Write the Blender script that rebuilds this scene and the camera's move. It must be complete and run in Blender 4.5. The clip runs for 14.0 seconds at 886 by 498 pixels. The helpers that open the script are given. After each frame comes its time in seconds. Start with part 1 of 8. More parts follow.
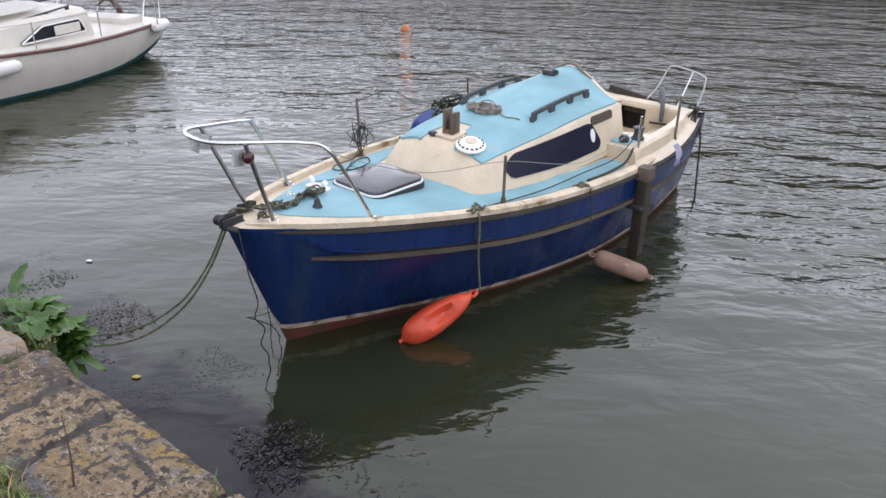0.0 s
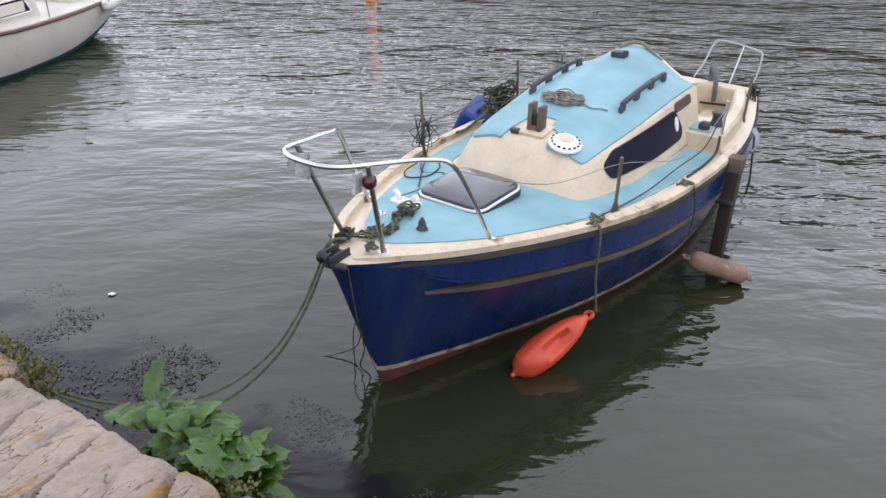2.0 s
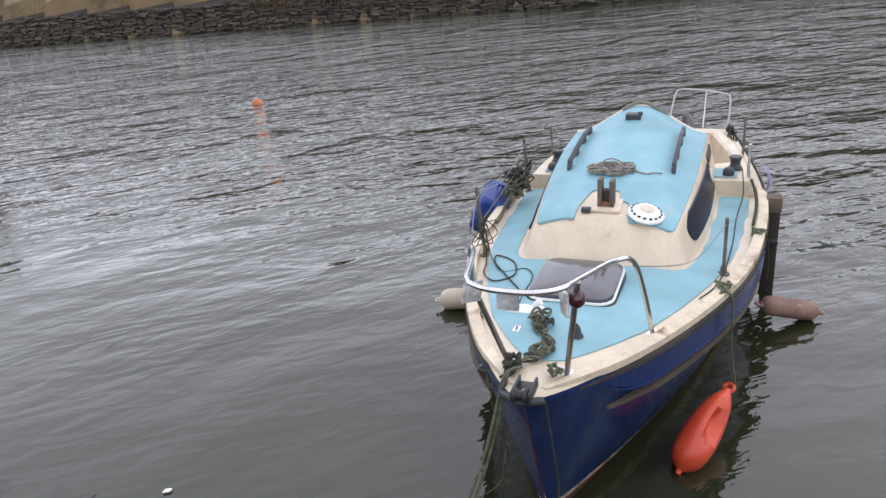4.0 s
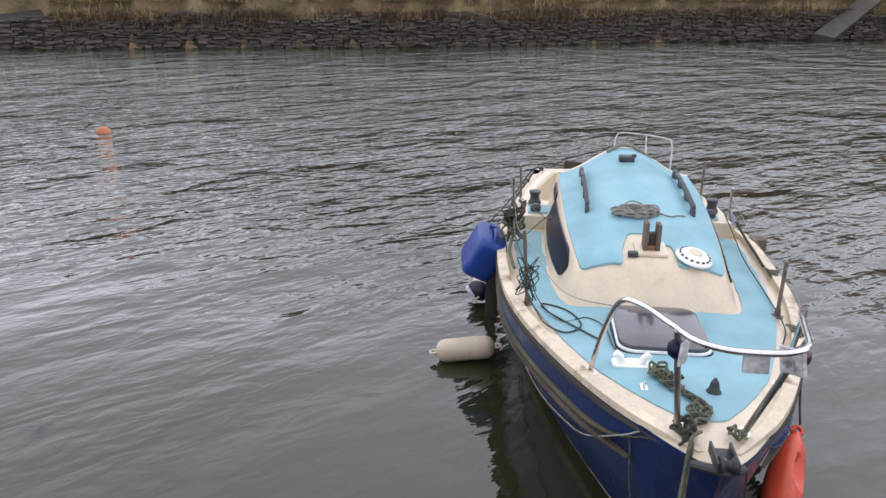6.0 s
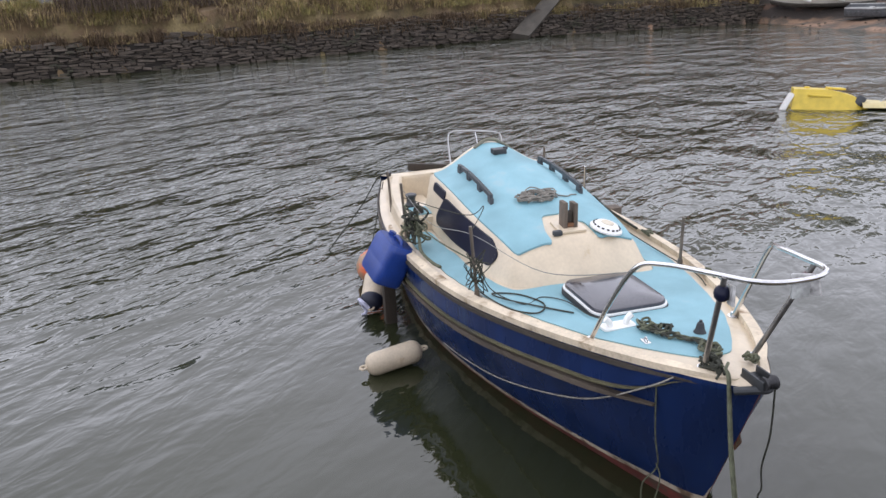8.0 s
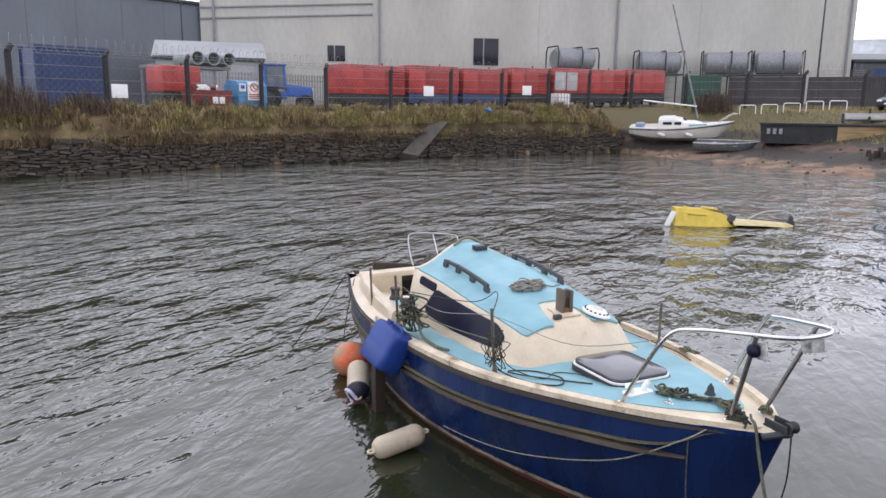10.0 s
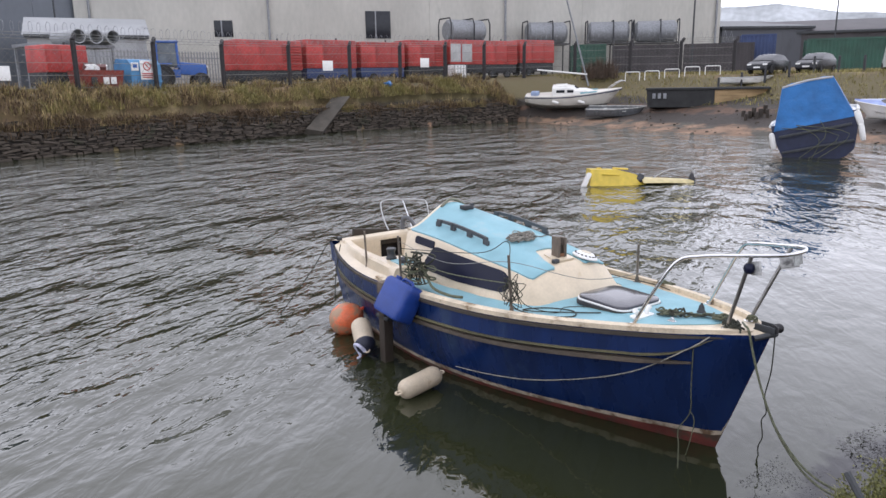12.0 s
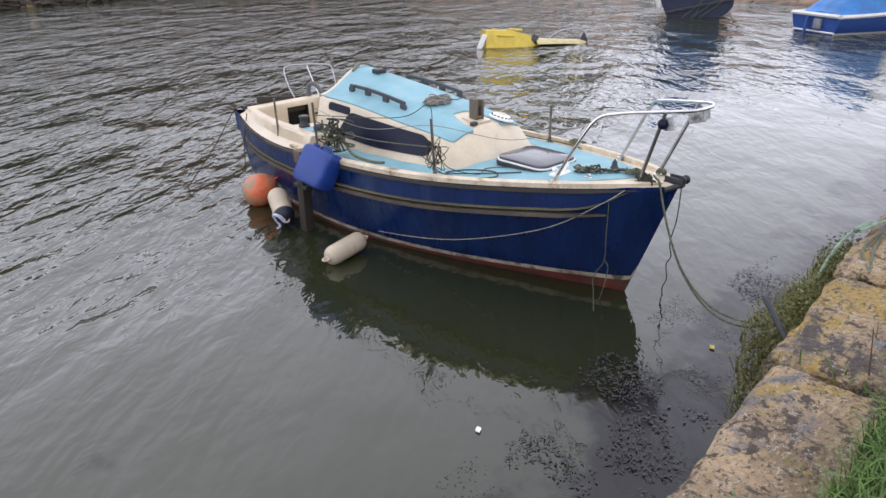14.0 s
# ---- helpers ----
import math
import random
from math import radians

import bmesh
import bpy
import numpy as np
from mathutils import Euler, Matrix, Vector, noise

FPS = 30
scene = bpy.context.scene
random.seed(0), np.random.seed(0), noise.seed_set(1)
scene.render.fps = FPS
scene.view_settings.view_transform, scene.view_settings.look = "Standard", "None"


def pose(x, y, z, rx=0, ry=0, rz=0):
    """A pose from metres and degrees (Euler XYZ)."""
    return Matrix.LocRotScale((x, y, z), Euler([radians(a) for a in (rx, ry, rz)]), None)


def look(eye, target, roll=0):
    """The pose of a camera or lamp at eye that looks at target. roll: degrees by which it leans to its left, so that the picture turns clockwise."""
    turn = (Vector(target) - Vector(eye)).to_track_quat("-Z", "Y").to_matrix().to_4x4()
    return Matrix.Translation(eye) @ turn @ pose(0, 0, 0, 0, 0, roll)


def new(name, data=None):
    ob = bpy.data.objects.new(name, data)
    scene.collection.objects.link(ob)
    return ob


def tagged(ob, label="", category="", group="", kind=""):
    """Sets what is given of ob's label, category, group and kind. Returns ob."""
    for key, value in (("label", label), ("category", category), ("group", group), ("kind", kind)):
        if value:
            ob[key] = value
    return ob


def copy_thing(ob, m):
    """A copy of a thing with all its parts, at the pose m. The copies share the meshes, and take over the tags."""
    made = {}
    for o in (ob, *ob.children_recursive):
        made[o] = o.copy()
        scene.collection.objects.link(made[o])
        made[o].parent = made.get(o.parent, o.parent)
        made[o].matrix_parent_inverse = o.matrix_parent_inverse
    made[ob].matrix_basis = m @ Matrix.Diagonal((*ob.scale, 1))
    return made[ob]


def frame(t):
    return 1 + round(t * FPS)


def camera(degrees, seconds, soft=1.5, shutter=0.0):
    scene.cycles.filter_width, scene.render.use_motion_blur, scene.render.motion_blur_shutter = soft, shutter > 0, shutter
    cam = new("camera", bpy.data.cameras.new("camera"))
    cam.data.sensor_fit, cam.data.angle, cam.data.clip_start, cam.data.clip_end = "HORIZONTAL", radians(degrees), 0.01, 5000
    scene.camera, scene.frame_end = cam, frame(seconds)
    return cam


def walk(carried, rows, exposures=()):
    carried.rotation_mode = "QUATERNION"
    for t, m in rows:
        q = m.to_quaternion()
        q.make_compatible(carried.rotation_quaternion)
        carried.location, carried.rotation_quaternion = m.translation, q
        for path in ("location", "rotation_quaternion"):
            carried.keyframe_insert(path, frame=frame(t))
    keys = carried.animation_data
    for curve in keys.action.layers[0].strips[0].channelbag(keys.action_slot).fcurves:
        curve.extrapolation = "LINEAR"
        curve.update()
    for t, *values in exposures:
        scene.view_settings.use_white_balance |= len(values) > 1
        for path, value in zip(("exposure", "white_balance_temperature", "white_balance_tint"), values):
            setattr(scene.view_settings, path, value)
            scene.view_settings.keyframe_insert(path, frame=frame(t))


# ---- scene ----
cam = camera(63.1, 14.0)
PATH = [
    (0.0, (0.165, -0.258, 3.067), (0.091, 1.54, 2.193), 1.01),
    (0.5, (-0.183, -0.038, 3.037), (-0.236, 1.726, 2.095), 1.63),
    (1.0, (-0.507, 0.145, 3.054), (-0.539, 1.899, 2.092), -0.55),
    (1.5, (-0.767, 0.425, 3.048), (-0.753, 2.172, 2.074), -0.17),
    (2.0, (-1.077, 0.572, 3.042), (-0.959, 2.328, 2.092), 0.97),
    (2.5, (-1.458, 0.71, 3.063), (-1.243, 2.462, 2.121), -1.3),
    (3.0, (-1.726, 0.994, 3.071), (-1.486, 2.74, 2.125), -1.59),
    (3.5, (-2.082, 1.24, 3.065), (-1.82, 3.019, 2.187), -2.03),
    (3.7, (-2.269, 1.306, 3.081), (-1.903, 3.105, 2.287), -3.91),
    (5.8, (-3.739, 2.442, 3.009), (-2.762, 4.039, 2.303), -0.25),
    (6.0, (-3.839, 2.577, 3.031), (-2.823, 4.15, 2.326), 0.15),
    (6.5, (-4.188, 2.885, 3.004), (-3.086, 4.4, 2.301), -0.69),
    (7.0, (-4.479, 3.142, 2.991), (-3.327, 4.621, 2.292), -2.09),
    (7.5, (-4.638, 3.385, 3.006), (-3.203, 4.595, 2.315), -0.48),
    (8.0, (-4.917, 3.553, 3.015), (-3.375, 4.63, 2.332), -2.13),
    (8.5, (-5.121, 3.729, 2.972), (-3.518, 4.707, 2.28), -0.82),
    (9.0, (-5.327, 3.977, 2.947), (-3.644, 4.918, 2.415), 0.18),
    (9.2, (-5.408, 4.034, 2.927), (-3.693, 4.955, 2.467), 0.17),
    (11.3, (-6.823, 4.742, 2.937), (-4.979, 5.393, 2.514), -0.38),
    (11.5, (-6.891, 4.823, 2.924), (-5.037, 5.439, 2.495), -0.46),
    (12.0, (-6.951, 5.009, 2.913), (-5.074, 5.538, 2.466), -0.87),
    (12.5, (-6.999, 5.154, 2.924), (-5.109, 5.597, 2.44), -1.18),
    (13.0, (-7.062, 5.237, 2.927), (-5.167, 5.513, 2.349), -0.78),
    (13.5, (-7.096, 5.277, 2.922), (-5.233, 5.511, 2.229), -0.62),
    (14.0, (-7.123, 5.296, 2.917), (-5.3, 5.509, 2.121), -0.4),
]
walk(cam, [(t, look(eye, target, roll)) for t, eye, target, roll in PATH])

# ---- world and light: an overcast, hazy day ----
world = bpy.data.worlds.new("overcast_sky")
scene.world = world
world.use_nodes = True
wn, wl = world.node_tree.nodes, world.node_tree.links
sky = wn.new("ShaderNodeTexSky")
sky.sky_type = "NISHITA"
sky.sun_disc = False
sky.sun_elevation, sky.sun_rotation = radians(58), radians(55)
sky.air_density, sky.dust_density, sky.ozone_density = 1.0, 2.0, 1.0
grey = wn.new("ShaderNodeHueSaturation")
grey.inputs["Saturation"].default_value = 0.22
grey.inputs["Value"].default_value = 26.0
wl.new(sky.outputs["Color"], grey.inputs["Color"])
even = wn.new("ShaderNodeGamma")
even.inputs["Gamma"].default_value = 0.20
wl.new(grey.outputs["Color"], even.inputs["Color"])
# an even cloud cover
up = wn.new("ShaderNodeTexCoord")
height = wn.new("ShaderNodeSeparateXYZ")
wl.new(up.outputs["Generated"], height.inputs[0])
rise = wn.new("ShaderNodeMapRange")
rise.inputs[1].default_value, rise.inputs[2].default_value = 0.0, 1.0
rise.inputs[3].default_value, rise.inputs[4].default_value = 5.3, 3.4
wl.new(height.outputs[2], rise.inputs[0])
cloud = wn.new("ShaderNodeVectorMath")
cloud.operation = "SCALE"
wl.new(even.outputs["Color"], cloud.inputs[0])
wl.new(rise.outputs[0], cloud.inputs["Scale"])
cool = wn.new("ShaderNodeVectorMath")
cool.operation = "MULTIPLY"
cool.inputs[1].default_value = (0.995, 1.0, 1.135)
wl.new(cloud.outputs["Vector"], cool.inputs[0])
wl.new(cool.outputs["Vector"], wn["Background"].inputs["Color"])
wn["Background"].inputs["Strength"].default_value = 0.15

sun_data = bpy.data.lights.new("sun", "SUN")
sun_data.energy, sun_data.angle, sun_data.color = 0.1, radians(60), (1.0, 0.97, 0.93)
sun = new("sun", sun_data)
sun.matrix_world = look((21.7, 15.2, 42.4), (0, 0, 0))
scene.view_settings.exposure = 0.0

# ---- materials ----
MATS = {}


def mat(name, base, rough=0.6, metal=0.0, vary=0.25, scale=6.0, fine=60.0, bump=0.15, stain=None, stain_at=0.62, coat=0.0, spec=0.5, island=False, stretch=(1, 1, 1), stain_scale=1.5, piece=0.0, depth=0.01):
    """A painted, wooden, stony or plastic surface: base colour, broad and fine variation, stains and fine relief."""
    m = bpy.data.materials.new(name)
    m.use_nodes = True
    n, l = m.node_tree.nodes, m.node_tree.links
    b = n["Principled BSDF"]
    co = n.new("ShaderNodeTexCoord")
    mp = n.new("ShaderNodeMapping")
    mp.inputs["Scale"].default_value = stretch
    l.new(co.outputs["Object"], mp.inputs["Vector"])
    broad, small = n.new("ShaderNodeTexNoise"), n.new("ShaderNodeTexNoise")
    broad.inputs["Scale"].default_value, small.inputs["Scale"].default_value = scale, fine
    broad.inputs["Detail"].default_value, small.inputs["Detail"].default_value = 5, 4
    for t in (broad, small):
        l.new(mp.outputs["Vector"], t.inputs["Vector"])
    ramp = n.new("ShaderNodeMapRange")
    ramp.inputs[1].default_value, ramp.inputs[2].default_value = 0.3, 0.7
    ramp.inputs[3].default_value, ramp.inputs[4].default_value = 1 - vary, 1 + vary
    l.new(broad.outputs["Fac"], ramp.inputs[0])
    ramp2 = n.new("ShaderNodeMapRange")
    ramp2.inputs[1].default_value, ramp2.inputs[2].default_value = 0.3, 0.7
    ramp2.inputs[3].default_value, ramp2.inputs[4].default_value = 1 - vary * 0.5, 1 + vary * 0.5
    l.new(small.outputs["Fac"], ramp2.inputs[0])
    mul = n.new("ShaderNodeMath")
    mul.operation = "MULTIPLY"
    l.new(ramp.outputs[0], mul.inputs[0])
    l.new(ramp2.outputs[0], mul.inputs[1])
    last = mul.outputs[0]
    if island or piece:
        if island:
            g = n.new("ShaderNodeNewGeometry")
            rnd = g.outputs["Random Per Island"]
        else:
            g = n.new("ShaderNodeObjectInfo")
            rnd = g.outputs["Random"]
        r3 = n.new("ShaderNodeMapRange")
        r3.inputs[3].default_value, r3.inputs[4].default_value = 1 - (piece or 0.35), 1 + (piece or 0.35)
        l.new(rnd, r3.inputs[0])
        mul3 = n.new("ShaderNodeMath")
        mul3.operation = "MULTIPLY"
        l.new(last, mul3.inputs[0])
        l.new(r3.outputs[0], mul3.inputs[1])
        last = mul3.outputs[0]
    tint = n.new("ShaderNodeVectorMath")
    tint.operation = "SCALE"
    tint.inputs[0].default_value = base
    l.new(last, tint.inputs["Scale"])
    colour = tint.outputs["Vector"]
    if stain:
        st = n.new("ShaderNodeTexNoise")
        st.inputs["Scale"].default_value, st.inputs["Detail"].default_value = stain_scale, 8
        st.inputs["Roughness"].default_value = 0.65
        l.new(mp.outputs["Vector"], st.inputs["Vector"])
        sr = n.new("ShaderNodeMapRange")
        sr.inputs[1].default_value, sr.inputs[2].default_value = stain_at, stain_at + 0.12
        l.new(st.outputs["Fac"], sr.inputs[0])
        mix = n.new("ShaderNodeMix")
        mix.data_type = "RGBA"
        l.new(sr.outputs[0], mix.inputs[0])
        l.new(colour, mix.inputs[6])
        mix.inputs[7].default_value = (*stain, 1)
        colour = mix.outputs[2]
    l.new(colour, b.inputs["Base Color"])
    rr = n.new("ShaderNodeMapRange")
    rr.inputs[3].default_value, rr.inputs[4].default_value = max(0.02, rough - 0.12), min(1, rough + 0.12)
    l.new(small.outputs["Fac"], rr.inputs[0])
    l.new(rr.outputs[0], b.inputs["Roughness"])
    b.inputs["Metallic"].default_value = metal
    b.inputs["Coat Weight"].default_value = coat
    b.inputs["Specular IOR Level"].default_value = spec
    if bump:
        bp = n.new("ShaderNodeBump")
        bp.inputs["Strength"].default_value, bp.inputs["Distance"].default_value = bump, depth
        l.new(small.outputs["Fac"], bp.inputs["Height"])
        l.new(bp.outputs["Normal"], b.inputs["Normal"])
    MATS[name] = m
    return m


def water_material():
    m = bpy.data.materials.new("harbour_water")
    m.use_nodes = True
    n, l = m.node_tree.nodes, m.node_tree.links
    b = n["Principled BSDF"]
    co = n.new("ShaderNodeTexCoord")
    heights = []
    for scale, detail, weight, stretch, turn in ((0.33, 1.5, 1.25, (1.2, 1.9, 1), -4), (0.85, 2.0, 0.58, (1.0, 2.2, 1), 14), (2.6, 2.5, 0.25, (1.0, 2.2, 1), -16), (6.5, 2.5, 0.055, (1.0, 1.8, 1), 25)):
        mp = n.new("ShaderNodeMapping")
        mp.inputs["Rotation"].default_value = (0, 0, radians(turn))
        mp.inputs["Scale"].default_value = stretch
        l.new(co.outputs["Object"], mp.inputs["Vector"])
        t = n.new("ShaderNodeTexNoise")
        t.inputs["Scale"].default_value, t.inputs["Detail"].default_value = scale, detail
        t.inputs["Distortion"].default_value = 0.6
        l.new(mp.outputs["Vector"], t.inputs["Vector"])
        w = n.new("ShaderNodeMath")
        w.operation = "MULTIPLY"
        w.inputs[1].default_value = weight
        l.new(t.outputs["Fac"], w.inputs[0])
        heights.append(w.outputs[0])
    total = heights[0]
    for h in heights[1:]:
        add = n.new("ShaderNodeMath")
        l.new(total, add.inputs[0])
        l.new(h, add.inputs[1])
        total = add.outputs[0]
    # calm lee water beside the quay, wind ripples out in the basin
    sep = n.new("ShaderNodeSeparateXYZ")
    l.new(co.outputs["Object"], sep.inputs[0])
    ax, ay = n.new("ShaderNodeMath"), n.new("ShaderNodeMath")
    ax.operation = ay.operation = "MULTIPLY"
    ax.inputs[1].default_value, ay.inputs[1].default_value = QN[0], QN[1]
    l.new(sep.outputs[0], ax.inputs[0])
    l.new(sep.outputs[1], ay.inputs[0])
    off = n.new("ShaderNodeMath")
    l.new(ax.outputs[0], off.inputs[0])
    l.new(ay.outputs[0], off.inputs[1])
    patch = n.new("ShaderNodeTexNoise")
    patch.inputs["Scale"].default_value = 0.16
    l.new(co.outputs["Object"], patch.inputs["Vector"])
    pa = n.new("ShaderNodeMath")
    pa.operation = "MULTIPLY_ADD"
    pa.inputs[1].default_value, pa.inputs[2].default_value = 7.0, -3.5
    l.new(patch.outputs["Fac"], pa.inputs[0])
    dist = n.new("ShaderNodeMath")
    l.new(off.outputs[0], dist.inputs[0])
    l.new(pa.outputs[0], dist.inputs[1])
    calm = n.new("ShaderNodeMapRange")
    calm.interpolation_type = "SMOOTHSTEP"
    calm.inputs[1].default_value, calm.inputs[2].default_value = 1.5, 19.0
    calm.inputs[3].default_value, calm.inputs[4].default_value = 0.055, 0.72
    l.new(dist.outputs[0], calm.inputs[0])
    bp = n.new("ShaderNodeBump")
    bp.inputs["Distance"].default_value = 0.62
    # gusts: rougher and smoother patches
    gp = n.new("ShaderNodeMapping")
    gp.inputs["Rotation"].default_value = (0, 0, radians(20))
    gp.inputs["Scale"].default_value = (1.0, 2.4, 1)
    l.new(co.outputs["Object"], gp.inputs["Vector"])
    gust = n.new("ShaderNodeTexNoise")
    gust.inputs["Scale"].default_value, gust.inputs["Detail"].default_value = 0.13, 3
    l.new(gp.outputs["Vector"], gust.inputs["Vector"])
    gr = n.new("ShaderNodeMapRange")
    gr.inputs[1].default_value, gr.inputs[2].default_value = 0.35, 0.65
    gr.inputs[3].default_value, gr.inputs[4].default_value = 0.75, 1.15
    l.new(gust.outputs["Fac"], gr.inputs[0])
    gm = n.new("ShaderNodeMath")
    gm.operation = "MULTIPLY"
    l.new(calm.outputs[0], gm.inputs[0])
    l.new(gr.outputs[0], gm.inputs[1])
    l.new(gm.outputs[0], bp.inputs["Strength"])
    l.new(total, bp.inputs["Height"])
    l.new(bp.outputs["Normal"], b.inputs["Normal"])
    silt = n.new("ShaderNodeTexNoise")
    silt.inputs["Scale"].default_value, silt.inputs["Detail"].default_value = 0.35, 4
    l.new(co.outputs["Object"], silt.inputs["Vector"])
    mix = n.new("ShaderNodeMix")
    mix.data_type = "RGBA"
    l.new(silt.outputs["Fac"], mix.inputs[0])
    mix.inputs[6].default_value, mix.inputs[7].default_value = (0.018, 0.021, 0.009, 1), (0.029, 0.033, 0.016, 1)
    # drowned weed near the quay: ragged dark patches in the water's body
    wa, wb_ = n.new("ShaderNodeTexNoise"), n.new("ShaderNodeMapRange")
    wa.inputs["Scale"].default_value, wa.inputs["Detail"].default_value, wa.inputs["Roughness"].default_value = 1.1, 8, 0.62
    l.new(co.outputs["Object"], wa.inputs["Vector"])
    reach = n.new("ShaderNodeMapRange")
    reach.inputs[1].default_value, reach.inputs[2].default_value = WEED_FROM + 0.8, WEED_FROM + 1.95
    reach.inputs[3].default_value, reach.inputs[4].default_value = 0.14, -0.22
    l.new(off.outputs[0], reach.inputs[0])
    more = n.new("ShaderNodeMath")
    l.new(wa.outputs["Fac"], more.inputs[0])
    l.new(reach.outputs[0], more.inputs[1])
    wb_.inputs[1].default_value, wb_.inputs[2].default_value = 0.42, 0.56
    wb_.interpolation_type = "SMOOTHSTEP"
    l.new(more.outputs[0], wb_.inputs[0])
    drown = n.new("ShaderNodeMix")
    drown.data_type = "RGBA"
    l.new(wb_.outputs[0], drown.inputs[0])
    l.new(mix.outputs[2], drown.inputs[6])
    drown.inputs[7].default_value = (0.011, 0.0095, 0.012, 1)
    l.new(drown.outputs[2], b.inputs["Base Color"])
    # where the weed breaks the surface it is duller than open water
    dull, spread = n.new("ShaderNodeMapRange"), n.new("ShaderNodeMapRange")
    dull.inputs[3].default_value, dull.inputs[4].default_value = 0.5, 0.30
    spread.inputs[3].default_value, spread.inputs[4].default_value = 0.03, 0.16
    l.new(wb_.outputs[0], dull.inputs[0])
    l.new(wb_.outputs[0], spread.inputs[0])
    l.new(dull.outputs[0], b.inputs["Specular IOR Level"])
    l.new(spread.outputs[0], b.inputs["Roughness"])
    b.inputs["IOR"].default_value = 1.56
    return m


# the quay edge: a line through QP along QE, with the water on the side of QN
QP, QE, QN = Vector((-3.2, 3.26, 0)), Vector((-0.8192, 0.5736, 0)), Vector((0.5736, 0.8192, 0))
QTOP = 1.42
WEED_FROM = QP.dot(QN)

WATER = water_material()
# stain: paler upright streaks, water reflections and scuffs painted into the blue
GEL_BLUE = mat("navy_gelcoat_reflection_streaks", (0.006, 0.021, 0.088), 0.28, vary=0.26, scale=2.6, fine=9, bump=0.05, coat=0.10, spec=0.35, stain=(0.020, 0.042, 0.105), stain_at=0.56, stain_scale=3.2, stretch=(1, 1, 0.16))
GEL_CREAM = mat("cream_gelcoat", (0.605, 0.51, 0.37), 0.40, vary=0.10, scale=4, fine=40, bump=0.05, coat=0.2, stain=(0.45, 0.34, 0.2), stain_at=0.62, stain_scale=5)
DECK_BLUE = mat("light_blue_deck_paint", (0.205, 0.395, 0.445), 0.6, vary=0.15, scale=3, fine=250, bump=0.3, stain=(0.29, 0.42, 0.445), stain_at=0.57, stain_scale=3, depth=0.004)
ANTIFOUL = mat("red_antifouling", (0.15, 0.035, 0.027), 0.7, vary=0.3, stain=(0.075, 0.05, 0.035), stain_at=0.49, stain_scale=5)
BOOT = mat("dirty_white_boot_stripe", (0.46, 0.39, 0.30), 0.6, vary=0.3, stain=(0.16, 0.10, 0.06), stain_at=0.50, stain_scale=8)
STRAKE = mat("weathered_teak", (0.092, 0.073, 0.055), 0.75, vary=0.35, scale=4, fine=50, bump=0.3, stain=(0.10, 0.12, 0.04), stain_at=0.6, stain_scale=4, stretch=(0.3, 1, 1))
TOERAIL = mat("worn_cream_toe_rail", (0.60, 0.51, 0.375), 0.6, vary=0.2, stain=(0.20, 0.125, 0.055), stain_at=0.53, stain_scale=4, fine=60, bump=0.15)
LEDGE = mat("algae_stained_ledge", (0.125, 0.115, 0.062), 0.7, vary=0.35, scale=3, fine=40, bump=0.2, stain=(0.030, 0.036, 0.05), stain_at=0.56, stain_scale=2.5, stretch=(0.4, 1, 1))
EDGE_WOOD = mat("dark_weathered_edge_wood", (0.048, 0.040, 0.032), 0.75, vary=0.4, scale=4, fine=50, bump=0.3, stain=(0.11, 0.085, 0.055), stain_at=0.6, stain_scale=5, stretch=(0.3, 1, 1))
RUBBER = mat("black_rubber", (0.02, 0.02, 0.022), 0.55, vary=0.3, bump=0.1)
ACRYLIC = mat("smoked_acrylic", (0.008, 0.010, 0.026), 0.35, vary=0.15, bump=0.02, spec=0.2)
HATCH = mat("grey_hatch_acrylic", (0.045, 0.045, 0.055), 0.18, vary=0.25, scale=5, bump=0.03, coat=0.3, stain=(0.075, 0.07, 0.07), stain_at=0.55, stain_scale=4)
STEEL = mat("stainless_tube", (0.62, 0.62, 0.62), 0.22, metal=1.0, vary=0.12, bump=0.03)
# darker copy of the stainless: the pulpit legs' shadow put into the colour
SHADED_STEEL = mat("shade_darkened_stainless_leg", (0.30, 0.29, 0.28), 0.35, metal=0.9, vary=0.25, bump=0.05)
WHITE_TUBE = mat("white_plastic_coated_tube", (0.45, 0.45, 0.45), 0.35, vary=0.1, bump=0.03)
STANCHION = mat("tarnished_stanchion", (0.16, 0.135, 0.11), 0.5, metal=0.5, vary=0.3, bump=0.1)
IROKO = mat("dark_wood_grab_rail", (0.055, 0.06, 0.065), 0.6, vary=0.3, fine=60, bump=0.2, stretch=(0.3, 1, 1))
PLANK = mat("grey_brown_weathered_plank", (0.125, 0.098, 0.074), 0.8, vary=0.4, scale=8, fine=70, bump=0.4, stretch=(1, 1, 0.2))
POST_WOOD = mat("wet_dark_timber", (0.0330, 0.0240, 0.0162), 0.7, vary=0.4, scale=5, fine=50, bump=0.4, stretch=(1, 1, 0.25), stain=(0.035, 0.035, 0.022), stain_at=0.52, stain_scale=3)
ROPE_GREEN = mat("green_grey_rope", (0.1080, 0.1152, 0.0720), 0.9, vary=0.4, scale=30, fine=300, bump=0.6)
ROPE_DARK = mat("dark_algae_rope", (0.04, 0.042, 0.03), 0.9, vary=0.4, scale=30, fine=300, bump=0.6)
ROPE_PALE = mat("pale_grey_line", (0.34, 0.32, 0.27), 0.9, vary=0.3, scale=30, fine=300, bump=0.6)
WIRE = mat("dull_wire", (0.22, 0.22, 0.20), 0.5, metal=0.4, vary=0.2, bump=0.1)
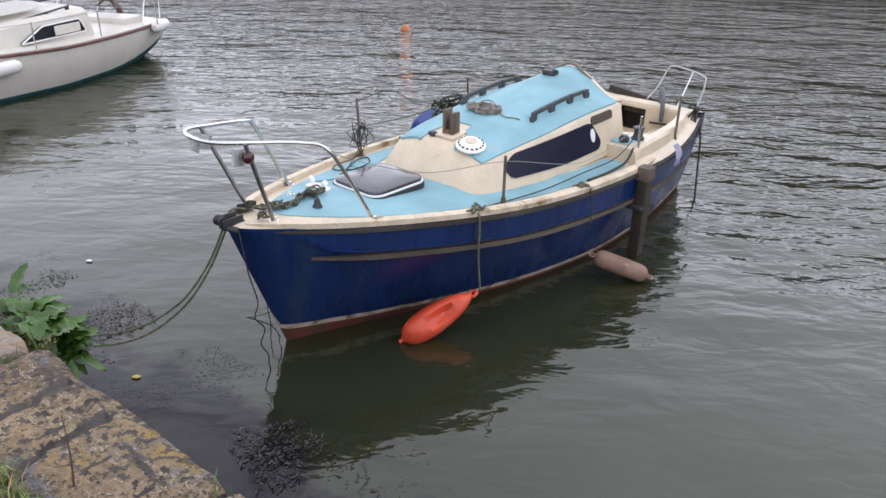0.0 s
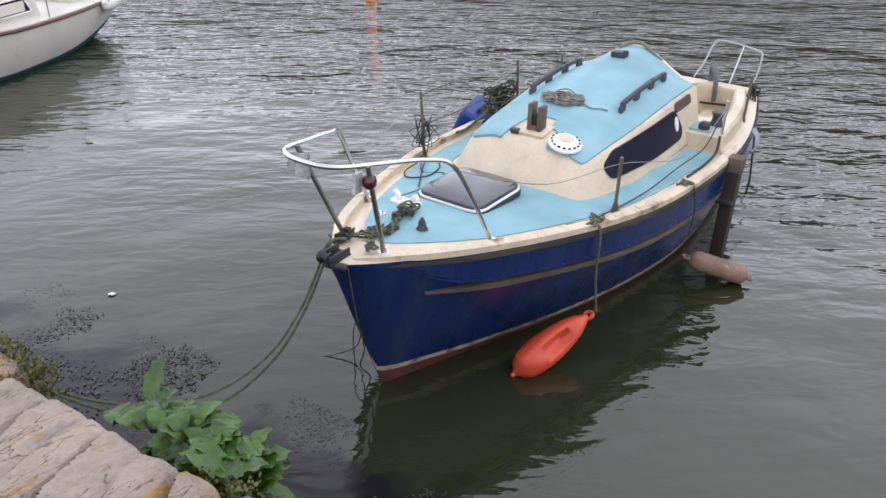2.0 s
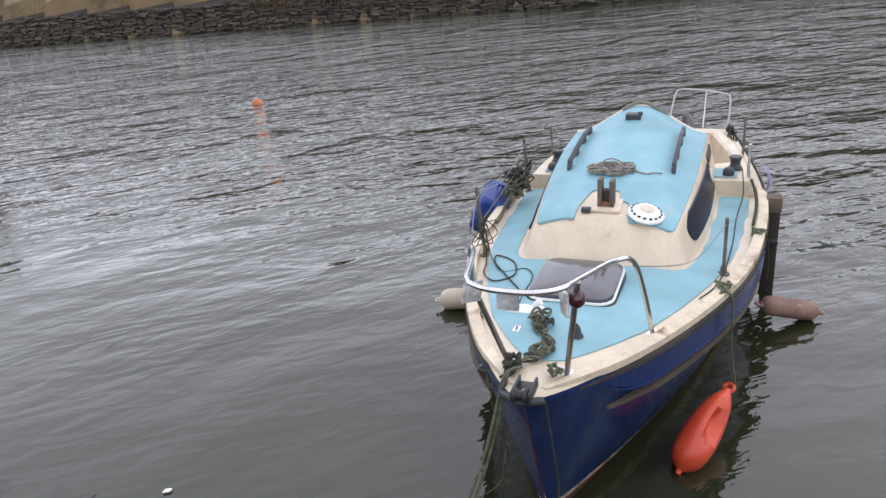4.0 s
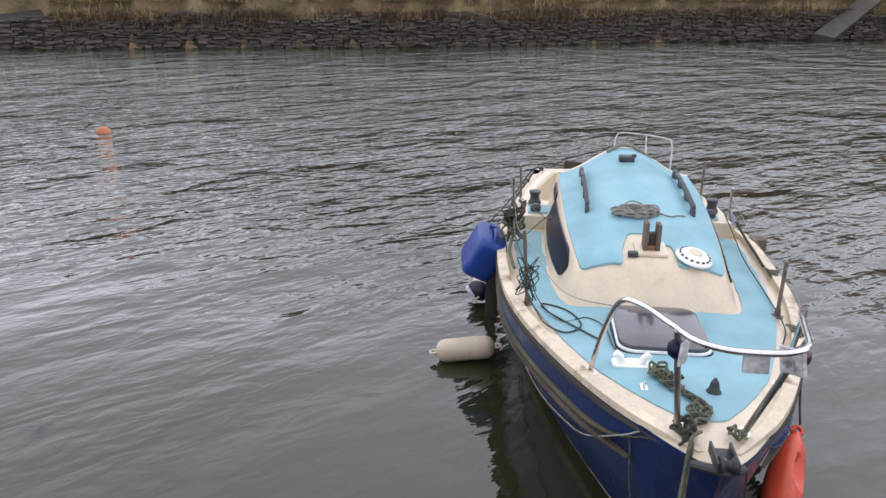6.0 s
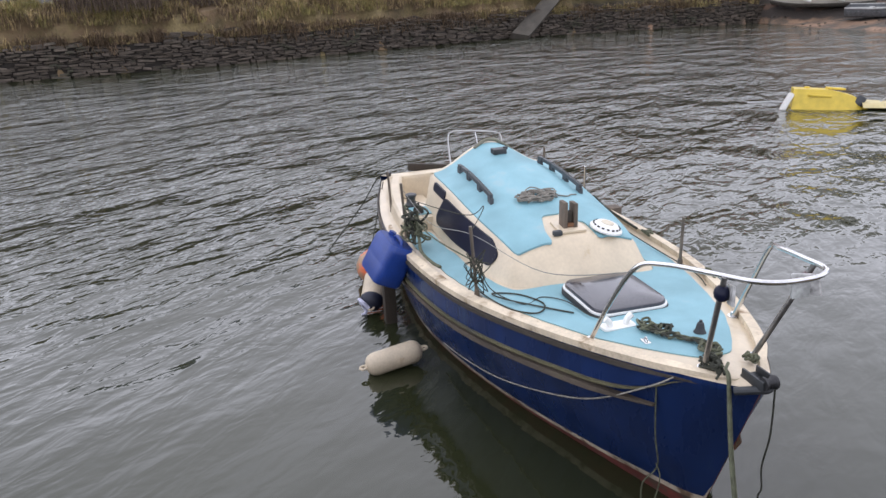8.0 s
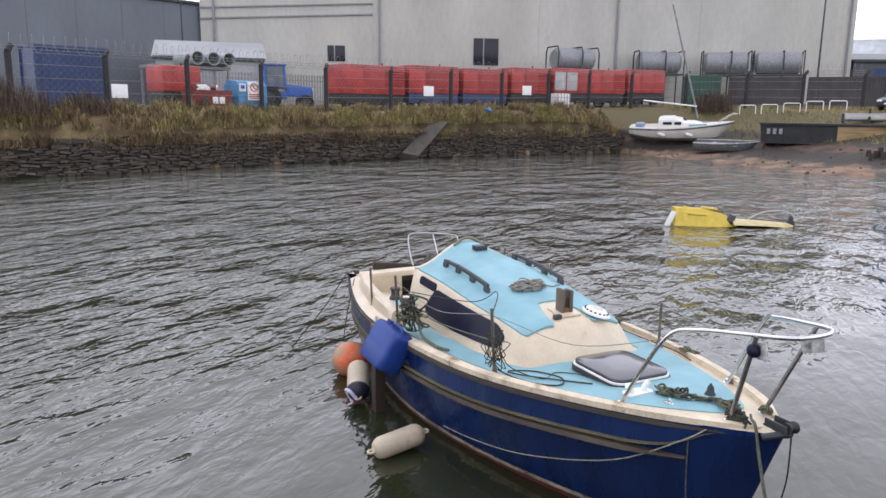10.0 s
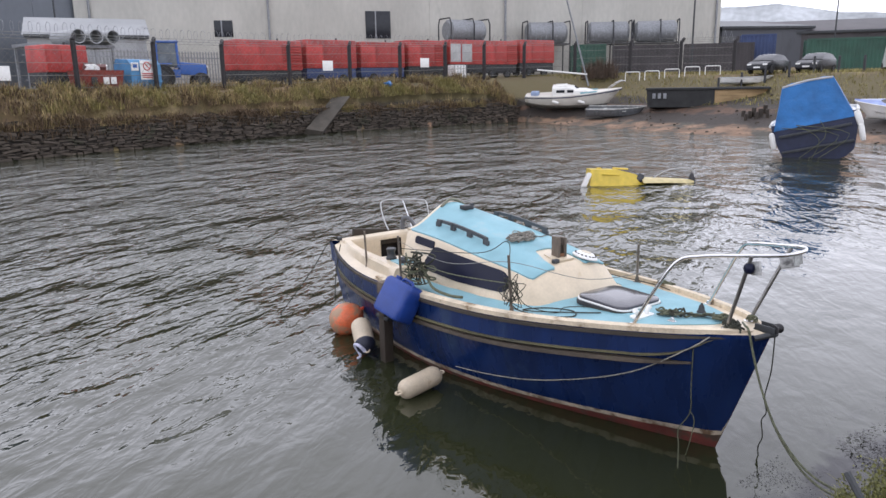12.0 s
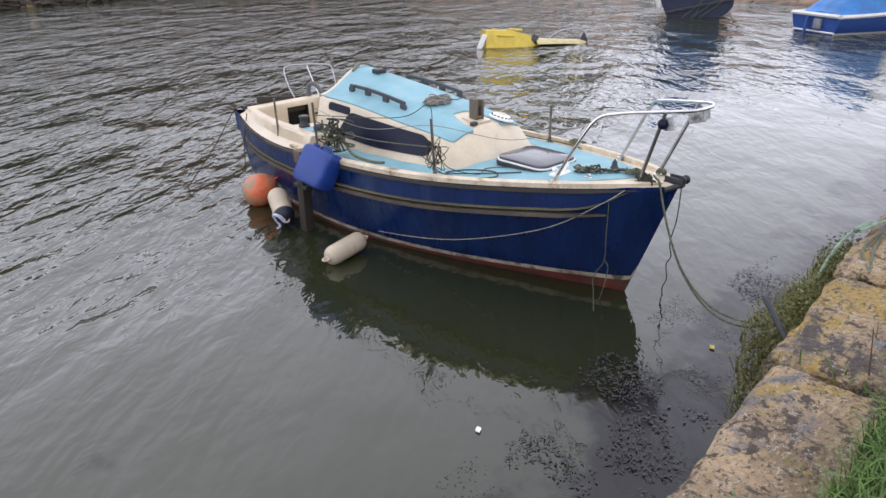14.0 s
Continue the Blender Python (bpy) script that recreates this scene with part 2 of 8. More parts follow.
ORANGE = mat("faded_orange_vinyl", (0.66, 0.078, 0.032), 0.36, vary=0.18, bump=0.05, stain=(0.50, 0.17, 0.11), stain_at=0.57, stain_scale=6)
FENDER_WHITE = mat("stained_white_vinyl", (0.54, 0.455, 0.335), 0.5, vary=0.15, bump=0.05, stain=(0.42, 0.30, 0.18), stain_at=0.58, stain_scale=7)
FENDER_BROWN = mat("brown_stained_vinyl", (0.2448, 0.1496, 0.1088), 0.7, vary=0.3, bump=0.2, stain=(0.5, 0.4, 0.33), stain_at=0.6, stain_scale=14)
CAN_BLUE = mat("blue_polythene", (0.012, 0.045, 0.235), 0.42, vary=0.15, bump=0.05)
PLASTIC_WHITE = mat("white_plastic", (0.78, 0.78, 0.75), 0.4, vary=0.06, bump=0.03, stain=(0.55, 0.53, 0.48), stain_at=0.66)
# near-black that puts the shade of openings into the colour
DARK = mat("painted_interior_shade", (0.015, 0.012, 0.01), 0.9, vary=0.3)
GREY_DARK = mat("dark_grey_metal", (0.0450, 0.0488, 0.0525), 0.5, metal=0.3, vary=0.25)
CLOTH = mat("pale_lilac_rag", (0.55, 0.55, 0.68), 0.9, vary=0.15, bump=0.3)


# ---- mesh helpers ----
def part(name, bm, material, parent=None, label="", smooth=True):
    """Links a bmesh as one mesh object under a thing or under a part."""
    me = bpy.data.meshes.new(name)
    bmesh.ops.recalc_face_normals(bm, faces=bm.faces)
    if smooth:
        for f in bm.faces:
            f.smooth = True
    bm.to_mesh(me)
    bm.free()
    for m in material if isinstance(material, (list, tuple)) else (material,):
        me.materials.append(m)
    if smooth:
        me.set_sharp_from_angle(angle=radians(35))
    ob = new(name, me)
    ob.parent = parent
    if label:
        ob["label"] = label
    return ob


def thing(name, m, label, category, group="", kind=""):
    ob = new(name)
    ob.empty_display_size = 0.2
    ob.matrix_world = m
    return tagged(ob, label, category, group, kind)


def box(bm, size, at=(0, 0, 0), bevel=0.0, rot=(0, 0, 0), taper=1.0, segments=2):
    """A box centred on at, its top scaled by taper, its edges rounded."""
    m = Matrix.Translation(at) @ Euler([radians(a) for a in rot]).to_matrix().to_4x4()
    vs = []
    for z in (-0.5, 0.5):
        k = taper if z > 0 else 1.0
        for x, y in ((-0.5, -0.5), (0.5, -0.5), (0.5, 0.5), (-0.5, 0.5)):
            vs.append(bm.verts.new(m @ Vector((x * size[0] * k, y * size[1] * k, z * size[2]))))
    fs = [(0, 3, 2, 1), (4, 5, 6, 7), (0, 1, 5, 4), (1, 2, 6, 5), (2, 3, 7, 6), (3, 0, 4, 7)]
    faces = [bm.faces.new([vs[i] for i in f]) for f in fs]
    if bevel:
        bmesh.ops.bevel(bm, geom=list({e for f in faces for e in f.edges}), offset=bevel, segments=segments, profile=0.6, affect="EDGES")
    return bm


def smooth_path(points, n=6):
    """Points along a Catmull-Rom curve through the given ones."""
    p = [Vector(q) for q in points]
    if len(p) < 3:
        return p
    out = []
    for i in range(len(p) - 1):
        a, b, c, d = p[max(i - 1, 0)], p[i], p[i + 1], p[min(i + 2, len(p) - 1)]
        for k in range(n):
            t = k / n
            out.append(0.5 * ((2 * b) + (c - a) * t + (2 * a - 5 * b + 4 * c - d) * t * t + (3 * b - a - 3 * c + d) * t**3))
    return out + [p[-1]]


def tube(bm, points, r, sides=8, n=6, closed_ends=True, twist=0.0):
    """A round tube of radius r (a number or one for each end) along a smooth path."""
    pts = smooth_path(points, n) if n else [Vector(q) for q in points]
    rings, up = [], Vector((0.0123, 0.031, 1))
    for i, q in enumerate(pts):
        d = (pts[min(i + 1, len(pts) - 1)] - pts[max(i - 1, 0)])
        d = d.normalized() if d.length > 1e-9 else Vector((0, 0, 1))
        side = d.cross(up)
        if side.length < 1e-3:
            side = d.orthogonal()
        side.normalize()
        up = side.cross(d).normalized()
        k = i / max(1, len(pts) - 1)
        rad = r if not isinstance(r, (tuple, list)) else r[0] + (r[1] - r[0]) * k
        rings.append([bm.verts.new(q + rad * (math.cos(a + twist * i) * side + math.sin(a + twist * i) * up)) for a in [math.tau * s / sides for s in range(sides)]])
    for a, b in zip(rings, rings[1:]):
        for s in range(sides):
            bm.faces.new((a[s], a[(s + 1) % sides], b[(s + 1) % sides], b[s]))
    if closed_ends and len(rings) > 1:
        bm.faces.new(rings[0][::-1])
        bm.faces.new(rings[-1])
    return bm


def lathe(bm, profile, m=None, sides=20):
    """A body turned about its z axis from (radius, z) pairs, laid by m."""
    m = m or Matrix()
    rings = []
    for r, z in profile:
        rings.append([bm.verts.new(m @ Vector((r * math.cos(a), r * math.sin(a), z))) for a in [math.tau * s / sides for s in range(sides)]] if r > 1e-5 else [bm.verts.new(m @ Vector((0, 0, z)))])
    for a, b in zip(rings, rings[1:]):
        for s in range(sides):
            t = (s + 1) % sides
            if len(a) == 1 and len(b) > 1:
                bm.faces.new((a[0], b[t], b[s]))
            elif len(b) == 1 and len(a) > 1:
                bm.faces.new((a[s], a[t], b[0]))
            elif len(a) > 1:
                bm.faces.new((a[s], a[t], b[t], b[s]))
    return bm


def loft(bm, rows, close=False, mats=None):
    """A skin over rows of points; mats: a material index for each strip between columns."""
    vs = [[bm.verts.new(p) for p in row] for row in rows]
    for a, b in zip(vs, vs[1:]):
        k = len(a)
        for i in range(k if close else k - 1):
            f = bm.faces.new((a[i], a[(i + 1) % k], b[(i + 1) % k], b[i]))
            if mats:
                f.material_index = mats[i]
    return vs


def prism(bm, outline, low, high):
    """A plate with the given plan outline between two heights."""
    a = [bm.verts.new((x, y, low)) for x, y in outline]
    b = [bm.verts.new((x, y, high)) for x, y in outline]
    bm.faces.new(a[::-1])
    bm.faces.new(b)
    for i in range(len(a)):
        j = (i + 1) % len(a)
        bm.faces.new((a[i], a[j], b[j], b[i]))
    return bm


def rounded(w, h, r, n=5, cx=0.0, cy=0.0):
    out = []
    for sx, sy, a0 in ((1, 1, 0), (-1, 1, 90), (-1, -1, 180), (1, -1, 270)):
        for k in range(n + 1):
            a = radians(a0 + 90 * k / n)
            out.append((cx + sx * (w / 2 - r) + r * math.cos(a), cy + sy * (h / 2 - r) + r * math.sin(a)))
    return out


def along(xs, ys):
    """A smooth curve through a table, as a function."""
    xs, ys = np.array(xs, float), np.array(ys, float)
    slope = np.gradient(ys, xs)

    def at(x):
        i = int(np.clip(np.searchsorted(xs, x) - 1, 0, len(xs) - 2))
        h = xs[i + 1] - xs[i]
        t = float(np.clip((x - xs[i]) / h, 0, 1))
        return float((2 * t**3 - 3 * t**2 + 1) * ys[i] + (t**3 - 2 * t**2 + t) * h * slope[i] + (3 * t**2 - 2 * t**3) * ys[i + 1] + (t**3 - t**2) * h * slope[i + 1])

    return at


def aim(a, b):
    """The pose at a whose z axis points at b."""
    a, b = Vector(a), Vector(b)
    return Matrix.Translation(a) @ (b - a).to_track_quat("Z", "Y").to_matrix().to_4x4()

# ---- water, quay and land ----
GRASS = mat("rough_winter_grass", (0.14, 0.108, 0.050), 0.9, vary=0.5, scale=0.6, fine=9, bump=0.5, stain=(0.17, 0.115, 0.062), stain_at=0.47, stain_scale=0.5, depth=0.1)
MUD = mat("stony_foreshore", (0.215, 0.135, 0.085), 0.85, vary=0.4, scale=0.8, fine=8, bump=0.5, stain=(0.06, 0.055, 0.042), stain_at=0.47, stain_scale=0.6, depth=0.08)
STONE_FAR = mat("dark_wall_stone", (0.075, 0.060, 0.046), 0.85, vary=0.35, scale=3, fine=20, bump=0.5, island=True, stain=(0.040, 0.044, 0.024), stain_at=0.55, stain_scale=1.2)
STONE_FAR_PIECE = mat("dark_wall_stone_piece", (0.075, 0.060, 0.046), 0.85, vary=0.35, scale=3, fine=20, bump=0.5, piece=0.4, stain=(0.040, 0.044, 0.024), stain_at=0.55, stain_scale=1.2)
JOINT = mat("black_wall_core", (0.022, 0.018, 0.014), 0.95, vary=0.3)


def tide_marks(m):
    """Over the bare shingle: a ragged dark belt of weed at half tide, and rough grass creeping down from the bank."""
    n, l = m.node_tree.nodes, m.node_tree.links
    b = n["Principled BSDF"]
    was = b.inputs["Base Color"].links[0].from_socket
    co, height = n.new("ShaderNodeTexCoord"), n.new("ShaderNodeSeparateXYZ")
    l.new(co.outputs["Object"], height.inputs[0])
    for colour, low, high, scale, reach in (((0.038, 0.030, 0.024), 0.28, 0.42, 0.55, 0.9), ((0.105, 0.062, 0.040), 0.85, 1.05, 0.8, 1.6), ((0.042, 0.035, 0.027), 1.15, 1.3, 0.7, 1.4), ((0.105, 0.085, 0.036), 1.6, 1.85, 0.5, 0.8)):
        t = n.new("ShaderNodeTexNoise")
        t.inputs["Scale"].default_value, t.inputs["Detail"].default_value, t.inputs["Roughness"].default_value = scale, 8, 0.65
        l.new(co.outputs["Object"], t.inputs["Vector"])
        ragged = n.new("ShaderNodeMath")
        ragged.operation = "MULTIPLY_ADD"
        ragged.inputs[1].default_value = reach
        l.new(t.outputs["Fac"], ragged.inputs[0])
        l.new(height.outputs[2], ragged.inputs[2])
        r = n.new("ShaderNodeMapRange")
        r.inputs[1].default_value, r.inputs[2].default_value = low + reach / 2, high + reach / 2
        l.new(ragged.outputs[0], r.inputs[0])
        x = n.new("ShaderNodeMix")
        x.data_type = "RGBA"
        l.new(r.outputs[0], x.inputs[0])
        l.new(was, x.inputs[6])
        x.inputs[7].default_value = (*colour, 1)
        was = x.outputs[2]
    l.new(was, b.inputs["Base Color"])


tide_marks(MUD)
EARTH = mat("dark_earth", (0.07, 0.055, 0.035), 0.95, vary=0.4, scale=5, fine=40, bump=0.5)


def sheet(name, points, material, kind="structure", label="", category=""):
    bm = bmesh.new()
    bm.faces.new([bm.verts.new(p) for p in points])
    return tagged(part(name, bm, material, smooth=False), label, category, kind=kind)


sheet("water", [(-900, -900, 0), (900, -900, 0), (900, 900, 0), (-900, 900, 0)], WATER, label="murky grey-green rippled harbour water", category="water")

# the far shore: a stone wall, then a foreshore where boats lie
WALL = [(-40, 60), (-14, 46.5), (-0.6, 40.0), (7.8, 35.7), (16.6, 31.2), (26.4, 28.2), (35.3, 24.6), (45.8, 17.0), (48.6, 14.6)]
BEACH = [(48.6, 14.6), (41.3, 8.1), (34.3, 1.8), (33.0, -1.4), (29.5, -4.6), (26.5, -6.2), (22, -9.5), (21, -13)]


BASIN = WALL + BEACH[1:] + [(28, -18.6), (-3.2, 3.26), (-60, 43)]


def in_basin(x, y):
    hit = False
    for (ax, ay), (bx, by) in zip(BASIN, BASIN[1:] + BASIN[:1]):
        if (ay > y) != (by > y) and x < ax + (y - ay) / (by - ay) * (bx - ax):
            hit = not hit
    return hit


def gap(x, y, line):
    """The distance to a line of points."""
    best = 1e9
    for (ax, ay), (bx, by) in zip(line, line[1:]):
        dx, dy = bx - ax, by - ay
        t = min(1, max(0, ((x - ax) * dx + (y - ay) * dy) / (dx * dx + dy * dy)))
        best = min(best, math.hypot(x - ax - t * dx, y - ay - t * dy))
    return best


# the line of the works fence on the bank
FENCE = [(3.0, 42.0), (7.5, 39.6), (11.9, 37.35), (16.0, 35.35), (19.9, 33.9), (23.9, 32.6), (28.2, 31.2), (32.3, 29.55), (37.0, 27.6), (40.8, 24.95), (44.2, 22.45), (47.6, 20.0), (50.5, 17.6), (53.4, 14.9), (55.4, 11.0), (56.6, 6.6), (57.0, 2.6), (57.0, -1.5)]
FENCE_ON = [(-40, 64)] + FENCE + [(56.5, -30)]


def fence_side(x, y):
    """The distance to the fence line, and whether the place lies behind it."""
    best, side = 1e9, 0
    for (ax, ay), (bx, by) in zip(FENCE_ON, FENCE_ON[1:]):
        dx, dy = bx - ax, by - ay
        t = min(1, max(0, ((x - ax) * dx + (y - ay) * dy) / (dx * dx + dy * dy)))
        d = math.hypot(x - ax - t * dx, y - ay - t * dy)
        if d < best:
            best, side = d, dx * (y - ay) - dy * (x - ax)
    return best, side > 0


def land_z(x, y):
    """The height of the land behind the far shore."""
    dw, db = gap(x, y, WALL), gap(x, y, BEACH)
    if in_basin(x, y):
        return -1.5 if dw < db + 0.5 else max(-1.5, -0.35 * db - 0.02)
    rough = 0.10 * noise.noise((x * 0.5, y * 0.5, 0)) + 0.05 * noise.noise((x * 1.7, y * 1.7, 3))
    if dw < 0.7 and db > 1.3:
        return -1.5
    wall_h = 1.40 + 1.35 * (1 - math.exp(-max(0, dw - 0.7) / 2.2)) + 0.02 * max(0, x - 30)
    beach_h = min(-0.02 + 0.13 * db + 0.0085 * db * db, 3.25)
    k = min(1, max(0, (db - dw + 2.0) / 6))
    h = beach_h * (1 - k) + wall_h * k
    df, behind = fence_side(x, y)
    yard = 2.72 + 0.02 * max(0, x - 30) + 0.008 * max(0, x - 42)
    t = 1.0 if behind else max(0, 1 - df / 5.0)
    h = h + (yard - h) * t * t * (3 - 2 * t)
    return h + rough * min(1, max(0, h - 0.02) * 3) * (1 if min(dw, db) < 12 else 0.3)


GX, GY = np.arange(-42, 112, 1.1), np.arange(-26, 92, 1.1)
bm = bmesh.new()
grid = {}
for i, x in enumerate(GX):
    for j, y in enumerate(GY):
        behind_quay = (x - QP.x) * QN.x + (y - QP.y) * QN.y < 1.5
        if not behind_quay and not (in_basin(x, y) and min(gap(x, y, WALL), gap(x, y, BEACH)) > 3.0):
            grid[i, j] = bm.verts.new((x, y, land_z(x, y)))
for i in range(len(GX) - 1):
    for j in range(len(GY) - 1):
        q = [grid.get(k) for k in ((i, j), (i + 1, j), (i + 1, j + 1), (i, j + 1))]
        if all(q):
            f = bm.faces.new(q)
            c = f.calc_center_median()
            f.material_index = 1 if gap(c.x, c.y, BEACH) < 13 else 0
tagged(part("ground", bm, [GRASS, MUD]), "rough grassy bank and stony foreshore beyond the water", "ground", kind="structure")
sheet("backdrop", [(-800, 90.5, 2.6), (110, 90.5, 2.6), (110, -26, 2.6), (1500, -26, 2.6), (1500, 1500, 2.6), (-800, 1500, 2.6)], GRASS, label="flat land reaching the horizon", category="ground")

# the stone wall along the far side
wall_far = thing("wall_far", Matrix(), "long rough drystone harbour wall with weeds on top", "wall", kind="structure")
core = bmesh.new()
rows = []
for x, y in WALL:
    rows.append((x, y))
left = []
for i, (x, y) in enumerate(WALL):
    a, b = Vector(WALL[max(0, i - 1)]), Vector(WALL[min(len(WALL) - 1, i + 1)])
    d = (b - a).normalized()
    left.append(Vector((-d.y, d.x)))
loft(core, [[(x + l.x * 0.10, y + l.y * 0.10, -1.0), (x + l.x * 0.14, y + l.y * 0.14, 1.18), (x + l.x * 1.7, y + l.y * 1.7, 1.60), (x + l.x * 1.7, y + l.y * 1.7, -1.0)] for (x, y), l in zip(WALL, left)])
part("core", core, JOINT, wall_far, smooth=False)
STONES = []
rng = random.Random(4)
for (ax, ay), (bx, by) in list(zip(WALL, WALL[1:]))[1:]:
    a, b = Vector((ax, ay, 0)), Vector((bx, by, 0))
    L = (b - a).length
    d = (b - a) / L
    out = Vector((d.y, -d.x, 0))
    z = -0.25
    while z < 1.66:
        h = rng.uniform(0.05, 0.14)
        if z + h > 1.45:
            h = rng.uniform(0.09, 0.18)
        s = rng.uniform(-0.2, 0)
        while s < L:
            w = rng.uniform(0.2, 0.85) if z < 1.35 else rng.uniform(0.4, 1.1)
            crest = 1.30 + 0.32 * noise.noise(((a + d * s).x * 0.35, (a + d * s).y * 0.35, 2))
            if z < crest and rng.random() > 0.04:
                c = a + d * (s + w / 2) + Vector((0, 0, z + h / 2 + rng.uniform(-0.03, 0.03))) - out * (0.12 + 0.03 * z + rng.uniform(-0.09, 0.09))
                STONES.append((c, d, out, w - 0.008, rng.uniform(0.2, 0.3), h * rng.uniform(0.8, 1.1), rng.uniform(-8, 8)))
            s += w
        z += h


def stone_verts(w, t, h, r):
    """The eight corners and twelve faces' worth of an uneven stone."""
    v = [Vector((sx * w / 2 * r.uniform(0.74, 1.0), sy * t / 2 * r.uniform(0.7, 1.08), sz * h / 2 * r.uniform(0.62, 1.0))) for sz in (-1, 1) for sx, sy in ((-1, -1), (1, -1), (1, 1), (-1, 1))]
    f = [(0, 3, 2, 1), (4, 5, 6, 7), (0, 1, 5, 4), (1, 2, 6, 5), (2, 3, 7, 6), (3, 0, 4, 7)]
    return v, f


SHAPES = []
for k in range(10):
    me = bpy.data.meshes.new("stone")
    v, f = stone_verts(1, 1, 1, rng)
    me.from_pydata([tuple(p) for p in v], [], f)
    me.materials.append(STONE_FAR_PIECE)
    SHAPES.append(me)
near = [k for k, s in enumerate(STONES) if 15.5 < s[0].x < 19.6][:300]
chosen = set(near)
av, af = [], []
for k, (c, d, out, w, t, h, tip) in enumerate(STONES):
    m = Matrix((( d.x, out.x, 0, c.x), (d.y, out.y, 0, c.y), (0, 0, 1, c.z), (0, 0, 0, 1))) @ Euler((0, radians(tip), 0)).to_matrix().to_4x4()
    if k in chosen:
        ob = new("stone", SHAPES[k % 10])
        ob.parent = wall_far
        ob.matrix_world = m @ Matrix.Diagonal((w, t, h, 1))
    else:
        v, f = stone_verts(w, t, h, rng)
        n0 = len(av)
        av += [tuple(m @ p) for p in v]
        af += [tuple(i + n0 for i in q) for q in f]
me = bpy.data.meshes.new("stonework")
me.from_pydata(av, [], af)
me.materials.append(STONE_FAR)
ob = new("stonework", me)
ob.parent = wall_far
ob["kind"] = "stuff"

# ---- the moored cruiser: x aft from the stem, y to starboard, z up from the water ----
BOAT = pose(-1.461, 4.055, 0, 0, 0, 50.37)
boat = thing("sailing_boat", BOAT, "small navy and cream sailing cruiser without mast, moored afloat", "boat")
LOA = 5.62
beam = along([0, 0.1, 0.28, 0.5, 0.87, 1.3, 1.95, 2.9, 3.6, 4.3, 5.0, LOA], [0.035, 0.13, 0.26, 0.40, 0.585, 0.76, 0.96, 1.09, 1.11, 1.07, 0.96, 0.80])
sheer = along([0, 0.28, 0.87, 1.95, 2.9, 3.7, 4.3, 4.8, 5.3, LOA], [1.08, 1.055, 0.995, 0.90, 0.85, 0.83, 0.81, 0.82, 0.87, 0.93])
wline = along([0.39, 0.8, 1.2, 1.6, 2.05, 2.75, 3.3, 3.9, 4.7, LOA], [0.01, 0.165, 0.32, 0.47, 0.62, 0.80, 0.88, 0.88, 0.80, 0.64])
strake_z = along([0.0, 0.45, 1.0, 2.0, 3.0, 4.0, 5.0, LOA], [0.84, 0.79, 0.735, 0.635, 0.575, 0.545, 0.56, 0.62])
# the ledge under the proud upper band: it sweeps up to the deck edge at the bow
ledge_z = along([0.0, 0.20, 0.30, 0.40, 0.52, 0.66, 1.0, 2.0, 3.0, 4.0, 5.0, LOA], [1.05, 1.035, 1.005, 0.935, 0.868, 0.828, 0.785, 0.683, 0.622, 0.592, 0.607, 0.667])
stripe_z = along([0.3, 1.2, 2.2, 3.5, LOA], [0.125, 0.085, 0.05, 0.045, 0.05])


def hull_section(x):
    """Half a section from the keel up: (half breadth, height)."""
    s, k = sheer(x), strake_z(x)
    stem = max(0.0, 1 - x / 0.95)
    b = beam(x)
    w = wline(max(x, 0.39)) if x > 0.39 else 0.0
    zs = stripe_z(max(x, 0.3))
    knuckle = min(1.0, max(0.0, (x - 0.22) / 0.30))
    led = min(ledge_z(x), s - 0.03)
    full, mid = b - 0.008 * knuckle, b - 0.034 * knuckle
    low = 0.0 if x > 0.39 else (0.39 - x) / 0.39 * s
    out = []
    for z in (-0.45, -0.12, zs, zs + 0.045, 0.22, 0.34, 0.46, k - 0.07, k - 0.02, led - 0.012, led, led + 0.014, 0.5 * (led + s), s):
        zz = max(z, low)
        t = (zz - max(low, 0)) / max(1e-3, led - max(low, 0))
        if z >= led + 0.01:
            h = full + (b - full) * min(1, (zz - led) / max(1e-3, s - led))
        elif zz >= 0:
            h = w + (mid - w) * (min(1, max(0, t)) ** (0.80 + 0.3 * stem))
        else:
            h = w * (1 - (min(1, -zz / 0.5)) ** 1.6)
        if low > 0 and zz <= low + 1e-6:
            h = 0.004
        out.append((max(0.004, h), zz))
    return out


bm = bmesh.new()
xs = [0, 0.05, 0.1, 0.16, 0.22, 0.28, 0.34, 0.39, 0.46, 0.55, 0.65, 0.8, 0.95] + [1.1 + 0.18 * i for i in range(25)] + [5.55, LOA]
rows = []
for x in xs:
    half = hull_section(x)
    rows.append([(x + (0.06 * z / 0.9 if x == LOA else 0), -h, z) for h, z in half[::-1]] + [(x + (0.06 * z / 0.9 if x == LOA else 0), h, z) for h, z in half])
n_sec = len(hull_section(1))
strips = []
for i in range(2 * n_sec - 1):
    j = i if i < n_sec - 1 else 2 * n_sec - 2 - i
    lev = n_sec - 2 - j if i != n_sec - 1 else 0
    strips.append(1 if lev == 2 else (2 if lev < 2 else 0))
vs = loft(bm, rows, mats=strips)
bm.faces.new(vs[-1])
bmesh.ops.remove_doubles(bm, verts=bm.verts, dist=0.0025)
hull = part("hull", bm, [GEL_BLUE, BOOT, ANTIFOUL], boat, "navy blue hull with dirty white stripe and red underside")


